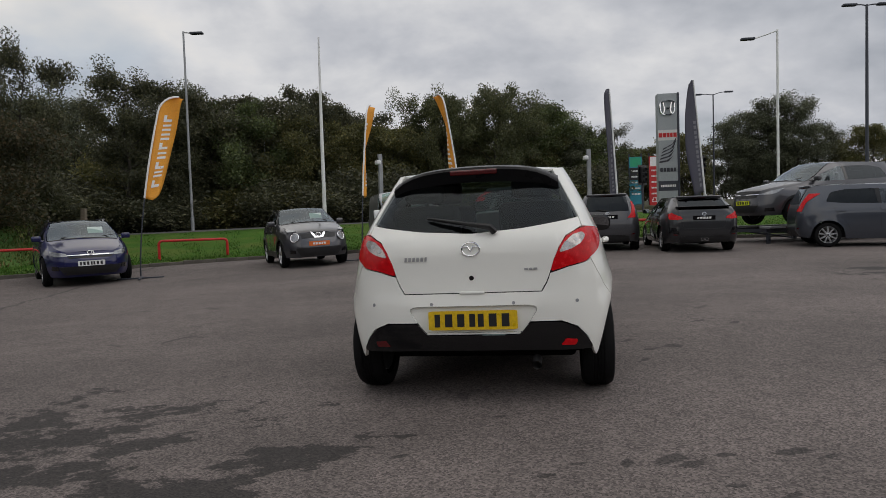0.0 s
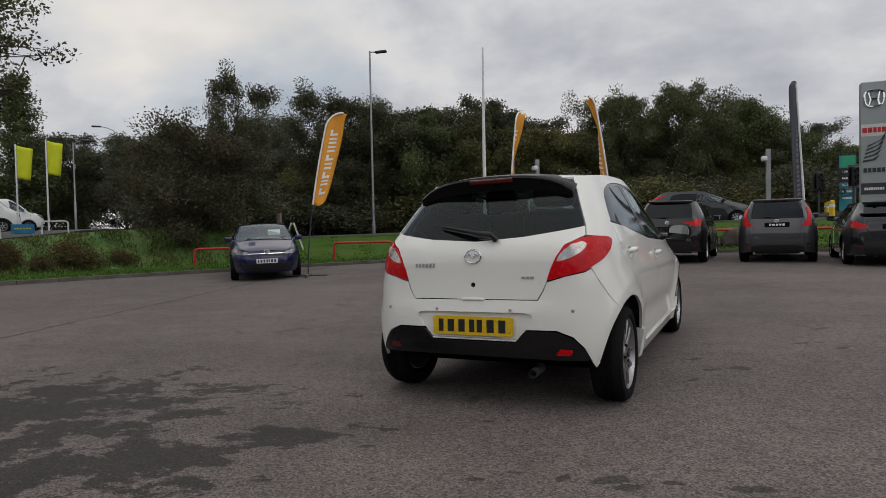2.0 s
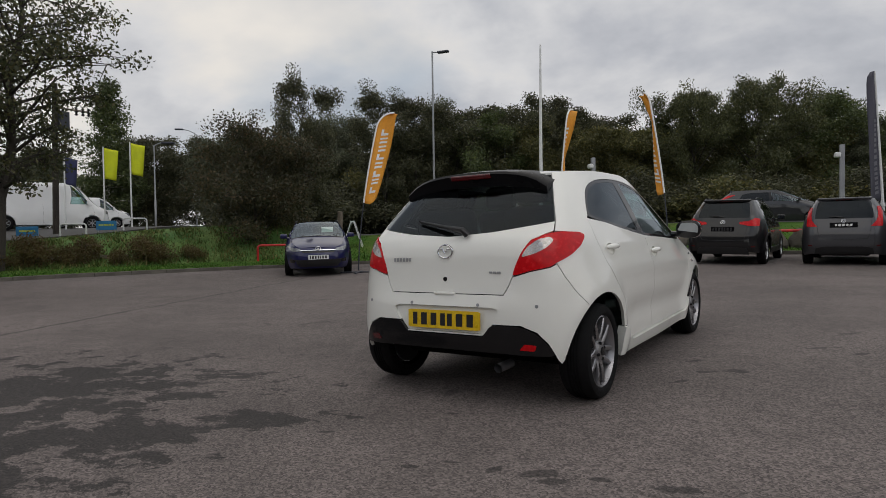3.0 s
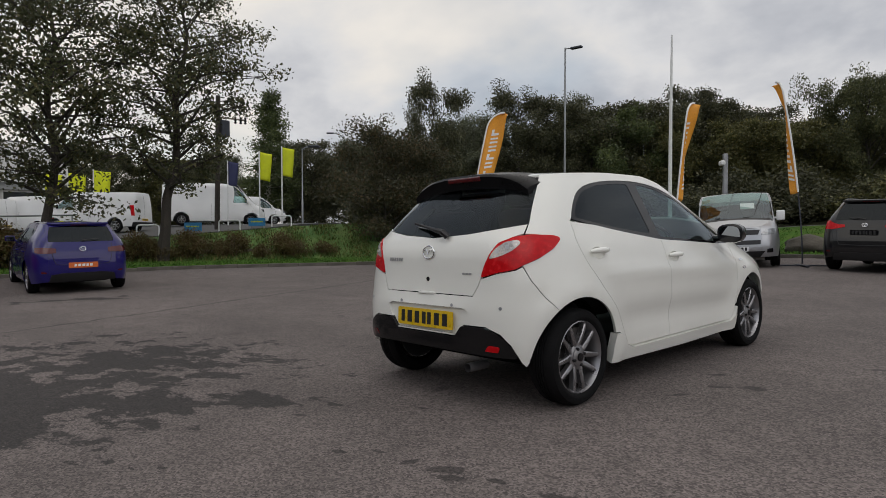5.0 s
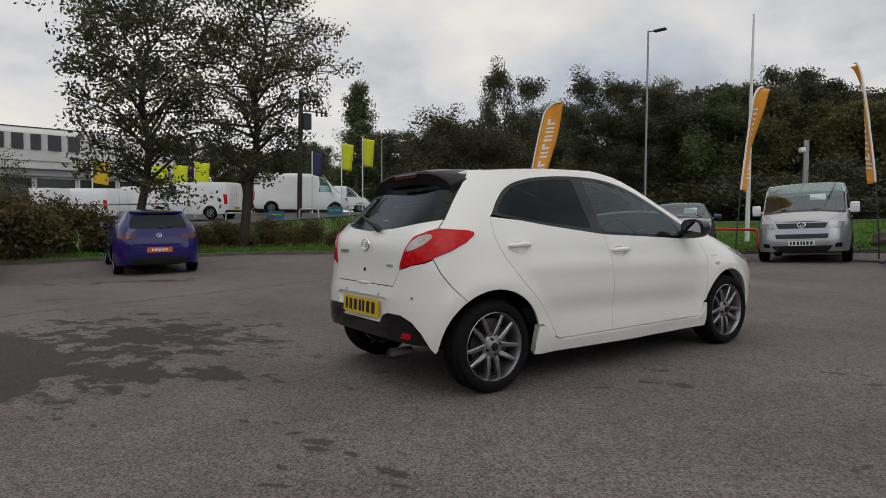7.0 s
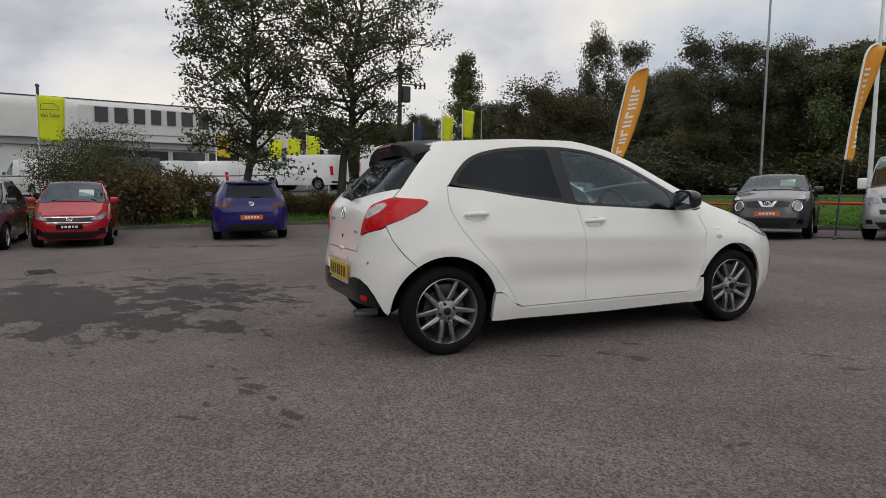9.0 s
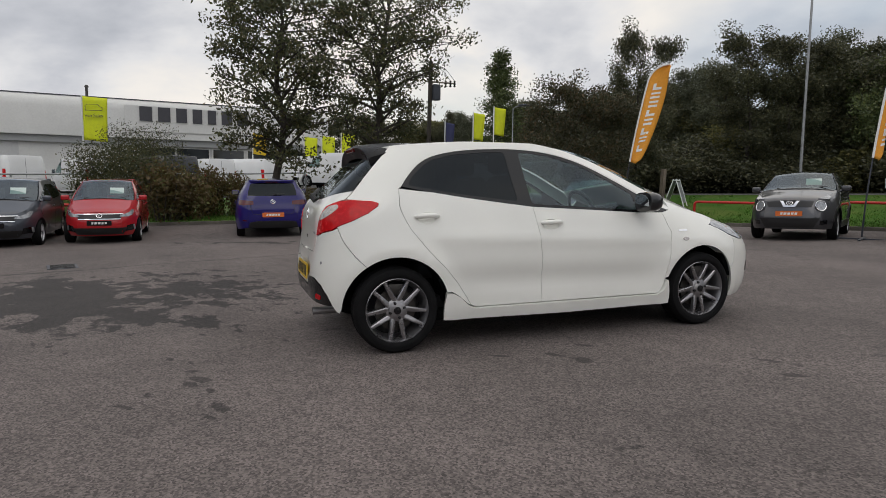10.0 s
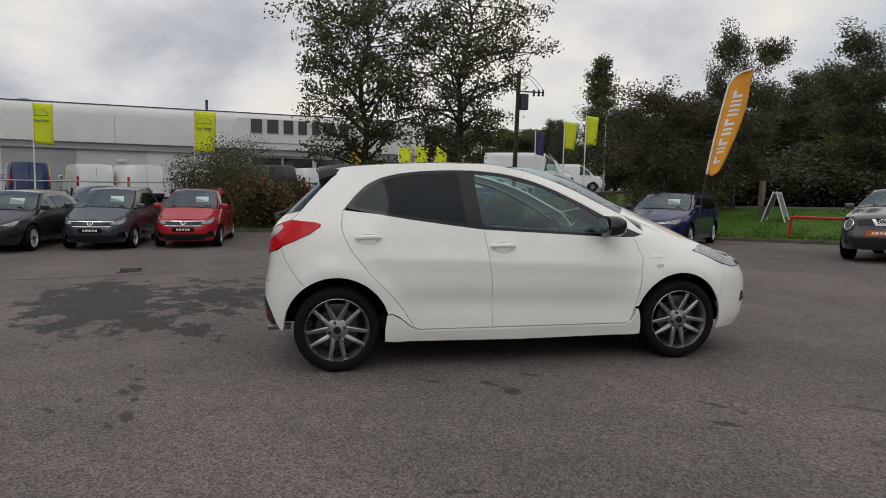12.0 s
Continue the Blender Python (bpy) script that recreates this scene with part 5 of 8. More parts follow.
# ---- trees and shrubs ----
def leaf_quads(centres, size, rng, flat=0.5, tri=False):
    """One small leaf at each place, a pointed quad or a plain triangle; returns vertices and faces."""
    n = len(centres)
    a = rng.normal(size=(n, 3)); a /= np.linalg.norm(a, axis=1)[:, None]
    b = rng.normal(size=(n, 3)); b -= a * np.sum(a * b, axis=1)[:, None]; b /= np.linalg.norm(b, axis=1)[:, None]
    s = size * rng.uniform(0.65, 1.25, n)[:, None]
    if tri:
        v = np.empty((n, 3, 3))
        v[:, 0], v[:, 1], v[:, 2] = centres - a * s, centres + a * s * 0.6 + b * s * 0.6, centres + a * s * 0.6 - b * s * 0.6
        return v.reshape(-1, 3), np.arange(3 * n).reshape(n, 3)
    v = np.empty((n, 4, 3))
    v[:, 0], v[:, 1], v[:, 2], v[:, 3] = centres - a * s, centres + b * s * flat, centres + a * s, centres - b * s * flat
    return v.reshape(-1, 3), np.arange(4 * n).reshape(n, 4)


def array_mesh(name, v, f, material):
    me = bpy.data.meshes.new(name)
    me.vertices.add(len(v)); me.vertices.foreach_set("co", v.astype(np.float32).ravel())
    k = f.shape[1]
    me.loops.add(len(f) * k); me.loops.foreach_set("vertex_index", f.astype(np.int32).ravel())
    me.polygons.add(len(f)); me.polygons.foreach_set("loop_start", np.arange(0, len(f) * k, k, dtype=np.int32))
    me.update(calc_edges=True)
    me.materials.append(material)
    return me


def tree(name, label, seed, h, r, bare, leaves, size, material, bark=None, shape="round", lean=(0, 0), trunk_r=None, limbs=16, spread=0.55, category="tree", m=None, drop=0.0, group="", tri=False):
    """A tapered, bent trunk with limbs and twigs, and a crown of single leaves in clumps along them."""
    rng = np.random.default_rng(seed)
    ob = thing(name, label, category, m, group)
    tr = trunk_r or h * 0.016
    bm = bmesh.new()
    n = 9
    pts = [Vector((lean[0] * (i / n) ** 0.7 * h + 0.02 * h * math.sin(i * 1.3 + seed), lean[1] * (i / n) ** 0.7 * h + 0.02 * h * math.cos(i * 1.7 + seed), h * 0.96 * i / n)) for i in range(n + 1)]
    pts[0] = Vector((0, 0, -0.15))
    tube(bm, pts, [tr * (1.35 if i == 0 else 1.0) * (1 - 0.88 * i / n) for i in range(n + 1)], 8)
    cl = []

    def along(t):
        k = min(n - 1, int(t * n)); u = t * n - k
        return pts[k].lerp(pts[k + 1], u)

    for i in range(limbs):
        t = bare + (0.97 - bare) * ((i + rng.uniform(0, 0.9)) / limbs)
        u = (t - bare) / (1 - bare)
        if shape == "round":
            w = math.sin(math.pi * min(1, 0.18 + 0.80 * u)) ** 0.6
        elif shape == "cone":
            w = (1 - u) * 0.95 + 0.12
        elif shape == "top":
            w = 0.5 + 0.6 * u if u < 0.7 else 0.92 - 1.3 * (u - 0.7)
        else:
            w = 0.75 + 0.25 * math.sin(math.pi * u)
        length = r * w * rng.uniform(0.75, 1.15)
        a = i * 2.39996 + rng.uniform(-0.5, 0.5)
        p0 = along(t)
        rise = length * (rng.uniform(0.15, 0.75) if shape != "cone" else rng.uniform(-0.05, 0.25)) - drop * length
        d = Vector((math.cos(a), math.sin(a), 0))
        side = Vector((-d.y, d.x, 0))
        p1 = p0 + d * length * 0.5 + Vector((0, 0, rise * 0.75)) + side * rng.uniform(-0.12, 0.12) * length
        p2 = p0 + d * length + Vector((0, 0, rise)) + side * rng.uniform(-0.2, 0.2) * length
        rr = tr * (1 - 0.8 * t) * 0.5
        tube(bm, [p0, p1, p2], [rr, rr * 0.6, rr * 0.2], 5, cap=False)
        for k in range(5):
            f = 0.35 + 0.65 * (k + rng.uniform(0, 1)) / 5
            q = (p0.lerp(p1, f * 2) if f < 0.5 else p1.lerp(p2, f * 2 - 1))
            e = q + Vector((rng.normal(), rng.normal(), rng.normal() * 0.7 + 0.15)) * length * 0.22
            tube(bm, [q, e], [rr * 0.35, rr * 0.1], 4, cap=False)
            cl.append((tuple(e), 0.6 + 0.4 * w)); cl.append((tuple(q.lerp(e, 0.5)), 0.5 + 0.3 * w))
    cl.append((tuple(pts[-1]), 0.5))
    part("trunk", bm, bark or BARK, ob, smooth=True)
    C = np.array([c for c, _ in cl]); W = np.array([w for _, w in cl])
    pick = rng.choice(len(C), size=leaves, p=W / W.sum())
    rad = spread * W[pick][:, None]
    off = np.clip(rng.normal(size=(leaves, 3)), -1.7, 1.7) * rad * np.array([0.50, 0.50, 0.38])
    v, f = leaf_quads(C[pick] + off, size, rng, tri=tri)
    v[:, 2] = np.maximum(v[:, 2], 0.02)
    crown = link("crown", array_mesh("crown", v, f, material), ob)
    k = h / float(v[:, 2].max())
    for c in ob.children:
        c.data.transform(Matrix.Diagonal((k, k, k, 1)))
    return ob


def shrub(name, label, seed, h, r, leaves, size, material, m=None, category="shrub", squash=1.0):
    """Several stems from the ground with leaves all round, lumpy outline."""
    rng = np.random.default_rng(seed)
    ob = thing(name, label, category, m)
    bm = bmesh.new()
    C, W = [], []
    for i in range(14):
        a, rr = rng.uniform(0, 2 * math.pi), r * rng.uniform(0.1, 0.95)
        top = Vector((rr * math.cos(a), rr * math.sin(a) * squash, h * (1 - 0.55 * (rr / r) ** 2) * rng.uniform(0.75, 1.05)))
        base = Vector((top.x * 0.35, top.y * 0.35, -0.08))
        mid = base.lerp(top, 0.55) + Vector((top.x * 0.12, top.y * 0.12, 0))
        tube(bm, [base, mid, top], [0.035, 0.022, 0.008], 5, cap=False)
        for t in (0.25, 0.5, 0.7, 0.85, 1.0):
            q = base.lerp(mid, t * 2) if t < 0.5 else mid.lerp(top, t * 2 - 1)
            C.append(tuple(q + Vector((rng.normal(), rng.normal(), rng.normal() * 0.5)) * 0.1 * r)); W.append(0.5 + t)
    part("stem_tuft", bm, BARK, ob)
    C, W = np.array(C), np.array(W)
    pick = rng.choice(len(C), size=leaves, p=W / W.sum())
    off = rng.normal(size=(leaves, 3)); off /= np.linalg.norm(off, axis=1)[:, None]
    off *= (rng.uniform(0, 1, leaves) ** 0.4)[:, None] * np.array([0.42 * r, 0.42 * r * squash, 0.24 * h])
    v, f = leaf_quads(C[pick] + off, size, rng)
    v[:, 2] = np.maximum(v[:, 2], 0.0)
    link("foliage", array_mesh("foliage", v, f, material), ob)
    return ob


def polar(angle, dist):
    """A place seen from the walk's start: degrees to the left of north, metres."""
    return -dist * math.sin(radians(angle)), dist * math.cos(radians(angle))


def wood_z(x, y):
    return G(x, y) + 0.78


PROTO = {}


def grow(kind, x, y, height, z, turn, wide=1.0):
    """A copy of one of the grown trees, scaled to its height; the first of a kind is the original."""
    specs = {
        "dark": ("dense dark green broadleaf tree in the wood", 11, 9.0, 3.0, 0.10, 38000, 0.085, LEAF_DARK, BARK, "round", 30),
        "oak": ("broad round green tree behind the road", 12, 9.0, 4.0, 0.12, 50000, 0.085, LEAF_MID, BARK, "round", 34),
        "fresh": ("bright green broadleaf tree behind the road", 13, 8.0, 3.3, 0.12, 34000, 0.085, LEAF_FRESH, BARK, "round", 24),
        "tall": ("tall narrow grey-green tree in the wood", 14, 10.0, 1.9, 0.15, 28000, 0.08, LEAF_GREY, BARK, "column", 24),
        "open": ("loose-crowned dark tree with sky showing through", 15, 10.0, 3.2, 0.26, 27000, 0.08, LEAF_DARK, BARK, "top", 18),
        "olive": ("olive green tree at the wood's edge", 16, 7.0, 2.8, 0.08, 32000, 0.082, LEAF_OLIVE, BARK, "round", 16),
        "birch": ("slender birch tree with a pale trunk", 17, 9.5, 1.55, 0.2, 19000, 0.075, LEAF_FRESH, BIRCH, "cone", 24),
    }
    lb, seed, h, r, bare, leaves, size, mat, bark, shape, limbs = specs[kind]
    s = height / h
    m = Matrix.Translation((x, y, z)) @ Matrix.Rotation(radians(turn), 4, "Z") @ Matrix.Diagonal((s * wide, s * wide, s, 1))
    if kind in PROTO:
        k = PROTO[kind].scale
        return copy_thing(PROTO[kind], m @ Matrix.Diagonal((1 / k.x, 1 / k.y, 1 / k.z, 1)))
    PROTO[kind] = tree("tree", lb, seed, h, r, bare, leaves, size, mat, bark, shape, limbs=limbs, m=m, group="trees of the wood", spread=0.78, tri=True)
    return PROTO[kind]


# front row of the wood: (kind, degrees left of north, distance, height)
ROWS_OF_TREES = [
    [("tall", 34.6, 46, 9.4), ("tall", 33.0, 45, 8.6), ("tall", 31.4, 43, 8.8), ("open", 27.8, 35, 8.6), ("open", 25.2, 36, 8.4), ("tall", 23.4, 41, 9.2), ("dark", 21.4, 38, 8.0)],
    [("fresh", 19.2, 38, 8.0), ("dark", 17.4, 40, 8.4), ("olive", 15.4, 38, 6.8), ("dark", 13.4, 40, 8.9), ("dark", 11.4, 41, 8.2), ("olive", 9.3, 39, 6.6), ("dark", 7.6, 43, 7.8), ("olive", 5.6, 40, 6.4)],
    [("dark", 3.4, 45, 7.2), ("oak", 0.9, 42, 8.8), ("oak", -3.9, 43, 9.2), ("olive", -6.8, 46, 7.4), ("fresh", -8.9, 47, 8.7), ("tall", -8.2, 55, 10.4), ("fresh", -11.6, 50, 7.2), ("open", -13.6, 52, 7.4)],
    [("olive", -16.4, 56, 6.0), ("olive", -20.0, 58, 7.2), ("tall", -23.4, 60, 8.4), ("tall", -25.2, 62, 9.2), ("tall", -26.6, 62, 10.4), ("tall", -28.4, 62, 9.6), ("tall", -30.6, 66, 7.8), ("olive", -33.6, 62, 7.0), ("oak", -44.5, 42, 11.5)],
    [("dark", 40.8, 45, 7.6), ("dark", 44.6, 52, 8.2), ("dark", 48.5, 54, 8.6), ("tall", 51, 57, 8.8), ("birch", 51.9, 50.4, 12.0), ("tall", 56, 62, 8.4), ("dark", 60, 74, 8.0), ("dark", 64, 80, 7.0)],
    [("dark", 57.5, 66, 8.8), ("olive", 62.0, 68, 8.2), ("dark", 65.5, 66, 8.6), ("tall", 68.5, 70, 9.2), ("dark", 71.0, 68, 8.4), ("dark", 74.0, 70, 8.2), ("olive", 76.5, 72, 7.8)],
]
rnd = random.Random(7)
for row in ROWS_OF_TREES:
    for kind, a, d, h in row:
        x, y = polar(a, d)
        grow(kind, x, y, h * 1.02, wood_z(x, y) - 0.2, rnd.uniform(0, 360), rnd.uniform(0.95, 1.2) * (0.78 if kind == "oak" else 1.0))
grow("open", -16.0, 23.1, 8.3, G(-16.0, 23.1) + 0.1, 40, 0.8)
# second row, filling the gaps behind
for i in range(34):
    a = -34 + i * 96 / 33 + rnd.uniform(-1, 1)
    d = rnd.uniform(46, 56) if -14 < a < 46 else rnd.uniform(66, 76)
    x, y = polar(a, d)
    h = (6.2 + rnd.uniform(0, 1.4)) if a < 12 else (6.9 + rnd.uniform(0, 1.7))
    if a < -14:
        h *= 0.95
    grow(rnd.choice(["dark", "dark", "olive", "tall"]), x, y, h, wood_z(x, y), rnd.uniform(0, 360), rnd.uniform(1.1, 1.4))

# undergrowth along the wood's edge
under = shrub("shrub", "dark green undergrowth at the wood's edge", 31, 3.0, 2.2, 6500, 0.095, LEAF_DARK, at(*polar(38, 28), 0.3))
under2 = shrub("shrub", "olive undergrowth at the wood's edge", 32, 2.4, 2.0, 6000, 0.095, LEAF_OLIVE, at(*polar(14, 34), 0.4))
for i in range(30):
    a = -13 + i * 54 / 29 + rnd.uniform(-0.8, 0.8)
    d = 35 + rnd.uniform(-1, 3) - max(0, a - 20) * 0.12 + max(0, -a) * 0.4
    x, y = polar(a, d)
    copy_thing(under if rnd.random() < 0.7 else under2, Matrix.Translation((x, y, wood_z(x, y) + 0.02)) @ Matrix.Rotation(rnd.uniform(0, 6.28), 4, "Z") @ Matrix.Diagonal((1.2, 1.2, rnd.uniform(0.6, 1.0), 1)))

# the large dark thorn bush behind the navy car, and a pale bush at the wood
tree("thorn_bush", "large dark thorn bush with reddish leaves on the verge", 41, 5.5, 3.6, 0.04, 36000, 0.068, LEAF_THORN, m=at(-15.2, 19.0, 0.3), limbs=26, spread=0.7, category="bush")
shrub("willow_bush", "pale olive willow bush at the wood's edge", 43, 4.2, 2.1, 11000, 0.075, LEAF_WILLOW, at(-18.6, 32.8, 0.9), "bush")

# two alders by the bank, in front of the vans
tree("alder_tree", "tall alder tree with a leaning trunk by the bank", 51, 10.4, 2.6, 0.24, 17500, 0.072, LEAF_ALDER, m=at(-17.25, 10.65, 0.12), limbs=56, spread=0.46, lean=(0.045, 0.075), trunk_r=0.19, shape="column", drop=0.12)
tree("alder_tree", "tall leafy alder tree on the bank", 52, 9.8, 2.5, 0.16, 20000, 0.074, LEAF_ALDER, m=at(-17.6, 7.6, 0.40), limbs=58, spread=0.50, trunk_r=0.15, shape="round", drop=0.05)
# shrubs on the bank
shrub("berry_bush", "grey-green bush with upright shoots on the bank", 53, 2.75, 1.9, 26000, 0.036, LEAF_ALDER, at(-18.3, 2.75, 0.3), "bush")
sh1 = shrub("bank_shrub", "rusty brown-green shrub at the foot of the bank", 54, 1.7, 1.5, 4200, 0.07, LEAF_RUST, at(-16.6, 3.6, 0.05), "bush")
for x, y, s in ((-18.4, 4.9, 0.9), (-18.2, 6.4, 0.75), (-17.4, 11.9, 0.55), (-16.9, 13.0, 0.5), (-17.9, 10.2, 0.5), (-18.6, 9.0, 0.5), (-15.9, 14.6, 0.5)):
    copy_thing(sh1, at(x, y, 0.22, rnd.uniform(0, 360), s))
for k in range(8):
    t = k / 7
    copy_thing(sh1, at(-18.5 + 3.4 * t + rnd.uniform(-0.3, 0.3), 8.4 + 7.4 * t + rnd.uniform(-0.2, 0.2), 0.18, rnd.uniform(0, 360), rnd.uniform(0.30, 0.42)))


# ---- grass blades on the verge and rough growth on the bank ----
def blades(name, spans, count, height, material, label, seed, dz, wide=0.012):
    """Single bent blades, strewn between two distances behind the kerb along a stretch of its line."""
    rng = np.random.default_rng(seed)
    line = [(p, n) for p, n in KLINE if spans[0] <= p.x <= spans[1] and spans[2] <= p.y <= spans[3]]
    k = rng.integers(0, len(line), count)
    o = spans[4] + (spans[5] - spans[4]) * rng.uniform(0, 1, count) ** 1.2
    P = np.array([(p.x, p.y) for p, n in line])[k]
    Nn = np.array([(n.x, n.y) for p, n in line])[k]
    q = P + Nn * o[:, None] + rng.uniform(-0.45, 0.45, (count, 2))
    z = np.array([dz(x, y, d) for (x, y), d in zip(q, o)])
    a = rng.uniform(0, 2 * np.pi, count)
    h = height * rng.uniform(0.5, 1.3, count)
    w = wide * rng.uniform(0.7, 1.4, count)
    v = np.empty((count, 3, 3))
    dx, dy = np.cos(a), np.sin(a)
    v[:, 0] = np.c_[q[:, 0] - dy * w, q[:, 1] + dx * w, z]
    v[:, 1] = np.c_[q[:, 0] + dy * w, q[:, 1] - dx * w, z]
    ln = rng.uniform(0.2, 0.9, count) * h
    v[:, 2] = np.c_[q[:, 0] + dx * ln, q[:, 1] + dy * ln, z + h]
    return tagged(link(name, array_mesh(name, v.reshape(-1, 3), np.arange(3 * count).reshape(count, 3), material)), label, "grass", kind="stuff")


verge_dz = lambda x, y, d: G(x, y) + VERGE_H - 0.02 + 0.02 * min(3, d) + lawn_rise(y, d)
blades("grass", (-17, 14, -2, 30, 0.15, 8.8), 110000, 0.06, BLADE, "short mown green grass of the verge", 61, verge_dz, 0.016)
STRAW = vary(principled("dry_stalk", (0.085, 0.135, 0.032), 0.8, spec=0.2), 0.6, 0.25, 8, 0.2, island=0.35, tint=(0.15, 0.12, 0.05))
bank_h = lambda x, y, d: bank_z(x, y, d) - 0.03
blades("rough_grass", (-17, -10, -14, 16.4, 2.6, 7.2), 60000, 0.12, STRAW, "tall rough grass and weeds on the bank", 62, bank_h, 0.02)


# ---- the other cars ----
def motor_car(name, label, colour, m, wb=2.53, R=0.30, rear=0.70, front=0.80, W=0.85, H=1.52, belt=0.95, tail_z=0.98, tail_in=0.08, roof_rear=-0.25,
              cowl=2.15, cowl_z=1.0, header=1.25, hood=0.82, nr=7.5, nf=3.6, van=False, rear_bits=(), front_bits=(), side_bits=(), glass_side=True, category="car",
              dark_rear=True, plate_rear=None, plate_front=None, alloy=None, spokes=5, style="twin", rails=False, sign=False, cladding=None, rim=0.21, seams=True, mirror=None, group="", screen_rear=True):
    car = thing(name, label, category, m, group)
    F, B = wb + front, -rear
    A1 = R + 0.055
    top_w = 0.86 if van else 0.70
    sh = Shell(
        tail=[(0.18, B + 0.10), (0.34, B + 0.02), (0.48, B), (0.66, B + 0.005), (tail_z, B + tail_in), (H - 0.10, roof_rear - (0.02 if van else 0.06)), (H, roof_rear + 0.02), (H + 0.1, roof_rear + 0.1)],
        nose=[(0.18, F - 0.16), (0.32, F - 0.03), (0.48, F), (0.64, F - 0.03), (hood - 0.06, F - 0.14), (hood, F - 0.30), (cowl_z, cowl + 0.30), (cowl_z + (H - cowl_z) * 0.5, (cowl + header) / 2 + 0.30), (H - 0.06, header + 0.30), (H + 0.05, header)],
        width=[(0.18, 0.95 * W), (0.34, 0.985 * W), (0.55, W), (0.80, W), (belt, 0.965 * W), (belt + 0.15, (0.95 if van else 0.91) * W), (H - 0.22, (0.91 if van else 0.80) * W), (H - 0.06, top_w * W), (H, (top_w - 0.06) * W)],
        top=[("r", 0.0, H - 0.05), ("r", 0.3, H - 0.05), ("x", roof_rear + 0.22, H - 0.045), ("x", (roof_rear + header) / 2, H - 0.035), ("x", header - 0.1, H - 0.045), ("x", header + 0.12, H - 0.075), ("x", (header + cowl) / 2, (H + cowl_z) / 2 - 0.02), ("x", cowl - 0.05, cowl_z + 0.01), ("x", cowl + 0.22, (cowl_z + hood) / 2 + 0.03), ("x", F - 0.5, hood), ("f", 0.45 * W, hood - 0.09), ("f", 0.0, hood - 0.09)],
        x0=wb * 0.45, nr=nr, nf=nf, arches=[(0, R, A1 + 0.02), (wb, R, A1 + 0.02)], flare=0.02)
    lo = 0.20 if R < 0.33 else 0.26
    yr, yf = 0.66 * W, 0.55 * W
    g = dict(gap=0.002, rim=0.015, res=0.11)
    # windows
    side_windows = []
    if glass_side:
        bw = belt + 0.03
        tw = H - 0.145
        cz = cowl_z + 0.03
        mid = wb * 0.42
        lerp = lambda a, b, t: a + (b - a) * t
        if van:
            side_windows = [[("x", cowl - 1.0, bw), ("x", cowl - 1.0, tw), ("x", header + 0.0, tw), ("x", lerp(header, cowl, 0.5), lerp(tw, bw, 0.45)), ("x", cowl - 0.14, bw + 0.05), ("x", cowl - 0.2, bw)]]
        else:
            side_windows = [[("x", roof_rear + 0.30, bw + 0.10), ("x", roof_rear + 0.42, tw - 0.06), ("x", roof_rear + 0.75, tw), ("x", mid - 0.06, tw), ("x", mid - 0.03, bw + 0.03), ("x", roof_rear + 0.6, bw + 0.06)],
                            [("x", mid + 0.05, bw + 0.03), ("x", mid + 0.03, tw), ("x", header - 0.08, tw - 0.02), ("x", lerp(header, cowl, 0.5) - 0.06, lerp(tw, bw, 0.45)), ("x", cowl - 0.22, bw + 0.06), ("x", cowl - 0.26, bw)]]
    side = arc(0, R, A1, 8, 172, 16)[::-1]
    # outline of one flank, from the tail's corner forward along the bottom and back along the roof edge
    out = [("r", yr, lo + 0.06), ("x", -A1 - 0.02, lo + 0.02)] + side + [("x", A1 + 0.02, lo), ("x", wb - A1 - 0.02, lo)] + arc(wb, R, A1, 172, 8, 16) + [("x", wb + A1 + 0.02, lo), ("f", yf, lo)]
    for z in (0.40, 0.55):
        out.append(("f", yf, z))
    s_end = sh.sy(yf, hood - 0.09, "f")
    s_start = sh.sy(yr, H - 0.05, "r")
    out += [("s", s, sh.top(s)) for s in np.linspace(s_end, s_start, 46)]
    out += [("r", yr, z) for z in (tail_z + (H - tail_z) * 0.6, tail_z, 0.7, 0.45)]
    sh.both("flank", colour, car, out, holes=side_windows, **g)
    for k, w in enumerate(side_windows):
        for fl in (False, True):
            sh.add("side_window", (TINTED if dark_rear and k == 0 and not van else CLEAR), car, w, times=2, off=-0.004, rim=0, res=0.12, flip=fl)
    if len(side_windows) == 2:
        (w0, w1) = side_windows
        sh.both("pillar_trim", PIANO, car, [w0[4], w0[3], w1[1], w1[0]], off=0.003, rim=0.004, res=0.12)
        sh.both("quarter_trim", PIANO, car, [w1[5], w1[4], ("x", cowl - 0.10, bw + 0.02), ("x", cowl - 0.14, bw - 0.01)], off=0.003, rim=0.004, res=0.12)
    mir = lambda pts: [(k, -a, z) for k, a, z in pts[::-1]]
    screen = [("r", 0.0, tail_z + 0.045), ("r", 0.645 * W, tail_z + 0.05), ("r", 0.62 * W, (tail_z + H) / 2), ("r", 0.58 * W, H - 0.11), ("r", 0.2 * W, H - 0.085)]
    tail = [("r", -yr, lo + 0.06), ("r", 0, lo + 0.06), ("r", yr, lo + 0.06)] + [("r", yr, z) for z in (0.45, 0.7, tail_z, tail_z + (H - tail_z) * 0.6)] + [("s", s, sh.top(s)) for s in np.linspace(s_start, -4 - s_start, 16)] + [("r", -yr, z) for z in (tail_z + (H - tail_z) * 0.6, tail_z, 0.7, 0.45)]
    tg = sh.add("tailgate", colour, car, tail, holes=[screen + mir(screen[1:])] if screen_rear else [], **g)
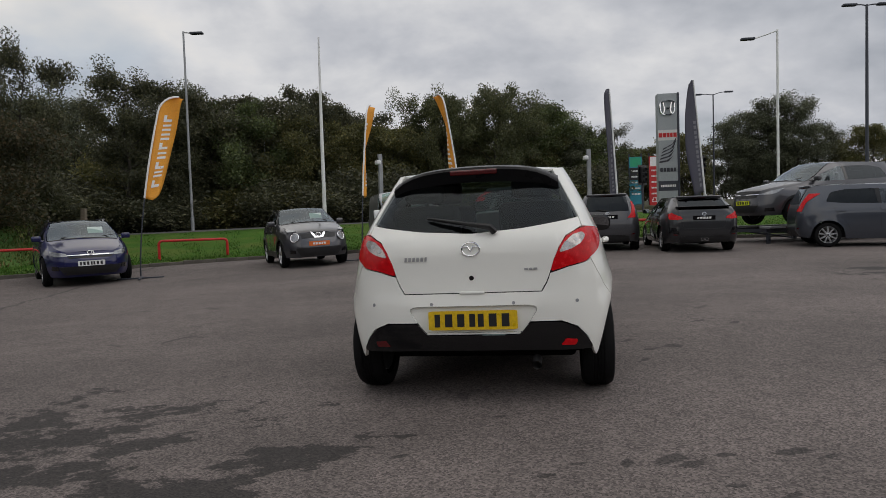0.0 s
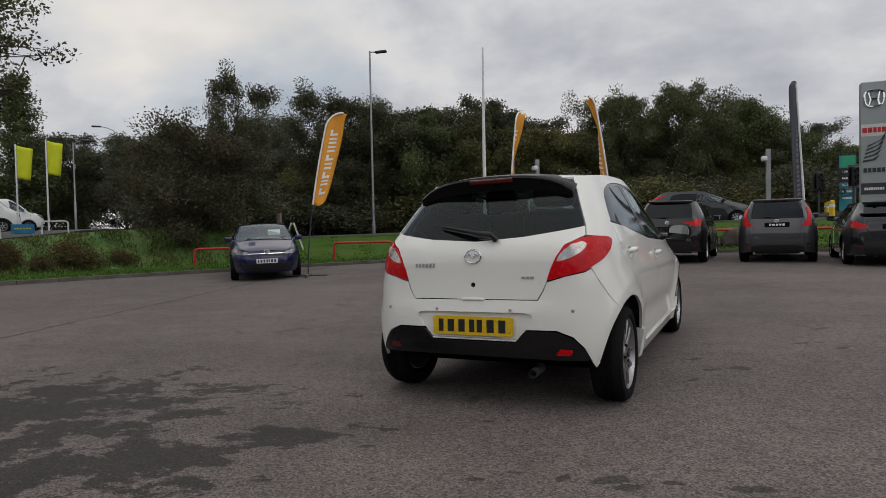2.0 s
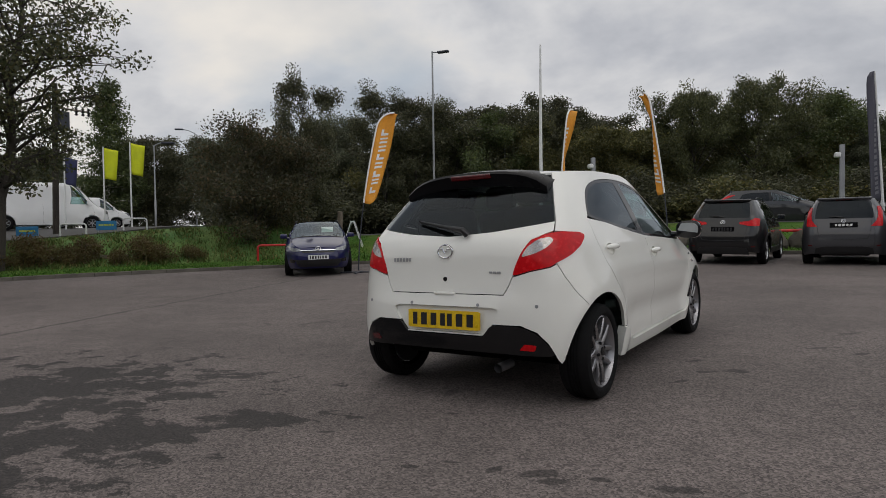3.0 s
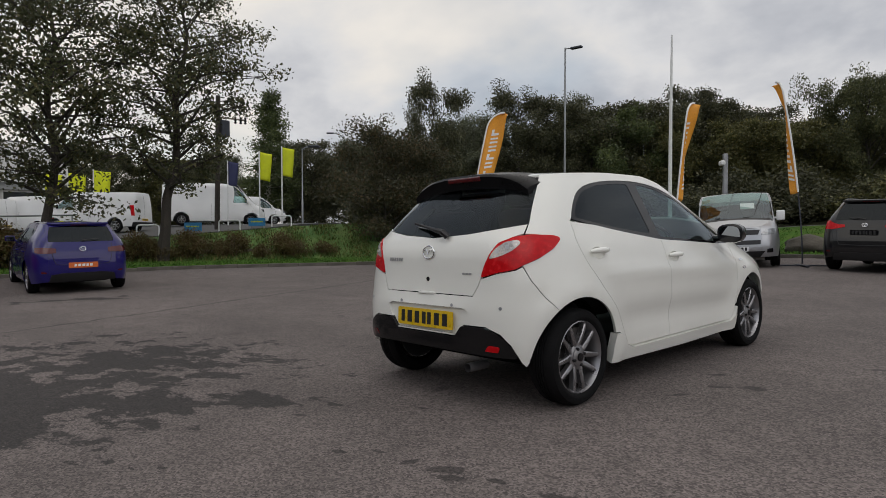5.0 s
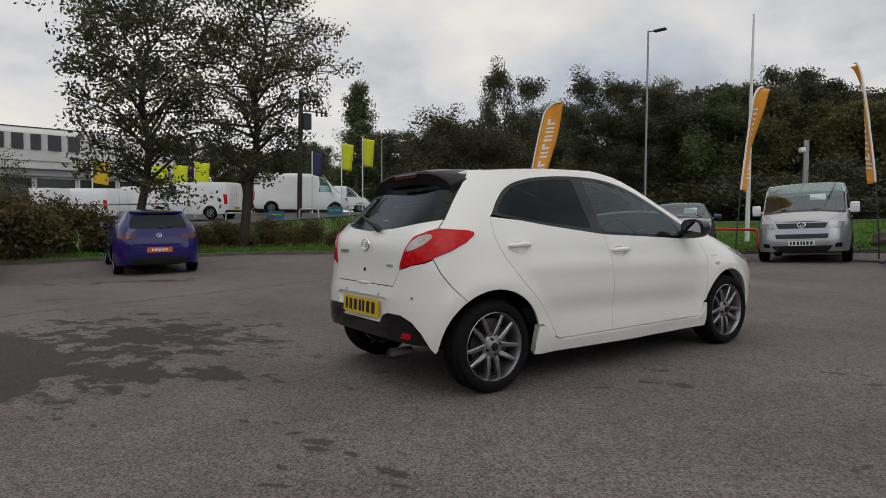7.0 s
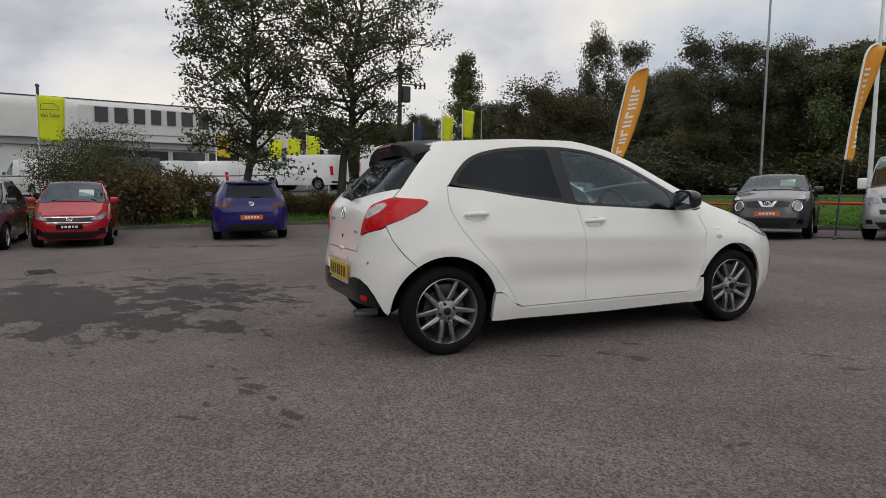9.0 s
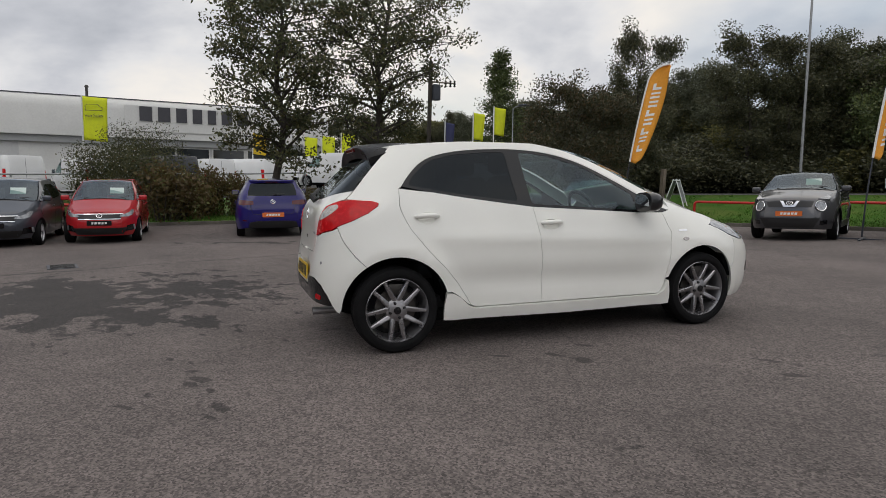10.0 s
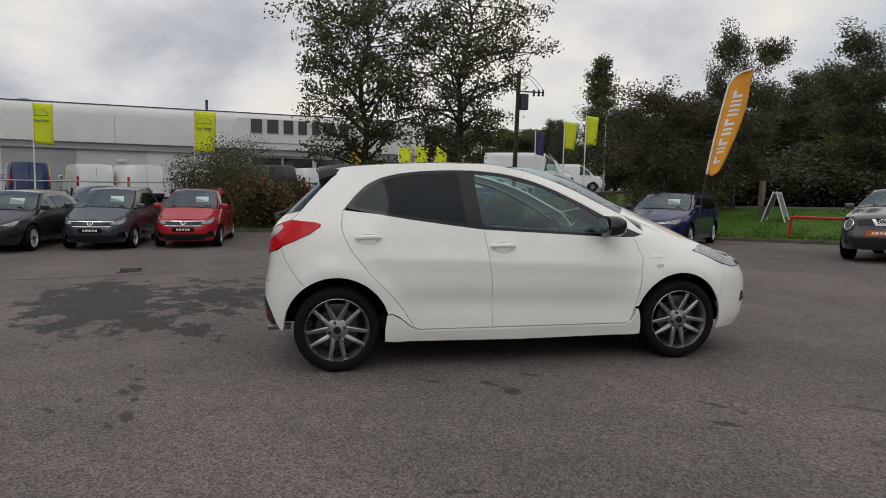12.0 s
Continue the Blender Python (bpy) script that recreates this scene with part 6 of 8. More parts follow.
    if screen_rear:
        sh.add("rear_screen", TINTED if dark_rear else CLEAR, tg, screen + mir(screen[1:]), times=2, off=-0.004, rim=0, res=0.12)
    nose = [("f", -yf, lo), ("f", 0, lo), ("f", yf, lo), ("f", yf, 0.40), ("f", yf, 0.55)] + [("s", s, sh.top(s)) for s in np.linspace(s_end, 4 - s_end, 12)] + [("f", -yf, 0.55), ("f", -yf, 0.40)]
    sh.add("front_bumper", colour, car, nose, **g)
    s_h, s_c = sh.sx(header + 0.02, H - 0.06), sh.sx(cowl, cowl_z)
    crown = curve_of([(-2, 0.0), (-1, 0.03), (0, 0.045), (s_h, 0.045), (s_c, 0.06), (s_c + 0.2, 0.05), (1.4, 0.03), (2, 0.0)])
    bow = curve_of([(-2, 0), (0, 0), (s_h, 0.05 if van else 0.10), (s_c, 0.10 if van else 0.2), (s_c + 0.12, 0.06 if van else 0.1), (2, 0)])
    sh.add_cap("roof", colour, car, -2.0, s_h, crown, rows=18, cols=8, bow=bow)
    sh.add_cap("headliner", DARK, car, -1.6, s_h, crown, rows=10, cols=8, bow=bow, rim=0, inner=0.95, off=-0.04)
    sh.add_cap("windscreen", WINDSCREEN, car, s_h, s_c, crown, rows=8, cols=8, bow=bow, rim=0, inner=0.97)
    sh.add_cap("bonnet", colour, car, s_c, 2.0, crown, rows=14, cols=8, bow=bow)
    # black cowl with two wipers below the windscreen
    sh.add_cap("cowl_panel", PLASTIC, car, s_c - 0.012, s_c + 0.025, crown, rows=3, cols=8, bow=bow, rim=0.004, inner=0.96, off=0.006)
    for sg in (-0.52, 0.18):
        e0, e1 = sh.point(s_c - 0.02, sh.top(s_c - 0.02)), sh.point(s_c - 0.06, sh.top(s_c - 0.06))
        tube_pts = [Vector((e0.x + 0.10, W * (sg + 0.02), e0.z + 0.06)), Vector((e0.x + 0.02, W * (sg + 0.25), e0.z + 0.075)), Vector((e1.x + 0.06, W * (sg + 0.50), e1.z + 0.075))]
        part("wiper", tube(bmesh.new(), tube_pts, [0.014, 0.010, 0.007], 6), PLASTIC, car)
    # tailgate seams and a crease over the rear bumper
    if not van:
        p = sh.point(*sh.s(("r", 0.0, H - 0.07)))
        part("high_brake_lamp", boxbm((p.x - 0.004, 0, p.z), (0.03, 0.30, 0.022), 0.006), LAMPDARKRED, car)
        bm = bmesh.new()
        edge = [sh.point(*sh.s(("r", y * W, H - 0.055))) for y in np.linspace(-0.60, 0.60, 13)]
        tube(bm, [Vector((q.x - 0.035, q.y, q.z + 0.012)) for q in edge], 0.024, 8)
        part("roof_lip", bm, colour, car, smooth=True)
        for pts in ([("r", -0.60 * W, tail_z), ("r", -0.565 * W, 0.70), ("r", -0.52 * W, 0.60), ("r", 0.0, 0.585), ("r", 0.52 * W, 0.60), ("r", 0.565 * W, 0.70), ("r", 0.60 * W, tail_z)],):
            q = []
            pp = [sh.s(p) for p in pts]
            for (a, az), (b, bz) in zip(pp, pp[1:]):
                q += [(a + (b - a) * t, az + (bz - az) * t) for t in (0, 0.25, 0.5, 0.75)]
            q.append(pp[-1])
            part("tailgate_seam", tube(bmesh.new(), [sh.point(*w) for w in q], 0.005, 4), INK, car)
    if cladding:
        for x0, x1 in ((A1 + 0.03, wb - A1 - 0.03),):
            sh.both("sill_cladding", cladding, car, [("x", x0, lo - 0.01), ("x", x0, lo + 0.14), ("x", x1, lo + 0.14), ("x", x1, lo - 0.01)], off=0.012, res=0.15, rim=0.02)
        for hx in (0, wb):
            a = arc(hx, R, A1 - 0.01, 12, 168, 14)
            b = arc(hx, R, A1 + 0.045, 12, 168, 14)
            sh.both("arch_trim", cladding, car, a + b[::-1], off=0.01, res=0.12, rim=0.02)
    if seams:
        def seam(pts):
            pp = [sh.s(p) for p in pts]
            for fl in (1, -1):
                bm = bmesh.new()
                q = []
                for (a, az), (b, bz) in zip(pp, pp[1:]):
                    q += [(a + (b - a) * t, az + (bz - az) * t) for t in (0, 0.25, 0.5, 0.75)]
                q.append(pp[-1])
                vs = [sh.point(*w) for w in q]
                tube(bm, [Vector((v.x, v.y * fl, v.z)) for v in vs], 0.004, 4)
                part("door_seam", bm, INK, car)
        mid = wb * 0.42
        seam([("x", mid + 0.01, belt + 0.02), ("x", mid + 0.03, 0.6), ("x", mid + 0.02, lo + 0.1)])
        seam([("x", cowl - 0.08, belt - 0.02), ("x", cowl, 0.65), ("x", cowl - 0.05, lo + 0.1)])
        if not van:
            seam([("x", 0.12, belt), ("x", 0.16, 0.85), ("x", 0.42, 0.55), ("x", 0.5, lo + 0.1)])
        for x in ((cowl - 0.85,) if van else (mid + 0.12, 0.28)):
            for fl in (1, -1):
                p = sh.point(*sh.s(("x", x, belt - 0.10)))
                part("door_handle", box(bmesh.new(), (p.x, fl * (p.y + 0.012), p.z), (0.17, 0.03, 0.028), 0.01), colour, car, smooth=True)
    for nm, mat, specs, both, off in rear_bits + front_bits + side_bits:
        for fl in ((False, True) if both else (False,)):
            sh.add(nm, mat, car, specs, times=1, off=off, rim=0.02, res=0.08, flip=fl)
    # wing mirrors
    for sg in (1, -1):
        p = sh.point(*sh.s(("x", cowl - 0.24, belt + 0.05)))
        bm = bmesh.new()
        box(bm, (p.x + 0.02, sg * (p.y + 0.12), p.z + 0.06), (0.10, 0.19, 0.25 if van else 0.13), 0.035, segments=3)
        tube(bm, [(p.x + 0.03, sg * (p.y - 0.04), p.z), (p.x + 0.03, sg * (p.y + 0.08), p.z + 0.02)], 0.025, 6)
        mr = part("door_mirror", bm, mirror or colour, car, smooth=True)
        part("mirror_glass", box(bmesh.new(), (p.x - 0.032, sg * (p.y + 0.12), p.z + 0.06), (0.006, 0.15, 0.2 if van else 0.095)), MIRRORGLASS, mr)
    if rails:
        for sg in (1, -1):
            p = [sh.point(*sh.s(("x", x, H - 0.06))) for x in (roof_rear + 0.35, roof_rear + 0.5, header - 0.3, header - 0.15)]
            part("roof_rail", tube(bmesh.new(), [Vector((v.x, sg * (v.y - 0.03), v.z + dz)) for v, dz in zip(p, (0.03, 0.075, 0.075, 0.03))], 0.014, 6), PLASTIC, car)
    if plate_rear:
        mat, z, kind = plate_rear
        p = sh.point(*sh.s(("r", 0.0, z)))
        number_plate(car, p + Vector((-0.008, 0, 0)), (-1, 0, 0.03), mat, ink=WHITEINK if kind else INK, count=5 if kind else 7, name="plate", slant=0.15 if kind else 0, bar_h=0.05 if kind else 0.075)
    if plate_front:
        mat, z, kind = plate_front
        p = sh.point(*sh.s(("f", 0.0, z)))
        number_plate(car, p + Vector((0.012, 0, 0)), (1, 0, 0.0), mat, ink=WHITEINK if kind else INK, count=5 if kind else 7, name="plate", slant=0.15 if kind else 0, bar_h=0.05 if kind else 0.075)
    if sign:
        x = cowl - 0.28
        part("windscreen_card", boxbm((x, 0.28, (H + cowl_z) / 2 - 0.02), (0.006, 0.32, 0.17), 0, Matrix.Rotation(radians(-32), 3, "Y")), CARD, car, "pale paper card inside the windscreen")
    part("underbody", boxbm((wb / 2, 0, lo + 0.14), (wb + 0.95, W * 1.15, 0.26), 0.05), DARK, car)
    part("dashboard", boxbm((cowl - 0.08, 0, cowl_z - 0.14), (0.5, W * 1.6, 0.22), 0.05), DARK, car)
    if glass_side:
        rows_ = (cowl - 0.75,) if van else (cowl - 0.75, cowl - 1.65)
        for x in rows_:
            for sg in (-1, 1):
                part("seat", box(box(bmesh.new(), (x - 0.25, sg * 0.38, belt + 0.02), (0.16, 0.48, 0.62), 0.06), (x - 0.29, sg * 0.38, belt + 0.38), (0.10, 0.26, 0.18), 0.04), SEAT, car, smooth=True)
    if van:
        part("bulkhead", boxbm((cowl - 1.35, 0, (lo + H) / 2), (0.04, W * 1.45, H - lo - 0.3), 0.01), DARK, car)
    add_wheels(car, wb, W - 0.012, R, rim, 0.20, spokes, style, alloy)
    return car, sh


def nose_badge(car, sh, z, r, mat=None, end="f", ring=True):
    p, n = sh.point(*sh.s((end, 0.0, z))), sh.normal(*sh.s((end, 0.001, z)))
    m = facing(p + n * 0.014, n)
    bm = bmesh.new()
    tube(bm, [m @ Vector((r * math.cos(a), 0.82 * r * math.sin(a), 0)) for a in np.linspace(0, 2 * math.pi, 21)], r * 0.14, 6, cap=False)
    tube(bm, [m @ Vector(q) for q in ((-r * 0.5, r * 0.5, 0), (0, -r * 0.4, 0), (r * 0.5, r * 0.5, 0))], r * 0.12, 5)
    part("badge", bm, mat or CHROME, car, smooth=True)


def wiper(car, sh, y0, y1, z):
    p0, p1 = sh.point(*sh.s(("r", y0, z))), sh.point(*sh.s(("r", y1, z + 0.03)))
    n = sh.normal(*sh.s(("r", 0.01, z)))
    part("rear_wiper", tube(bmesh.new(), [p0 + n * 0.02, p0.lerp(p1, 0.4) + n * 0.03, p1 + n * 0.015], [0.016, 0.011, 0.006], 6), PLASTIC, car)


def placed(x, y, turn, wb=2.53, axle="rear", k=1.0):
    """Pose from the rear or the front axle's middle; k: size."""
    if axle == "front":
        x, y = x - k * wb * math.cos(radians(turn)), y - k * wb * math.sin(radians(turn))
    return on_slope(x, y, turn, wb * k) @ Matrix.Diagonal((k, k, k, 1))


def tail_common(lamp_mat, lamps, lower=True, W=0.85):
    bits = [("tail_lamp", lamp_mat, p, True, 0.008) for p in lamps]
    if lower:
        bits.append(("reflector", LAMPDARKRED, [("r", 0.70 * W, 0.43), ("r", 0.80 * W, 0.44), ("r", 0.80 * W, 0.47), ("r", 0.71 * W, 0.46)], True, 0.010))
        bits.append(("lower_bumper", PLASTIC, [("r", -0.66 * W, 0.26), ("r", 0.66 * W, 0.26), ("r", 0.62 * W, 0.40), ("r", 0.40 * W, 0.43), ("r", -0.40 * W, 0.43), ("r", -0.62 * W, 0.40)], False, 0.008))
    return tuple(bits)


def front_common(head, grille_top, grille_bottom, gw, lower=(0.26, 0.42, 0.52), bar=True, W=0.85, head_mat=None, chrome_z=None):
    bits = [("headlamp", head_mat or HEADLAMP, head, True, 0.010),
            ("grille", PLASTIC, [("f", -gw, grille_bottom), ("f", gw, grille_bottom), ("f", gw * 1.1, grille_top), ("f", -gw * 1.1, grille_top)], False, 0.006),
            ("lower_grille", PLASTIC, [("f", -lower[2] * 0.8, lower[0]), ("f", lower[2] * 0.8, lower[0]), ("f", lower[2], lower[1]), ("f", -lower[2], lower[1])], False, 0.006),
            ("fog_lamp", PIANO, [("f", 0.66 * W, 0.36), ("f", 0.80 * W, 0.37), ("f", 0.80 * W, 0.46), ("f", 0.68 * W, 0.45)], True, 0.008)]
    if chrome_z:
        bits.append(("grille_bar", CHROME, [("f", -gw * 1.15, chrome_z), ("f", gw * 1.15, chrome_z), ("f", gw * 1.1, chrome_z + 0.017), ("f", -gw * 1.1, chrome_z + 0.017)], False, 0.016))
    return tuple(bits)


# small monovolume hatchbacks: one seen from behind, three from the front, one from its side
MINI = dict(wb=2.53, R=0.295, rear=0.65, front=0.82, W=0.845, H=1.53, belt=0.97, tail_z=1.0, tail_in=0.06, roof_rear=-0.34, cowl=2.35, cowl_z=1.02, header=1.30, hood=0.86, rim=0.205)
mini_tail = tail_common(LAMPRED, ([("r", 0.50, 0.87), ("r", 0.70, 0.87), ("x", -0.53, 0.90), ("x", -0.47, 1.05), ("r", 0.70, 1.10), ("r", 0.665, 1.30), ("r", 0.60, 1.30), ("r", 0.62, 1.10), ("r", 0.60, 1.0)],), W=0.845)
mini_head = [("f", 0.42, 0.66), ("f", 0.60, 0.66), ("x", 2.95, 0.70), ("x", 2.82, 0.80), ("x", 2.90, 0.82), ("f", 0.62, 0.76), ("f", 0.44, 0.70)]
mini_extra = (("corner_vent", PIANO, [("f", 0.53, 0.31), ("f", 0.70, 0.33), ("f", 0.70, 0.47), ("f", 0.58, 0.45)], True, 0.007), ("day_lamp", HEADLAMP, [("f", 0.685, 0.34), ("f", 0.705, 0.34), ("f", 0.705, 0.46), ("f", 0.688, 0.46)], True, 0.011))
mini_front = mini_extra + front_common(mini_head, 0.735, 0.60, 0.44, lower=(0.24, 0.40, 0.60), chrome_z=0.715) + (("grille_bar", CHROME, [("f", -0.44, 0.60), ("f", 0.44, 0.60), ("f", 0.45, 0.618), ("f", -0.45, 0.618)], False, 0.014),)
c, sh = motor_car("hatchback", "dark grey small hatchback parked nose to the grass", GREY, placed(3.88, 15.8, 80, k=0.93), rear_bits=mini_tail, plate_rear=(PIANO, 0.90, True), spokes=7, style="single", group="parked cars", **MINI)
wiper(c, sh, 0.0, 0.28, 1.06); nose_badge(c, sh, 0.99, 0.045, end="r")
c, sh = motor_car("hatchback", "bright red small hatchback with a card in its windscreen", RED, placed(-11.6, 2.1, -6, 2.53, "front", 0.93), front_bits=mini_front, rear_bits=mini_tail, plate_front=(PIANO, 0.52, True), sign=True, spokes=7, style="single", group="parked cars", **MINI)
nose_badge(c, sh, 0.685, 0.06)
c, sh = motor_car("hatchback", "blue-grey small hatchback with a card in its windscreen", BLUGREY, placed(-11.45, 0.15, -6, 2.53, "front", 0.93), front_bits=mini_front, rear_bits=mini_tail, plate_front=(PIANO, 0.52, True), sign=True, spokes=7, style="single", group="parked cars", **MINI)
nose_badge(c, sh, 0.685, 0.06)
c, sh = motor_car("hatchback", "dark grey car half hidden behind the front row", DGREY, placed(-14.8, -0.75, -6, 2.53, "front", 0.97), front_bits=mini_front, sign=True, group="parked cars", **MINI)
c, sh = motor_car("hatchback", "slate grey small hatchback standing side on", BLUGREY, placed(8.85, 15.2, -17, k=0.95), rear_bits=mini_tail, spokes=9, style="single", group="parked cars", **MINI)
# wide sporty hatchbacks
SPORT = dict(wb=2.70, R=0.32, rear=0.90, front=0.90, W=0.895, H=1.43, belt=0.93, tail_z=1.02, tail_in=0.05, roof_rear=-0.32, cowl=2.35, cowl_z=0.96, header=1.42, hood=0.80, rim=0.225)
sport_tail = tail_common(LAMPRED, ([("r", 0.50, 0.84), ("r", 0.66, 0.82), ("x", -0.72, 0.84), ("x", -0.62, 0.96), ("r", 0.74, 1.00), ("r", 0.60, 0.92), ("r", 0.54, 0.90)],), W=0.895) + (
    ("corner_vent", PIANO, [("r", 0.58, 0.46), ("r", 0.80, 0.50), ("r", 0.80, 0.64), ("r", 0.66, 0.62)], True, 0.008),)
c, sh = motor_car("hatchback", "dark grey sporty hatchback with a split rear spoiler", DGREY, placed(5.7, 14.7, 82, k=0.90), rear_bits=sport_tail, plate_rear=(PIANO, 0.86, True), group="parked cars", alloy=ALLOY, **SPORT)
nose_badge(c, sh, 0.955, 0.045, end="r")
part("tail_spoiler", boxbm((-0.74, 0, 1.14), (0.14, 1.30, 0.03), 0.012), PIANO, c)
part("roof_spoiler", boxbm((-0.30, 0, 1.405), (0.08, 0.98, 0.018), 0.006), PIANO, c)
for y in (-0.05, 0.05):
    part("exhaust_pipe", lathe(bmesh.new(), [(0.035, -0.93), (0.035, -0.80), (0.04, -0.80), (0.04, -0.93), (0.035, -0.93)], 16, "x", (0, y, 0.33)), CHROME, c)
sport_front = front_common([("f", 0.46, 0.66), ("f", 0.66, 0.64), ("x", 3.2, 0.68), ("x", 3.08, 0.76), ("f", 0.66, 0.74)], 0.70, 0.58, 0.42, W=0.895, chrome_z=0.68)
c, sh = motor_car("hatchback", "dark grey hatchback with a card in its windscreen", DGREY, placed(-11.0, -1.9, -6, 2.70, "front", 0.93), front_bits=sport_front, plate_front=(WHITEPLATE, 0.50, False), sign=True, group="parked cars", **SPORT)
# blue hatchback seen from behind
BLUEHATCH = dict(wb=2.63, R=0.315, rear=0.77, front=0.86, W=0.90, H=1.45, belt=0.94, tail_z=1.0, tail_in=0.07, roof_rear=-0.38, cowl=2.25, cowl_z=0.98, header=1.30, hood=0.82, rim=0.23)
blue_tail = tail_common(LAMPDARKRED, ([("r", 0.46, 0.83), ("r", 0.70, 0.82), ("x", -0.60, 0.84), ("x", -0.55, 0.93), ("r", 0.70, 0.945), ("r", 0.46, 0.92)],), W=0.90)
c, sh = motor_car("hatchback", "royal blue hatchback with an orange dealer plate", BLUE, placed(-11.55, 5.95, 169.5), rear_bits=blue_tail, plate_rear=(ORANGECARD, 0.58, True), group="parked cars", alloy=ALLOY, **BLUEHATCH)
nose_badge(c, sh, 0.90, 0.055, end="r"); wiper(c, sh, 0.0, -0.3, 1.06)
# navy estate
NAVYCAR = dict(wb=2.70, R=0.32, rear=1.10, front=0.95, W=0.905, H=1.48, belt=0.95, tail_z=1.0, tail_in=0.08, roof_rear=-0.75, cowl=2.42, cowl_z=1.0, header=1.45, hood=0.84, rim=0.225, rails=True)
navy_front = front_common([("f", 0.44, 0.66), ("f", 0.66, 0.66), ("x", 3.20, 0.71), ("x", 3.12, 0.79), ("f", 0.66, 0.765), ("f", 0.46, 0.72)], 0.66, 0.62, 0.4, (0.26, 0.44, 0.62), W=0.905, chrome_z=0.67)
c, sh = motor_car("estate_car", "navy blue estate car facing out from the grass", NAVY, placed(-7.9, 13.2, -53, 2.70, "front", 0.93), front_bits=navy_front, plate_front=(WHITEPLATE, 0.50, False), sign=True, group="parked cars", **NAVYCAR)
nose_badge(c, sh, 0.72, 0.065)
# grey crossover with round lamps
CROSS = dict(wb=2.53, R=0.335, rear=0.70, front=0.88, W=0.87, H=1.56, belt=1.03, tail_z=1.06, tail_in=0.08, roof_rear=-0.25, cowl=2.12, cowl_z=1.10, header=1.25, hood=0.96, rim=0.235, nf=4.4)
cross_front = front_common([("f", 0.52, 0.92), ("f", 0.70, 0.90), ("x", 2.85, 0.95), ("x", 2.78, 1.0), ("f", 0.66, 0.98)], 0.86, 0.74, 0.42, (0.30, 0.50, 0.58), W=0.87)
cross_front += (("grille_vee", CHROME, [("f", -0.20, 0.89), ("f", -0.14, 0.89), ("f", -0.07, 0.78), ("f", 0.07, 0.78), ("f", 0.14, 0.89), ("f", 0.20, 0.89), ("f", 0.11, 0.74), ("f", -0.11, 0.74)], False, 0.016),)
c, sh = motor_car("crossover_car", "dark grey crossover with round headlamps and orange plate", GREY, placed(-3.45, 15.2, -65, 2.53, "front", 0.93), front_bits=cross_front, plate_front=(ORANGECARD, 0.60, True), sign=True, cladding=PLASTIC, group="parked cars", **CROSS)
nose_badge(c, sh, 0.82, 0.06)
for y in (-0.58, 0.58):
    p, n = sh.point(*sh.s(("f", abs(y), 0.76))), sh.normal(*sh.s(("f", abs(y), 0.76)))
    if y < 0:
        p.y, n.y = -p.y, -n.y
    m4 = facing(p, n)
    lamp = part("round_lamp", tube(bmesh.new(), [m4 @ Vector((0, 0, -0.03)), m4 @ Vector((0, 0, 0.022))], 0.105, 24), HEADLAMP, c, smooth=True)
    part("lamp_ring", tube(bmesh.new(), [m4 @ Vector((0.11 * math.cos(a), 0.11 * math.sin(a), 0.016)) for a in np.linspace(0, 2 * math.pi, 25)], 0.012, 6, cap=False), CHROME, lamp, smooth=True)
# black crossover from behind
DARKX = dict(wb=2.61, R=0.335, rear=0.80, front=0.88, W=0.885, H=1.60, belt=1.03, tail_z=1.08, tail_in=0.10, roof_rear=-0.30, cowl=2.25, cowl_z=1.08, header=1.30, hood=0.94, rim=0.22, rails=True)
darkx_tail = tail_common(LAMPRED, ([("r", 0.36, 0.98), ("r", 0.60, 0.93), ("x", -0.62, 0.93), ("x", -0.50, 1.10), ("r", 0.68, 1.12), ("r", 0.56, 1.05), ("r", 0.38, 1.03)],), W=0.885)
c, sh = motor_car("crossover_car", "black crossover parked nose to the grass", BLACKPAINT, placed(1.62, 15.8, 80, 2.61, k=0.91), rear_bits=darkx_tail, plate_rear=(PIANO, 0.86, False), cladding=PLASTIC, group="parked cars", **DARKX)
nose_badge(c, sh, 1.02, 0.05, end="r"); wiper(c, sh, 0.0, 0.3, 1.14)
# grey sport utility car on the display ramp
BIGX = dict(wb=2.62, R=0.345, rear=0.95, front=0.96, W=0.91, H=1.66, belt=1.08, tail_z=1.1, tail_in=0.08, roof_rear=-0.5, cowl=2.3, cowl_z=1.12, header=1.35, hood=0.99, rim=0.235)
bigx_front = front_common([("f", 0.46, 0.80), ("f", 0.68, 0.80), ("x", 3.08, 0.86), ("x", 2.9, 0.96), ("f", 0.66, 0.90)], 0.90, 0.72, 0.42, (0.34, 0.52, 0.5), W=0.91, chrome_z=0.80)
RAMP_Z = 0.40
rx, ry, rturn = 11.3, 17.75, 193
c, sh = motor_car("sport_utility_car", "dark grey sport utility car raised on a display ramp", GREY, at(rx, ry, RAMP_Z + 0.05, rturn), front_bits=bigx_front, plate_front=(LIME, 0.60, False), cladding=PLASTIC, group="parked cars", alloy=BRIGHTALLOY, **BIGX)
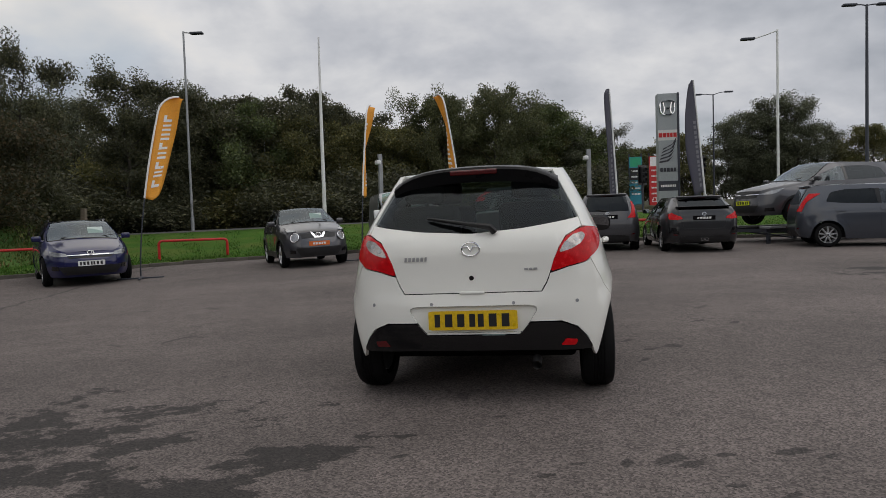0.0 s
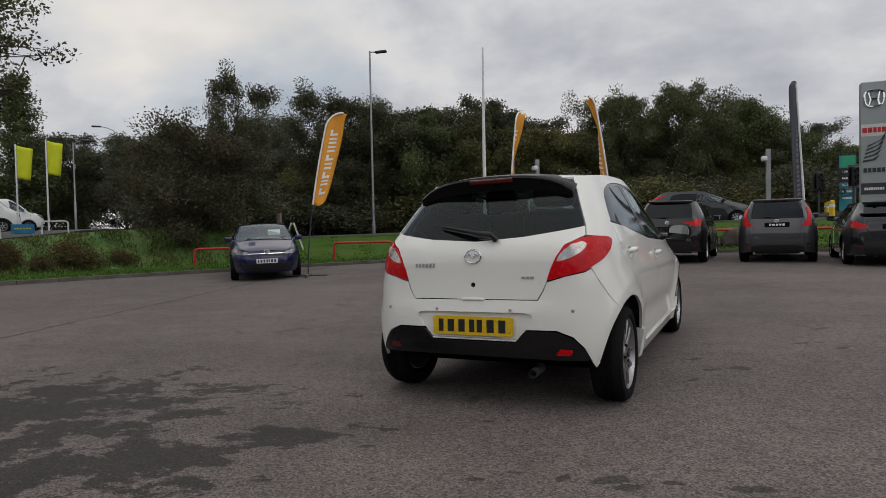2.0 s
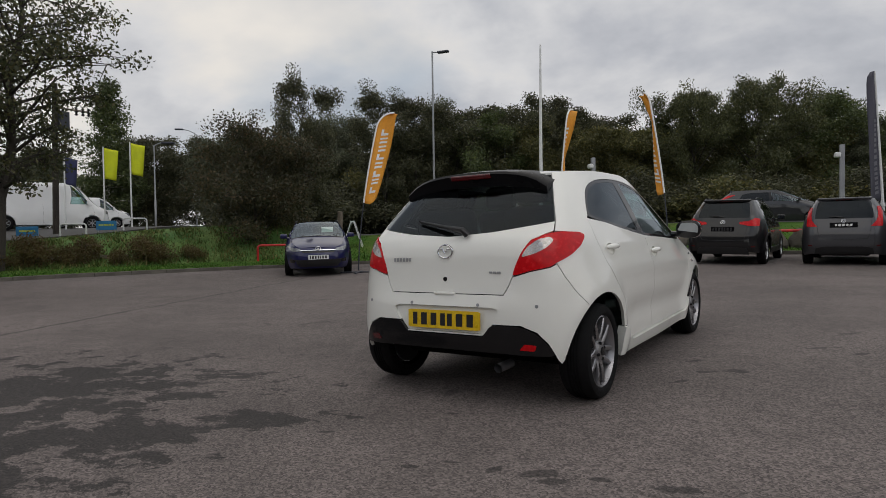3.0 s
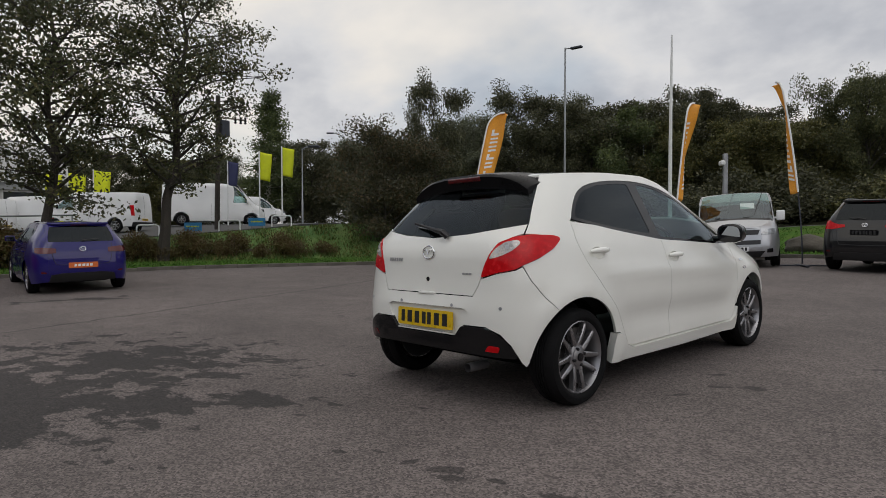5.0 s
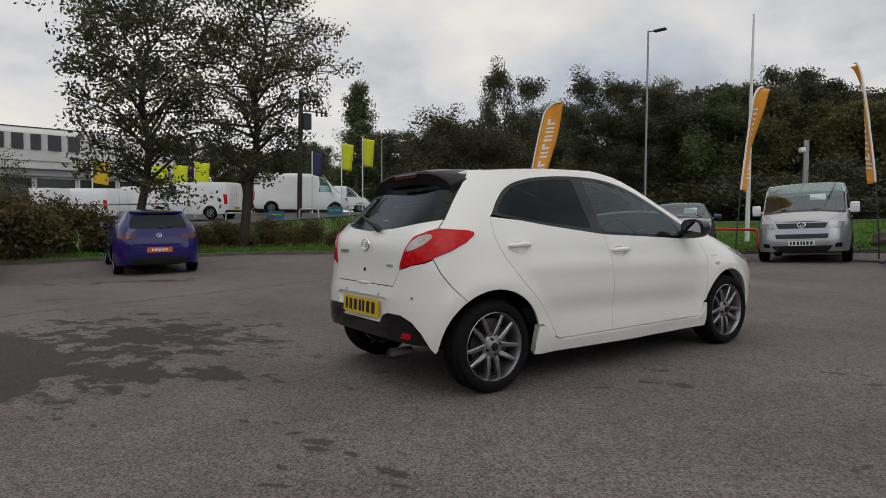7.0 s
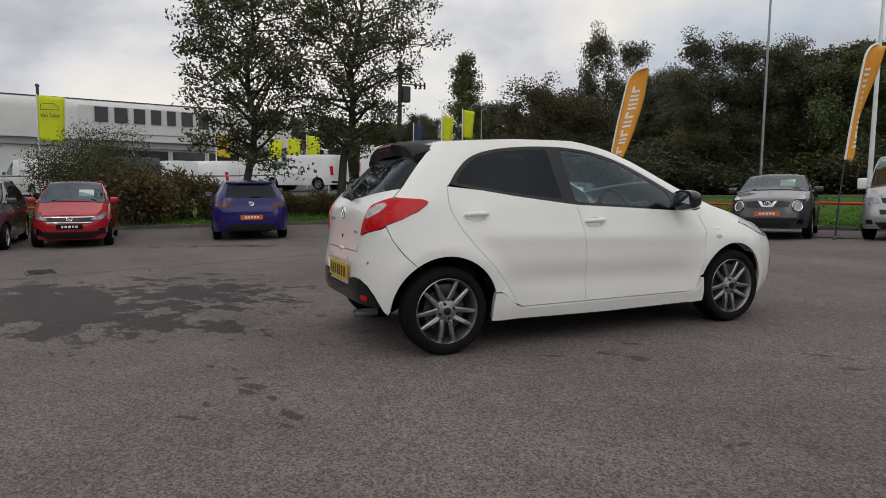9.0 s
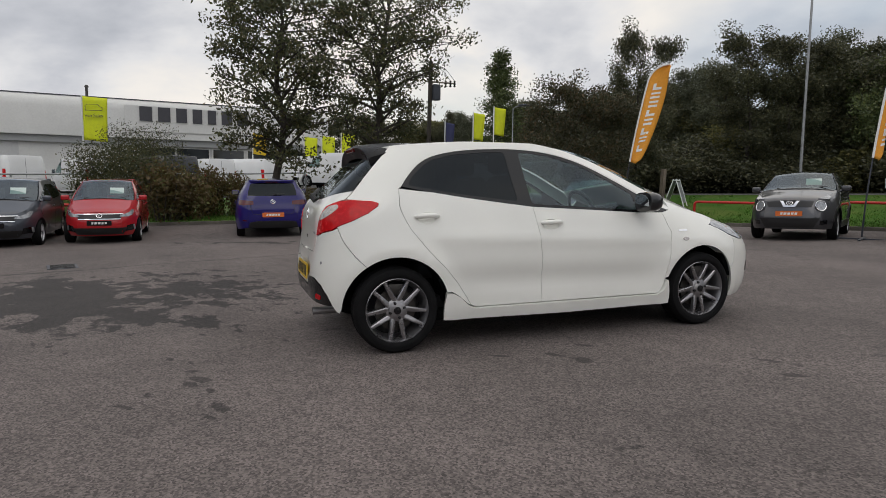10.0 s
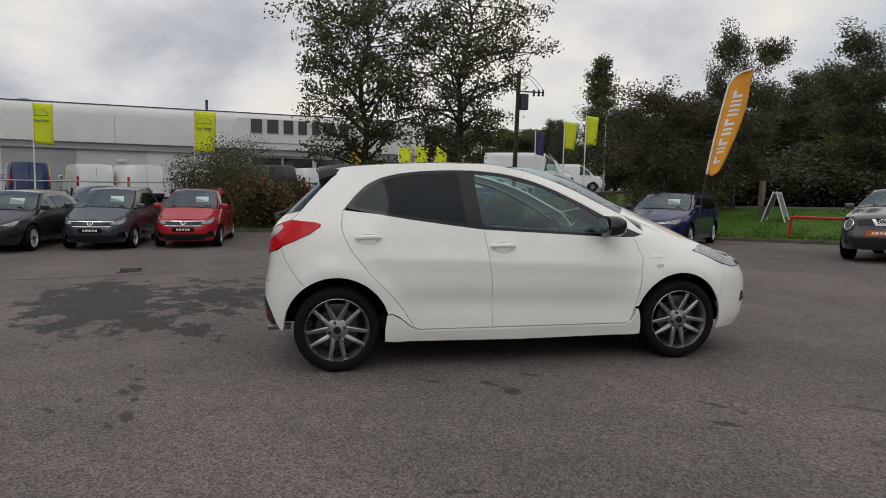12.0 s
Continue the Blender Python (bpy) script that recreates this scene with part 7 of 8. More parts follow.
# silver panel van facing out
VANMID = dict(wb=3.0, R=0.335, rear=0.98, front=0.90, W=0.95, H=1.96, belt=1.12, tail_z=1.2, tail_in=0.02, roof_rear=-0.86, cowl=3.05, cowl_z=1.17, header=2.15, hood=1.02, nr=9.0, nf=6.0, van=True, rim=0.215)
van_front = front_common([("f", 0.52, 0.78), ("f", 0.78, 0.78), ("f", 0.84, 0.92), ("f", 0.56, 0.91)], 0.90, 0.79, 0.46, (0.26, 0.40, 0.6), W=0.95) + (("mid_grille", PLASTIC, [("f", -0.5, 0.56), ("f", 0.5, 0.56), ("f", 0.52, 0.66), ("f", -0.52, 0.66)], False, 0.006),)
c, sh = motor_car("panel_van", "silver panel van with white mirrors facing out", SILVER, placed(-0.93, 15.8, -76, 3.0, "front", 0.91), front_bits=van_front, plate_front=(WHITEPLATE, 0.46, False), category="van", sign=True, mirror=VANWHITE, group="vans", **dict(VANMID, H=1.88))
nose_badge(c, sh, 0.86, 0.075)


# ---- neighbouring van yard ----
def yard_pose(x, y, turn):
    return Matrix.Translation((x, y, YARD_RISE(y))) @ Matrix.Rotation(radians(turn), 4, "Z")


van_tail = (("tail_lamp", LAMPRED, [("r", 0.80, 0.80), ("r", 0.885, 0.80), ("r", 0.86, 1.30), ("r", 0.79, 1.30)], True, 0.008),
            ("rear_bumper", PLASTIC, [("r", -0.86, 0.30), ("r", 0.86, 0.30), ("r", 0.86, 0.50), ("r", -0.86, 0.50)], False, 0.012),
            ("door_gap", INK, [("r", -0.006, 0.52), ("r", 0.006, 0.52), ("r", 0.006, 1.82), ("r", -0.006, 1.82)], False, 0.002))
van_head = front_common([("f", 0.52, 0.80), ("f", 0.78, 0.80), ("f", 0.84, 0.98), ("f", 0.60, 0.96)], 0.92, 0.80, 0.40, (0.28, 0.50, 0.6), W=0.95)
VANKEYS = dict(VANMID, category="van", screen_rear=False, rear_bits=van_tail, front_bits=van_head, group="vans in the yard", style="single", spokes=6)
wv, sh = motor_car("panel_van", "white panel van parked in the dealer's yard", VANWHITE, yard_pose(-30.6, -1.6, 203), plate_rear=(YELLOWPLATE, 0.62, False), **VANKEYS)
bv, sh = motor_car("panel_van", "dark blue panel van parked in the dealer's yard", VANBLUE, yard_pose(-31.6, -7.0, 200), **VANKEYS)
gv, sh = motor_car("panel_van", "dark grey panel van half hidden by the bush", GREY, yard_pose(-28.4, 5.0, 200), **VANKEYS)
for x, y, t in ((-31.7, -4.1, 203), (-32.0, 1.6, 205), (-32.2, 7.4, 192), (-33.2, 10.2, 214), (-31.8, 12.6, 200), (-28.6, 14.6, 216)):
    copy_thing(wv, yard_pose(x, y, t))
BIGVAN = dict(VANKEYS, wb=3.68, R=0.35, rear=1.05, front=0.85, W=1.03, H=2.42, belt=1.28, tail_z=1.3, roof_rear=-0.95, cowl=3.72, cowl_z=1.32, header=2.75, hood=1.12, group="vans in the yard")
motor_car("panel_van", "tall long white panel van parked side on in the yard", VANWHITE, yard_pose(-31.0, 18.8, 60), **BIGVAN)
copy_thing(wv, yard_pose(-36.2, 25.0, 60))


def hoop(m, width, height, radius, material, name, label, category="barrier"):
    ob = thing(name, label, category, m)
    c = 0.10
    pts = [(-width / 2, 0, -0.15), (-width / 2, 0, height - c)]
    pts += [(-width / 2 + c - c * math.cos(a), 0, height - c + c * math.sin(a)) for a in (0.5, 1.0, 1.57)]
    pts += [(width / 2 - c + c * math.sin(a), 0, height - c + c * math.cos(a)) for a in (0, 0.57, 1.07)]
    pts += [(width / 2, 0, height - c), (width / 2, 0, -0.15)]
    part("bent_tube", tube(bmesh.new(), pts, radius, 10), material, ob, smooth=True)
    return ob


# red hoops on the verge
for x, y, t, w in ((-12.3, 17.3, 45, 1.9), (-8.0, 18.9, 22, 1.95), (-4.6, 20.3, 8, 1.9), (-16.9, 7.3, 75, 1.6)):
    hoop(at(x, y, VERGE_H, t), w, 0.56, 0.04, REDSTEEL, "barrier_hoop", "low red tubular steel barrier hoop on the grass")
rl = thing("barrier_rail", "low red tubular steel rail along the car park's edge", "barrier", at(4.9, 20.3, VERGE_H, -2))
part("bar", tube(bmesh.new(), [(-2.2, 0, 0.5), (2.2, 0, 0.5)], 0.04, 8), REDSTEEL, rl)
for x in (-2.0, 0, 2.0):
    part("post", tube(bmesh.new(), [(x, 0, -0.1), (x, 0, 0.5)], 0.04, 8), REDSTEEL, rl)
rl = thing("barrier_rail", "red steel rail behind the row of cars", "barrier", at(-16.4, 0.6, 0.02, 92))
part("bar", tube(bmesh.new(), [(-3.0, 0, 0.75), (2.2, 0, 0.62)], 0.045, 8), REDSTEEL, rl)
for x in (-2.8, 0, 2.0):
    part("post", tube(bmesh.new(), [(x, 0, -0.1), (x, 0, 0.72)], 0.045, 8), REDSTEEL, rl)
# white hoops and blue boards in the yard's edge
for x, y, t in ((-22.4, 12.7, 48), (-20.5, 15.2, 45), (-20.2, 17.6, 45)):
    hoop(Matrix.Translation((x, y, YARD_RISE(y))) @ Matrix.Rotation(radians(t), 4, "Z"), 0.85, 0.44, 0.03, WHITESTEEL, "barrier_hoop", "white tubular hoop at the yard's edge")
BLUEBOARD = vary(principled("blue_board", (0.03, 0.20, 0.42), 0.5), 3, 0.1)
for x, y in ((-21.6, 14.2), (-20.3, 16.4)):
    b = thing("notice_board", "small blue notice board at the yard's edge", "sign", Matrix.Translation((x, y, YARD_RISE(y))) @ Matrix.Rotation(radians(40), 4, "Z"))
    part("panel", boxbm((0, 0, 0.26), (0.72, 0.04, 0.36), 0.01), BLUEBOARD, b)
    for k in (-0.3, 0.3):
        part("foot", boxbm((k, 0, 0.05), (0.05, 0.05, 0.12)), GALV, b)
    bars(b, Matrix.Translation((0, -0.021, 0.28)) @ Matrix.Rotation(radians(90), 4, "X"), 0.52, 0.05, 6, LIME, "letter_bar", 3)
# post-and-rail of the yard
rail = thing("guard_rail", "galvanised tube railing along the top of the bank", "railing")
rp = [(-22.9, -9), (-22.9, -5), (-22.8, -1), (-22.6, 3), (-22.2, 6.5), (-21.3, 9.5)]
for (x, y), (x2, y2) in zip(rp, rp[1:]):
    part("rail", tube(bmesh.new(), [(x, y, YARD_RISE(y) + 0.98), (x2, y2, YARD_RISE(y2) + 0.98)], 0.03, 8), GALV, rail)
for x, y in rp:
    part("post", tube(bmesh.new(), [(x, y, YARD_RISE(y) - 0.3), (x, y, YARD_RISE(y) + 0.98)], 0.032, 8), GALV, rail)
# low brown retaining board in the bank
wl = thing("retaining_board", "low brown timber retaining board in the bank", "wall", at(-17.2, 13.3, 0.05, 60))
part("board", boxbm((0, 0, 0.25), (2.6, 0.08, 0.5), 0.01), WOOD, wl)

# ---- showroom ----
FY0, FY1 = -60.0, 17.0
show = thing("showroom", "long white-clad showroom with rolled roof edge and dark sign", "building")


def facade_box(name, y0, y1, z0, z1, x0, depth, material, parent, bevel=0.0, label=""):
    return part(name, boxbm((x0 - depth / 2, (y0 + y1) / 2, (z0 + z1) / 2), (depth, y1 - y0, z1 - z0), bevel), material, parent, label)


XF = -42.7
bm = bmesh.new()
prof = [(XF + 0.55, 4.18), (XF + 0.55, 6.0), (XF + 0.48, 6.35), (XF + 0.25, 6.62), (XF - 0.2, 6.75), (XF - 14, 7.2), (XF - 14, 0.2), (XF - 13.7, 0.2), (XF - 13.7, 4.18)]
va = [bm.verts.new((x, FY0, z)) for x, z in prof]
vb = [bm.verts.new((x, FY1, z)) for x, z in prof]
for k in range(len(prof)):
    bm.faces.new((va[k], va[(k + 1) % len(prof)], vb[(k + 1) % len(prof)], vb[k]))
bm.faces.new(va[::-1]); bm.faces.new(vb)
bmesh.ops.recalc_face_normals(bm, faces=bm.faces)
part("fascia", bm, CLAD, show, "white metal cladding", smooth=True)
y = FY0
while y < FY1:
    part("cladding_seam", boxbm((XF + 0.552, y, 5.1), (0.006, 0.05, 1.8)), CLADGREY, show)
    y += 9.2
y = FY0
k = 0
while y < FY1 - 6:
    w = 6.4
    facade_box("wall_panel", y, y + w - 0.5, 0.6, 4.18, XF, 0.3, CLAD if k % 2 else CLADPALE, show)
    facade_box("pilaster", y + w - 0.5, y + w, 0.6, 4.18, XF + 0.05, 0.4, CLAD, show)
    y += w
    k += 1
facade_box("eaves_band", FY0, FY1, 3.74, 4.175, XF + 0.3, 0.3, CLADGREY, show)
GLASSDARK = vary(principled("dark_showroom_glass", (0.02, 0.025, 0.03), 0.08), 0.8, 0.3)
for y0 in (3.95, 6.2, 8.6, 11.0, 13.4):
    fr = facade_box("window_frame", y0, y0 + 2.3, 0.7, 3.70, XF + 0.08, 0.12, CLAD, show)
    facade_box("pane", y0 + 0.1, y0 + 2.2, 0.8, 3.60, XF + 0.12, 0.12, GLASSDARK, fr)
for y0 in (-24, -17.5, -11.6):
    door = facade_box("roller_door", y0, y0 + 4.3, 0.6, 3.72, XF + 0.06, 0.1, CLADGREY, show)
    for z in np.arange(0.8, 3.6, 0.22):
        facade_box("slat", y0 + 0.05, y0 + 4.25, float(z), float(z) + 0.2, XF + 0.085, 0.05, CLADGREY, door)
part("sign_board", boxbm((XF + 0.60, 7.4, 5.5), (0.06, 8.6, 1.7), 0.01), CLAD, show)
SIGNGREY = vary(principled("dark_sign_grey", (0.045, 0.045, 0.055), 0.4), 4, 0.1)
bars(show, facing((XF + 0.632, 7.5, 5.82), (1, 0, 0)), 7.0, 0.95, 7, SIGNGREY, "sign_bar", 6, 0.55, 0.0, 0.09)
fl_ = thing("flue_pipe", "bright steel flue pipe on the showroom roof", "chimney", Matrix.Translation((-45, 0.9, 6.7)))
part("pipe", lathe(bmesh.new(), [(0.09, -0.2), (0.09, 0.95), (0.13, 0.95), (0.13, 1.03), (0.07, 1.12), (0.001, 1.12)], 16, "z"), STEEL, fl_, smooth=True)
part("roof_edge", boxbm((XF - 0.15, (FY0 + FY1) / 2, 6.79), (0.10, FY1 - FY0, 0.07)), SIGNGREY, show)
fl_ = thing("roof_vent", "low round vent on the showroom roof", "vent", Matrix.Translation((-45, -10.8, 6.75)))
part("cowl", lathe(bmesh.new(), [(0.2, -0.1), (0.2, 0.25), (0.4, 0.25), (0.4, 0.36), (0.001, 0.45)], 16, "z"), GALV, fl_, smooth=True)


wl_ = part("wall_lamp", boxbm((XF + 0.14, -4.5, 3.04), (0.12, 0.5, 0.17), 0.03), WHITESTEEL, show, "white oblong wall lamp")
YELLOW = vary(principled("yellow_board", (0.75, 0.50, 0.02), 0.5), 3, 0.08)
ys = thing("direction_sign", "yellow direction boards with black writing on posts", "sign", yard_pose(-36, -7.45, 0))
for k in (-0.22, 0.22):
    part("post", boxbm((0, k, 0.95), (0.05, 0.05, 1.9)), GALV, ys)
for k in range(3):
    bd = part("board", boxbm((0.04, 0, 1.82 - 0.21 * k), (0.03, 0.66, 0.17), 0.005), YELLOW, ys)
    bars(bd, facing((0.056, 0, 1.82 - 0.21 * k), (1, 0, 0)), 0.5, 0.07, 7, INK, "letter_bar", 11 + k, 0.4)


# ---- flags, masts, lamps and signs ----
def lime_flag(x, y, z, h, turn, W=1.15, H=1.9, label="lime yellow flag on a white pole in the van yard", cloth=None):
    ob = thing("flag", label, "flag", Matrix.Translation((x, y, z)))
    part("pole", tube(bmesh.new(), [(0, 0, -0.2), (0, 0, h)], [0.04, 0.03], 8), WHITESTEEL, ob)
    d = Vector((math.cos(radians(turn)), math.sin(radians(turn)), 0))
    nr = Vector((-d.y, d.x, 0))
    v, f = [], []
    nu, nv = 9, 12
    for j in range(nv + 1):
        for i in range(nu + 1):
            u, w = i / nu, j / nv
            p = d * (0.04 + W * u * (1 - 0.12 * w)) + nr * 0.09 * math.sin(u * 5 + w * 2) * u + Vector((0, 0, h - 0.05 - H * w - 0.10 * u))
            v.append(p)
    for j in range(nv):
        for i in range(nu):
            a = j * (nu + 1) + i
            f.append((a, a + 1, a + nu + 2, a + nu + 1))
    fl = link("cloth", mesh_of("cloth", v, f, cloth or LIME), ob)
    so = fl.modifiers.new("thickness", "SOLIDIFY"); so.thickness = 0.006
    return ob, d, nr


def flag_text(ob, d, nr, h, toward):
    """The van outline and the words on a flag, on the side that looks towards a place."""
    mid = d * 0.58
    sg = 1 if nr.dot(Vector(toward)) > 0 else -1
    out = nr * sg
    m = facing(mid + out * 0.13 + Vector((0, 0, h - 0.55)), out)
    pts = [(-0.36, -0.12), (-0.36, 0.08), (-0.28, 0.14), (0.18, 0.14), (0.3, 0.03), (0.38, 0.0), (0.38, -0.12), (-0.36, -0.12)]
    part("van_outline", tube(bmesh.new(), [m @ Vector((x, y, 0)) for x, y in pts], 0.014, 4), SIGNGREY, ob)
    cu = bpy.data.curves.new("words", "FONT")
    cu.body, cu.size, cu.align_x, cu.extrude = "Van Sales", 0.215, "CENTER", 0.004
    t = new("words", cu)
    me = bpy.data.meshes.new_from_object(t)
    bpy.data.objects.remove(t)
    me.materials.append(SIGNGREY)
    o = link("words", me, ob)
    o.matrix_basis = m @ Matrix.Translation((0, -0.42, 0))


for x, y, h, t, txt, fw, fh in ((-29.4, -6.1, 4.75, 62, 1, 1.15, 1.9), (-27.3, 1.2, 4.5, 62, 1, 1.15, 1.9), (-25.35, 20.05, 3.85, 75, 0, 0.62, 1.45), (-24.65, 20.95, 4.1, 70, 0, 0.62, 1.5), (-35, 13.2, 3.35, 62, 0, 0.85, 1.35), (-34.8, 14.3, 3.35, 62, 0, 0.85, 1.35), (-34.5, 15.5, 3.45, 62, 0, 0.85, 1.35)):
    z = YARD_RISE(y)
    ob, d, nr = lime_flag(x, y, z, h, t, fw, fh)
    if txt:
        flag_text(ob, d, nr, h, (1, 0, 0))


FLAGBLUE = vary(principled("dark_blue_flag", (0.03, 0.035, 0.10), 0.7), 3, 0.1)
FLAGGOLD = vary(principled("golden_flag", (0.62, 0.42, 0.01), 0.7), 3, 0.06)
lime_flag(-26.5, 18.9, YARD_RISE(18.9), 3.4, 70, 0.5, 1.25, "dark blue flag on a white pole in the van yard", FLAGBLUE)
lime_flag(-33.0, 9.6, YARD_RISE(9.6), 3.5, 66, 0.8, 1.2, "golden yellow flag with a pale emblem in the van yard", FLAGGOLD)


def feather(x, y, h, lean, turn, cloth, label, z=None, w=0.62, base=1.35, letters=8, ink=None, seed=1, curl=0.12, name="feather_flag", twist=0.0):
    """A feather flag: a bent pole on a cross foot, and a tall cloth with a rounded top along it. lean: (dx, dy) of the top."""
    ob = thing(name, label, "flag", Matrix.Translation((x, y, G(x, y) if z is None else z)))
    d = Vector((math.cos(radians(turn)), math.sin(radians(turn)), 0))
    n = 26

    def hook(t):
        return max(0.0, (t - 0.88) / 0.12)

    def reach(t):
        return w * 0.72 * (1 - math.cos(hook(t) * math.pi / 2))

    def pole(t):
        bend = d * reach(t)
        up = min(t, 0.88) + 0.09 * math.sin(hook(t) * math.pi / 2)
        return Vector((lean[0] * t ** 1.6 + bend.x, lean[1] * t ** 1.6 + bend.y, 0.06 + (h - 0.06) * up))

    part("pole", tube(bmesh.new(), [pole(i / n) for i in range(n + 1)], [0.018 - 0.010 * i / n for i in range(n + 1)], 6), DARKSTEEL, ob)
    bm = bmesh.new()
    for a in (0.4, 1.97):
        box(bm, (0, 0, 0.02), (0.95, 0.05, 0.03), 0.006, Matrix.Rotation(a, 3, "Z"))
    part("cross_foot", bm, DARKSTEEL, ob)
    nr0 = Vector((-d.y, d.x, 0))
    v, f = [], []
    rows, cols = 34, 7
    t0 = base / h

    def cloth_point(t, u):
        k = (t - t0) / (1 - t0)
        width = w * (0.92 + 0.05 * math.sin(9 * k + seed)) * (1 - 0.52 * (1 - min(k / 0.42, 1.0)) ** 1.8)
        if k < 0.05:
            width *= 0.60 + 0.40 * (k / 0.05) ** 0.5
        width = max(0.05, width - reach(t))
        dd = d * math.cos(twist * k) + nr0 * math.sin(twist * k)
        nn = Vector((-dd.y, dd.x, 0))
        return pole(t) + dd * (0.012 + width * u) + nn * curl * (math.sin(3.2 * u + 5 * k + seed) * u) + Vector((0, 0, -0.05 * u))

    for j in range(rows + 1):
        t = t0 + (1 - t0) * j / rows
        for i in range(cols + 1):
            v.append(cloth_point(t, i / cols))
    for j in range(rows):
        for i in range(cols):
            a = j * (cols + 1) + i
            f.append((a, a + 1, a + cols + 2, a + cols + 1))
    cl = link("cloth", mesh_of("cloth", v, f, cloth), ob)
    so = cl.modifiers.new("thickness", "SOLIDIFY"); so.thickness = 0.004; so.offset = 0
    # hem along the pole, and the lettering that runs up the cloth as bars
    hem = [pole(t0 + (1 - t0) * i / 30) for i in range(31)]
    part("hem", tube(bmesh.new(), hem, 0.022, 6), WHITEINK, ob)
    rnd2 = random.Random(seed)
    for sg in (1, -1):
        vv, ff = [], []
        k = 0.10
        for _ in range(letters):
            dk = 0.076 * rnd2.uniform(0.85, 1.15)
            for (u0, u1, a, b) in ((0.30, 0.72, 0, dk * 0.28), (0.30, 0.72, dk * 0.55, dk * 0.8)) if rnd2.random() < 0.6 else ((0.30, 0.72, 0, dk * 0.30), (0.30, 0.44, dk * 0.30, dk * 0.8)):
                base_i = len(vv)
                for uu in (u0, (u0 + u1) / 2, u1):
                    for kk in (k + a, k + b):
                        t = t0 + (1 - t0) * (kk + (uu - 0.3) * 0.05)
                        p = cloth_point(t, uu)
                        e1 = cloth_point(t, uu + 0.02) - p
                        e2 = cloth_point(t + 0.005, uu) - p
                        vv.append(p + e1.cross(e2).normalized() * 0.008 * sg)
                ff += [(base_i, base_i + 1, base_i + 3, base_i + 2), (base_i + 2, base_i + 3, base_i + 5, base_i + 4)]
            k += dk * 1.12
        link("lettering", mesh_of("lettering", vv, ff, ink or WHITEINK), ob)
    return ob


feather(-6.95, 13.6, 4.2, (0.56, 0.30), 38, ORANGE, "orange feather flag with white lettering beside the navy car", seed=2, base=1.75, w=0.47)
feather(-2.3, 15.6, 4.12, (0.22, 0.35), 88, ORANGE, "orange feather flag beside the grey crossover", seed=3, base=1.6, w=0.5)
feather(0.3, 16.2, 4.3, (-0.5, 0.0), 112, ORANGE, "orange feather flag beside the silver van", seed=5, base=1.6, w=0.5)


def banner(x, y, h, turn, lean, label, seed, ink, w=0.62):
    """A straight white pole with a dark cloth that widens downwards from the tip, hung to one side."""
    ob = thing("feather_flag", label, "flag", at(x, y, VERGE_H))
    d = Vector((math.cos(radians(turn)), math.sin(radians(turn)), 0))
    nr = Vector((-d.y, d.x, 0))
    up = lambda t: Vector((lean[0] * t, lean[1] * t, h * t))
    part("pole", tube(bmesh.new(), [up(0) - Vector((0, 0, 0.1)), up(0.45), up(1)], [0.045, 0.038, 0.022], 8), WHITESTEEL, ob, smooth=True)
    part("clamp", tube(bmesh.new(), [up(0.235), up(0.255)], 0.06, 8), WHITESTEEL, ob)
    rows, cols = 24, 6
    width = curve_of([(0.0, w * 0.92), (0.3, w), (0.6, w * 0.8), (0.85, w * 0.52), (0.96, w * 0.34), (1.0, w * 0.05)])

    def spot(k, u):
        return up(0.27 + 0.73 * k) + d * (0.03 + width(k) * u) + nr * (0.10 * u * math.sin(2.6 * u + 4.0 * k + seed)) - Vector((0, 0, 0.14 * u * (1 - k)))

    v = [spot(j / rows, i / cols) for j in range(rows + 1) for i in range(cols + 1)]
    n = cols + 1
    f = [(j * n + i, j * n + i + 1, (j + 1) * n + i + 1, (j + 1) * n + i) for j in range(rows) for i in range(cols)]
    cl = link("cloth", mesh_of("cloth", v, f, BANNERGREY), ob)
    so = cl.modifiers.new("thickness", "SOLIDIFY"); so.thickness = 0.004; so.offset = 0
    rnd2 = random.Random(seed)
    for sg in (1, -1):
        vv, ff, k = [], [], 0.06
        while k < 0.62:
            dk = rnd2.uniform(0.020, 0.032)
            b0 = len(vv)
            for kk, uu in ((k, 0.18), (k, 0.42), (k + dk, 0.42), (k + dk, 0.18)):
                vv.append(spot(kk, uu) + nr * 0.012 * sg)
            ff.append((b0, b0 + 1, b0 + 2, b0 + 3))
            k += dk * 1.6
        link("lettering", mesh_of("lettering", vv, ff, ink), ob)
    return ob


GREYPRINT = vary(principled("grey_print", (0.15, 0.15, 0.17), 0.7), 4, 0.1)
banner(5.40, 20.3, 4.75, 218, (-0.25, 0.05), "dark grey banner on a white pole beside the sign tower", 4, GREYPRINT, 0.42)
banner(8.30, 20.4, 4.95, 210, (-0.42, 0.05), "dark grey banner on a white pole by the display ramp", 6, GREYPRINT, 0.58)


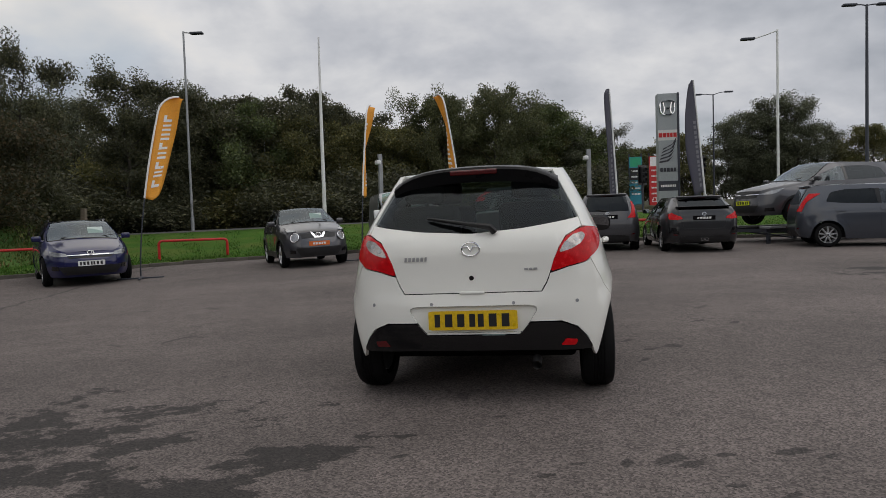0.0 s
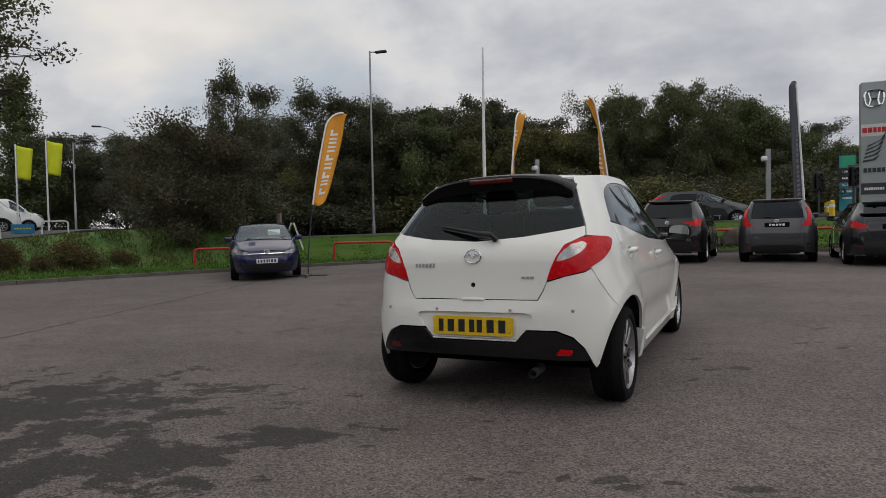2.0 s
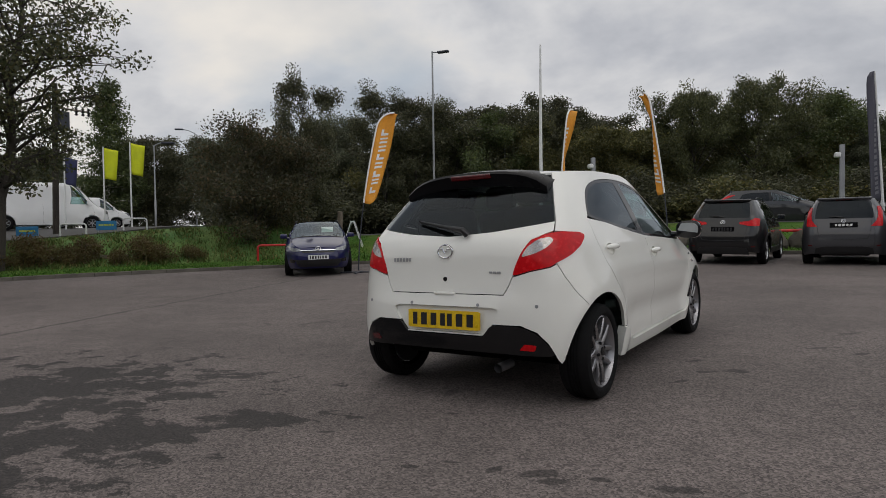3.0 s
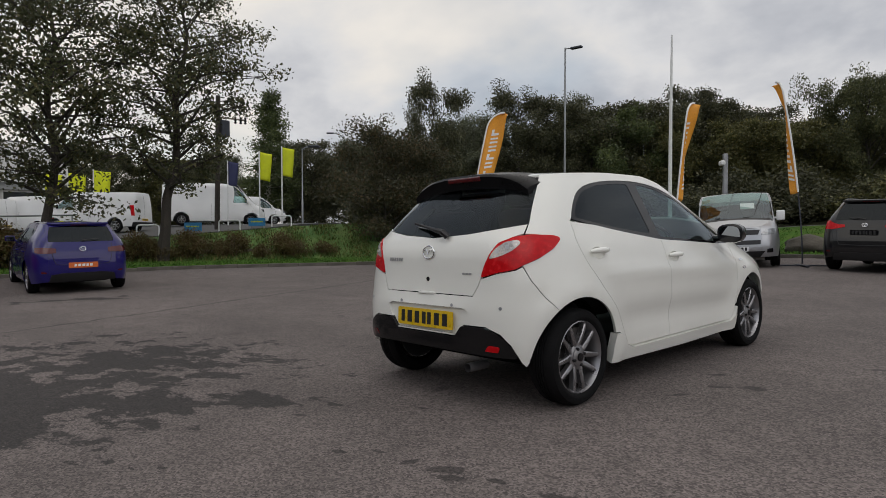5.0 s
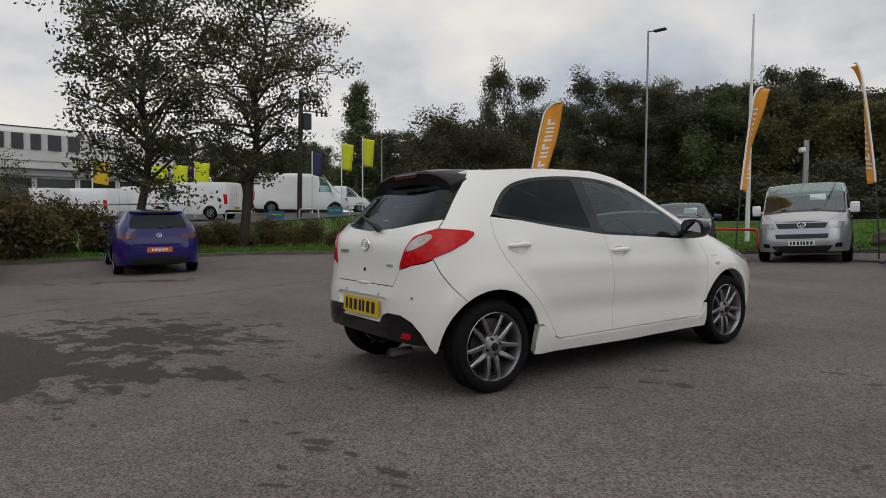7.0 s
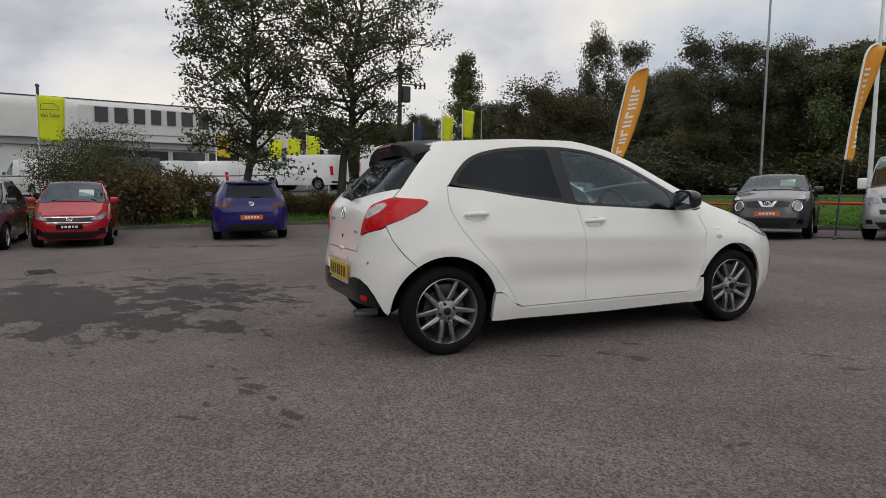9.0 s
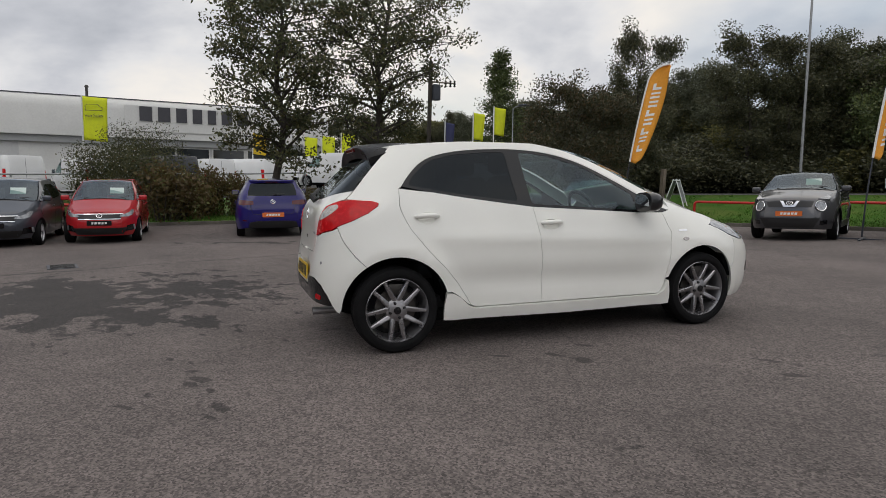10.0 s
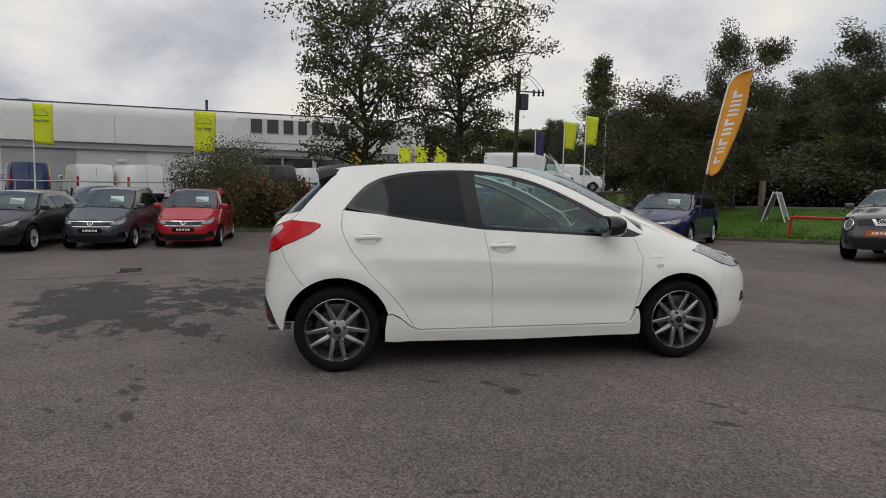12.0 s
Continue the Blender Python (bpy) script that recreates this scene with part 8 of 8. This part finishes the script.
def lamp_post(x, y, h, material, arms, label, z=None, r=0.09):
    """A tapered street lamp; arms: (dx, dy, rise) for each lantern."""
    ob = thing("street_lamp", label, "street lamp", Matrix.Translation((x, y, (G(x, y) if z is None else z))))
    part("column", tube(bmesh.new(), [(0, 0, -0.2), (0, 0, 1.3), (0, 0, 1.32), (0, 0, h)], [r, r, r * 0.72, r * 0.5], 10), material, ob, smooth=True)
    for dx, dy, rise in arms:
        arm = part("arm", tube(bmesh.new(), [(0, 0, h - 0.05), (dx * 0.5, dy * 0.5, h + rise * 0.6), (dx, dy, h + rise)], 0.028, 6), material, ob)
        l = math.hypot(dx, dy)
        bm = bmesh.new()
        rot = Matrix.Rotation(math.atan2(dy, dx), 3, "Z")
        box(bm, (dx * (1 + 0.28 / l), dy * (1 + 0.28 / l), h + rise + 0.0), (0.62, 0.24, 0.11), 0.04, rot, 3)
        part("lantern", bm, DARKSTEEL, arm, smooth=True)
    return ob


lamp_post(-12.58, 29.6, 10.1, GALV, [(0.35, 0.0, -0.1)], "tall grey street lamp behind the verge", z=0.4)
lamp_post(-10.9, 36.0, 6.6, GALV, [(-0.5, 0, 0.0)], "thin grey street lamp against the wood", z=0.6, r=0.06)
lamp_post(15.0, 29.1, 8.9, WHITESTEEL, [(-1.0, 0.1, -0.35)], "pale street lamp with one arm by the road", z=0.5)
lamp_post(20.0, 48.4, 9.6, DARKSTEEL, [(-0.9, 0, 0.0), (0.9, 0, 0.15)], "dark double-armed street lamp by the road", z=0.6)
lamp_post(28.6, 63.0, 10.4, DARKSTEEL, [(0.8, 0, 0.1)], "dark street lamp by the road", z=0.35)
lamp_post(40.4, 68.1, 10.0, DARKSTEEL, [(-0.6, 0, 0.05)], "dark street lamp far down the road", z=0.3)
lamp_post(19.1, 29.2, 9.9, DARKSTEEL, [(-0.5, 0, 0.0), (0.5, 0, 0.0)], "tall dark floodlight mast by the road", z=0.5, r=0.11)
lamp_post(-23.9, 21.7, 4.0, GALV, [(0.3, 0.2, 0.1)], "grey lamp in the van yard", z=1.5, r=0.05)
lamp_post(-36.1, 35.7, 7.5, GALV, [(-0.7, -0.5, 0.25)], "grey street lamp beyond the van yard", z=1.5, r=0.06)
fp = thing("flagpole", "bare white flagpole on the verge", "flagpole", at(-4.55, 21.9, VERGE_H))
part("pole", tube(bmesh.new(), [(0, 0, -0.1), (0, 0, 3.6), (0.02, 0, 7.35)], [0.075, 0.06, 0.03], 10), WHITESTEEL, fp, smooth=True)
# wooden pole with a transformer box, crossarm and insulators in the yard
wpole = thing("utility_pole", "weathered wooden pole with a floodlight in the yard", "pole", Matrix.Translation((-22.6, 15.9, 0.95)))
part("pole", tube(bmesh.new(), [(0, 0, -0.2), (0.05, 0.1, 6.2)], [0.12, 0.10], 9), BARK, wpole, smooth=True)
side = Vector((0.45, 0.89, 0))
part("transformer_box", boxbm((0.12, 0.34, 4.75), (0.34, 0.38, 0.75), 0.04), DARKSTEEL, wpole)
part("crossarm", tube(bmesh.new(), [(0.05, 0.1, 5.25), tuple(side * 1.15 + Vector((0.05, 0.1, 5.18)))], 0.04, 6), WOOD, wpole)
for k in (0.72, 0.95, 1.15):
    c_ = side * k + Vector((0.05, 0.1, 5.2))
    part("insulator", lathe(bmesh.new(), [(0.02, -0.2), (0.07, -0.16), (0.03, -0.1), (0.075, -0.04), (0.03, 0.02), (0.06, 0.08), (0.001, 0.13)], 10, "z", c_), PIANO, wpole, smooth=True)
for k, sag in ((0.95, 0.35), (1.15, 0.5)):
    c_ = side * k + Vector((0.05, 0.1, 5.3))
    e_ = Vector((0.05, 0.12, 5.95))
    part("cable", tube(bmesh.new(), [e_.lerp(c_, t) + Vector((0, 0, sag * math.sin(math.pi * t) * 0.6)) for t in np.linspace(0, 1, 9)], 0.012, 5), DARKSTEEL, wpole)
# CCTV post
cc = thing("camera_post", "grey post with a small security camera", "post", at(4.36, 19.95, VERGE_H))
part("post", boxbm((0, 0, 1.35), (0.12, 0.12, 2.9), 0.01), GALV, cc)
part("camera_housing", boxbm((-0.12, -0.1, 2.52), (0.15, 0.24, 0.14), 0.04), WHITESTEEL, cc)

copy_thing(cc, at(-2.3, 20.0, VERGE_H + 0.15, 30))
# sign tower
tower = thing("sign_tower", "tall grey illuminated dealer sign tower", "sign", at(7.55, 22.1, VERGE_H, -6))
TOWERGREY = vary(principled("tower_grey", (0.33, 0.36, 0.37), 0.45), 1.5, 0.06)
part("slab", boxbm((0, 0, 2.35), (0.66, 0.34, 4.95), 0.02), TOWERGREY, tower)
part("edge", boxbm((0.365, 0.0, 2.35), (0.07, 0.38, 4.97), 0.01), DARKSTEEL, tower)
part("name_band", boxbm((0, -0.172, 3.38), (0.65, 0.012, 0.36)), CLAD, tower)
bars(tower, Matrix.Translation((0, -0.178, 3.38)) @ Matrix.Rotation(radians(90), 4, "X"), 0.60, 0.15, 5, REDSTEEL, "name_bar", 2, 0.25, 0, 0.01)
part("foot_band", boxbm((0, -0.172, 1.62), (0.66, 0.012, 0.34)), DARKSTEEL, tower)
bars(tower, Matrix.Translation((0, -0.178, 1.62)) @ Matrix.Rotation(radians(90), 4, "X"), 0.50, 0.08, 9, WHITEINK, "foot_bar", 3, 0.3, 0, 0.006)
bm = bmesh.new()
tube(bm, [Vector((0.24 * math.copysign(abs(math.cos(a)) ** 0.6, math.cos(a)) * (1.0 + 0.12 * math.sin(a)), -0.20, 4.32 + 0.24 * math.copysign(abs(math.sin(a)) ** 0.6, math.sin(a)))) for a in np.linspace(0, 2 * math.pi, 29)], 0.03, 6, cap=False)
tube(bm, [(-0.14, -0.20, 4.5), (-0.09, -0.20, 4.28), (-0.13, -0.20, 4.12)], 0.032, 6)
tube(bm, [(0.14, -0.20, 4.5), (0.09, -0.20, 4.28), (0.13, -0.20, 4.12)], 0.032, 6)
tube(bm, [(-0.09, -0.20, 4.30), (0.09, -0.20, 4.30)], 0.03, 6)
part("emblem", bm, CHROME, tower, smooth=True)
bm = bmesh.new()
for k in range(5):
    z = 2.42 + 0.11 * k
    plate_shape(bm, [(-0.30 + 0.03 * k, z), (0.02 + 0.06 * k, z + 0.05 + 0.05 * k), (0.16 + 0.035 * k, z + 0.22 + 0.06 * k), (-0.05 + 0.05 * k, z + 0.09 + 0.03 * k), (-0.28 + 0.03 * k, z + 0.06)], 0.012, Matrix.Translation((0, -0.172, 0)) @ Matrix.Rotation(radians(90), 4, "X"))
part("wing_shape", bm, SIGNGREY, tower)
bars(tower, Matrix.Translation((0, -0.174, 2.18)) @ Matrix.Rotation(radians(90), 4, "X"), 0.54, 0.13, 5, SIGNGREY, "lower_bar", 4, 0.25, 0, 0.01)

# poster stands behind the cars
TEAL = vary(principled("teal_print", (0.02, 0.22, 0.30), 0.5), 3, 0.1)
GREENP = vary(principled("green_print", (0.02, 0.32, 0.16), 0.5), 3, 0.1)
for x, y, mat, top, seed in ((10.6, 36.6, TEAL, GREENP, 3), (11.75, 36.6, REDSTEEL, WHITEINK, 4)):
    ps = thing("poster_stand", "tall printed poster stand on two posts", "sign", at(x, y, 0.45, 0, 1.4) @ Matrix.Diagonal((0.74, 1, 0.92, 1)))
    for k in (-0.34, 0.34):
        part("post", boxbm((k, 0, 1.5), (0.06, 0.06, 3.0)), DARKSTEEL, ps)
    part("poster", boxbm((0, -0.04, 1.75), (0.72, 0.03, 2.2), 0.005), mat, ps)
    part("header", boxbm((0, -0.058, 2.62), (0.6, 0.012, 0.42)), top, ps)
    if mat is TEAL:
        part("black_panel", boxbm((0, -0.058, 2.08), (0.72, 0.01, 0.56)), INK, ps)
    for k in range(5):
        bars(ps, Matrix.Translation((0, -0.066, 2.22 - 0.26 * k)) @ Matrix.Rotation(radians(90), 4, "X"), 0.48, 0.07, 6, WHITEINK, "letter_bar", seed + k, 0.3, 0, 0.004)
    if mat is REDSTEEL:
        cu = bpy.data.curves.new("words", "FONT")
        cu.body, cu.size, cu.align_x, cu.extrude = "£29", 0.30, "CENTER", 0.004
        t = new("words", cu)
        me = bpy.data.meshes.new_from_object(t)
        bpy.data.objects.remove(t)
        me.materials.append(WHITEINK)
        link("words", me, ps).matrix_basis = Matrix.Translation((0, -0.064, 0.80)) @ Matrix.Rotation(radians(90), 4, "X")

# display ramp under the raised car
ramp = thing("display_ramp", "galvanised steel display ramp on legs", "ramp", at(rx, ry, 0, rturn))
gz = RAMP_Z
for s in (-0.75, 0.75):
    part("track", boxbm((1.3, s, gz), (4.4, 0.42, 0.06), 0.01), GALV, ramp)
    part("beam", boxbm((1.3, s, gz - 0.09), (4.4, 0.07, 0.12), 0.008), DARKSTEEL, ramp)
    for x in (-0.8, 1.3, 3.4):
        part("leg", boxbm((x, s, gz / 2 - 0.1), (0.08, 0.08, gz + 0.1), 0.006), DARKSTEEL, ramp)
    part("brace", tube(bmesh.new(), [(1.4, s, 0.05), (3.3, s, gz - 0.08)], 0.025, 6), DARKSTEEL, ramp)
for x in (-0.8, 1.3, 3.4):
    part("cross_beam", boxbm((x, 0, gz - 0.09), (0.07, 1.5, 0.09), 0.006), DARKSTEEL, ramp)

# boulders, board, post, fence, parked cars beyond
def boulder(x, y, s, seed):
    bm = bmesh.new()
    bmesh.ops.create_icosphere(bm, subdivisions=3, radius=1.0)
    for v in bm.verts:
        k = 1 + 0.28 * noise.noise(v.co * 1.3 + Vector((seed, 0, 0))) + 0.10 * noise.noise(v.co * 4 + Vector((seed, 2, 0)))
        v.co = Vector((v.co.x * k * s[0], v.co.y * k * s[1], v.co.z * k * s[2]))
    ob = part("boulder", bm, STONE, smooth=True)
    ob.matrix_basis = at(x, y, VERGE_H + s[2] * 0.55)
    return tagged(ob, "rough brown boulder on the grass behind the kerb", "rock")


boulder(-0.2, 20.4, (0.65, 0.42, 0.30), 1)
boulder(1.0, 20.5, (0.42, 0.4, 0.38), 2)
boulder(2.5, 20.4, (0.62, 0.42, 0.36), 3)
boulder(3.6, 20.5, (0.45, 0.4, 0.38), 5)
ab = thing("a_board", "white folding pavement board on the grass", "sign", at(-12.4, 21.6, VERGE_H + 0.28, 118))
for s in (-1, 1):
    leaf = part("leaf", box(box(boxbm((-0.28, 0.22 * s, 0.55), (0.05, 0.03, 1.15), 0, Matrix.Rotation(radians(18 * s), 3, "X")), (0.28, 0.22 * s, 0.55), (0.05, 0.03, 1.15), 0, Matrix.Rotation(radians(18 * s), 3, "X")), (0, 0.06 * s, 1.05), (0.6, 0.03, 0.05)), WHITESTEEL, ab)
    part("panel", boxbm((0, 0.20 * s, 0.60), (0.5, 0.015, 0.85), 0, Matrix.Rotation(radians(18 * s), 3, "X")), GALV, leaf)
wp = thing("wooden_post", "weathered wooden post on the grass", "post", at(-12.9, 21.4, VERGE_H + 0.28))
part("post", boxbm((0, 0, 0.7), (0.16, 0.16, 1.6), 0.015, Matrix.Rotation(radians(2), 3, "Y")), WOOD, wp)
fence = thing("rail_fence", "low timber rail fence along the road", "fence")
fp_ = [(-26, 27), (-23.4, 29.2), (-20.8, 31.2), (-18.2, 33), (-15.6, 34.6), (-13, 36)]
for (x, y), (x2, y2) in zip(fp_, fp_[1:]):
    for dz in (0.35, 0.75):
        part("rail", tube(bmesh.new(), [(x, y, G(x, y) + 0.95 + dz), (x2, y2, G(x2, y2) + 0.95 + dz)], 0.05, 5), WOOD, fence)
for x, y in fp_:
    part("post", boxbm((x, y, G(x, y) + 1.3), (0.12, 0.12, 1.2)), WOOD, fence)
motor_car("estate_car", "grey estate car on the road beyond the grass", DGREY, Matrix.Translation((1.9, 29.6, 1.12)) @ Matrix.Rotation(radians(3), 4, "Z"), rear_bits=mini_tail, **dict(MINI, wb=2.65, rear=0.95))
motor_car("sport_utility_car", "silver sport utility car parked beyond the verge", SILVER, Matrix.Translation((-27.2, 31.2, 0.62)) @ Matrix.Rotation(radians(-50), 4, "Z"), front_bits=bigx_front, **BIGX)
# traffic lights and bollards across the road
def traffic_light(x, y, h, turn):
    ob = thing("traffic_light", "black traffic light on a dark post across the road", "traffic light", at(x, y, 0.3, turn))
    part("post", tube(bmesh.new(), [(0, 0, -0.2), (0, 0, h)], 0.057, 8), DARKSTEEL, ob)
    hd = part("signal_head", boxbm((0, -0.12, h - 0.42), (0.30, 0.18, 0.86), 0.04), PLASTIC, ob)
    part("backing_board", boxbm((0, -0.02, h - 0.42), (0.52, 0.02, 1.05), 0.01), PIANO, ob)
    for k in range(3):
        c_ = (0, -0.21, h - 0.15 - 0.27 * k)
        part("visor", lathe(bmesh.new(), [(0.105, 0.0), (0.108, -0.13), (0.100, -0.13), (0.098, 0.0)], 14, "y", c_), PLASTIC, hd)
    return ob


for x, y, h, t in ((9.2, 36, 2.95, 5), (9.93, 33, 2.95, 15), (11.76, 30, 3.1, 15)):
    traffic_light(x, y, h, t)
for x, y in ((9.4, 34.4), (9.65, 36.4)):
    bo = thing("bollard", "yellow plastic bollard by the road", "bollard", at(x, y, 0.95))
    part("body", lathe(bmesh.new(), [(0.13, -0.1), (0.13, 0.75), (0.11, 0.84), (0.001, 0.88)], 14, "z"), YELLOW, bo, smooth=True)
    part("band", lathe(bmesh.new(), [(0.133, 0.52), (0.133, 0.66)], 14, "z"), WHITEINK, bo, smooth=True)
# drain in the asphalt
dr = thing("drain_cover", "dark iron drain grating in the asphalt", "drain", at(-6.15, 1.6, 0.004, 6))
part("frame", boxbm((0, 0, 0.0), (0.55, 0.40, 0.016), 0.003), DARKSTEEL, dr)
for k in range(7):
    part("bar", boxbm((-0.21 + 0.07 * k, 0, 0.010), (0.03, 0.32, 0.012)), STEEL, dr)
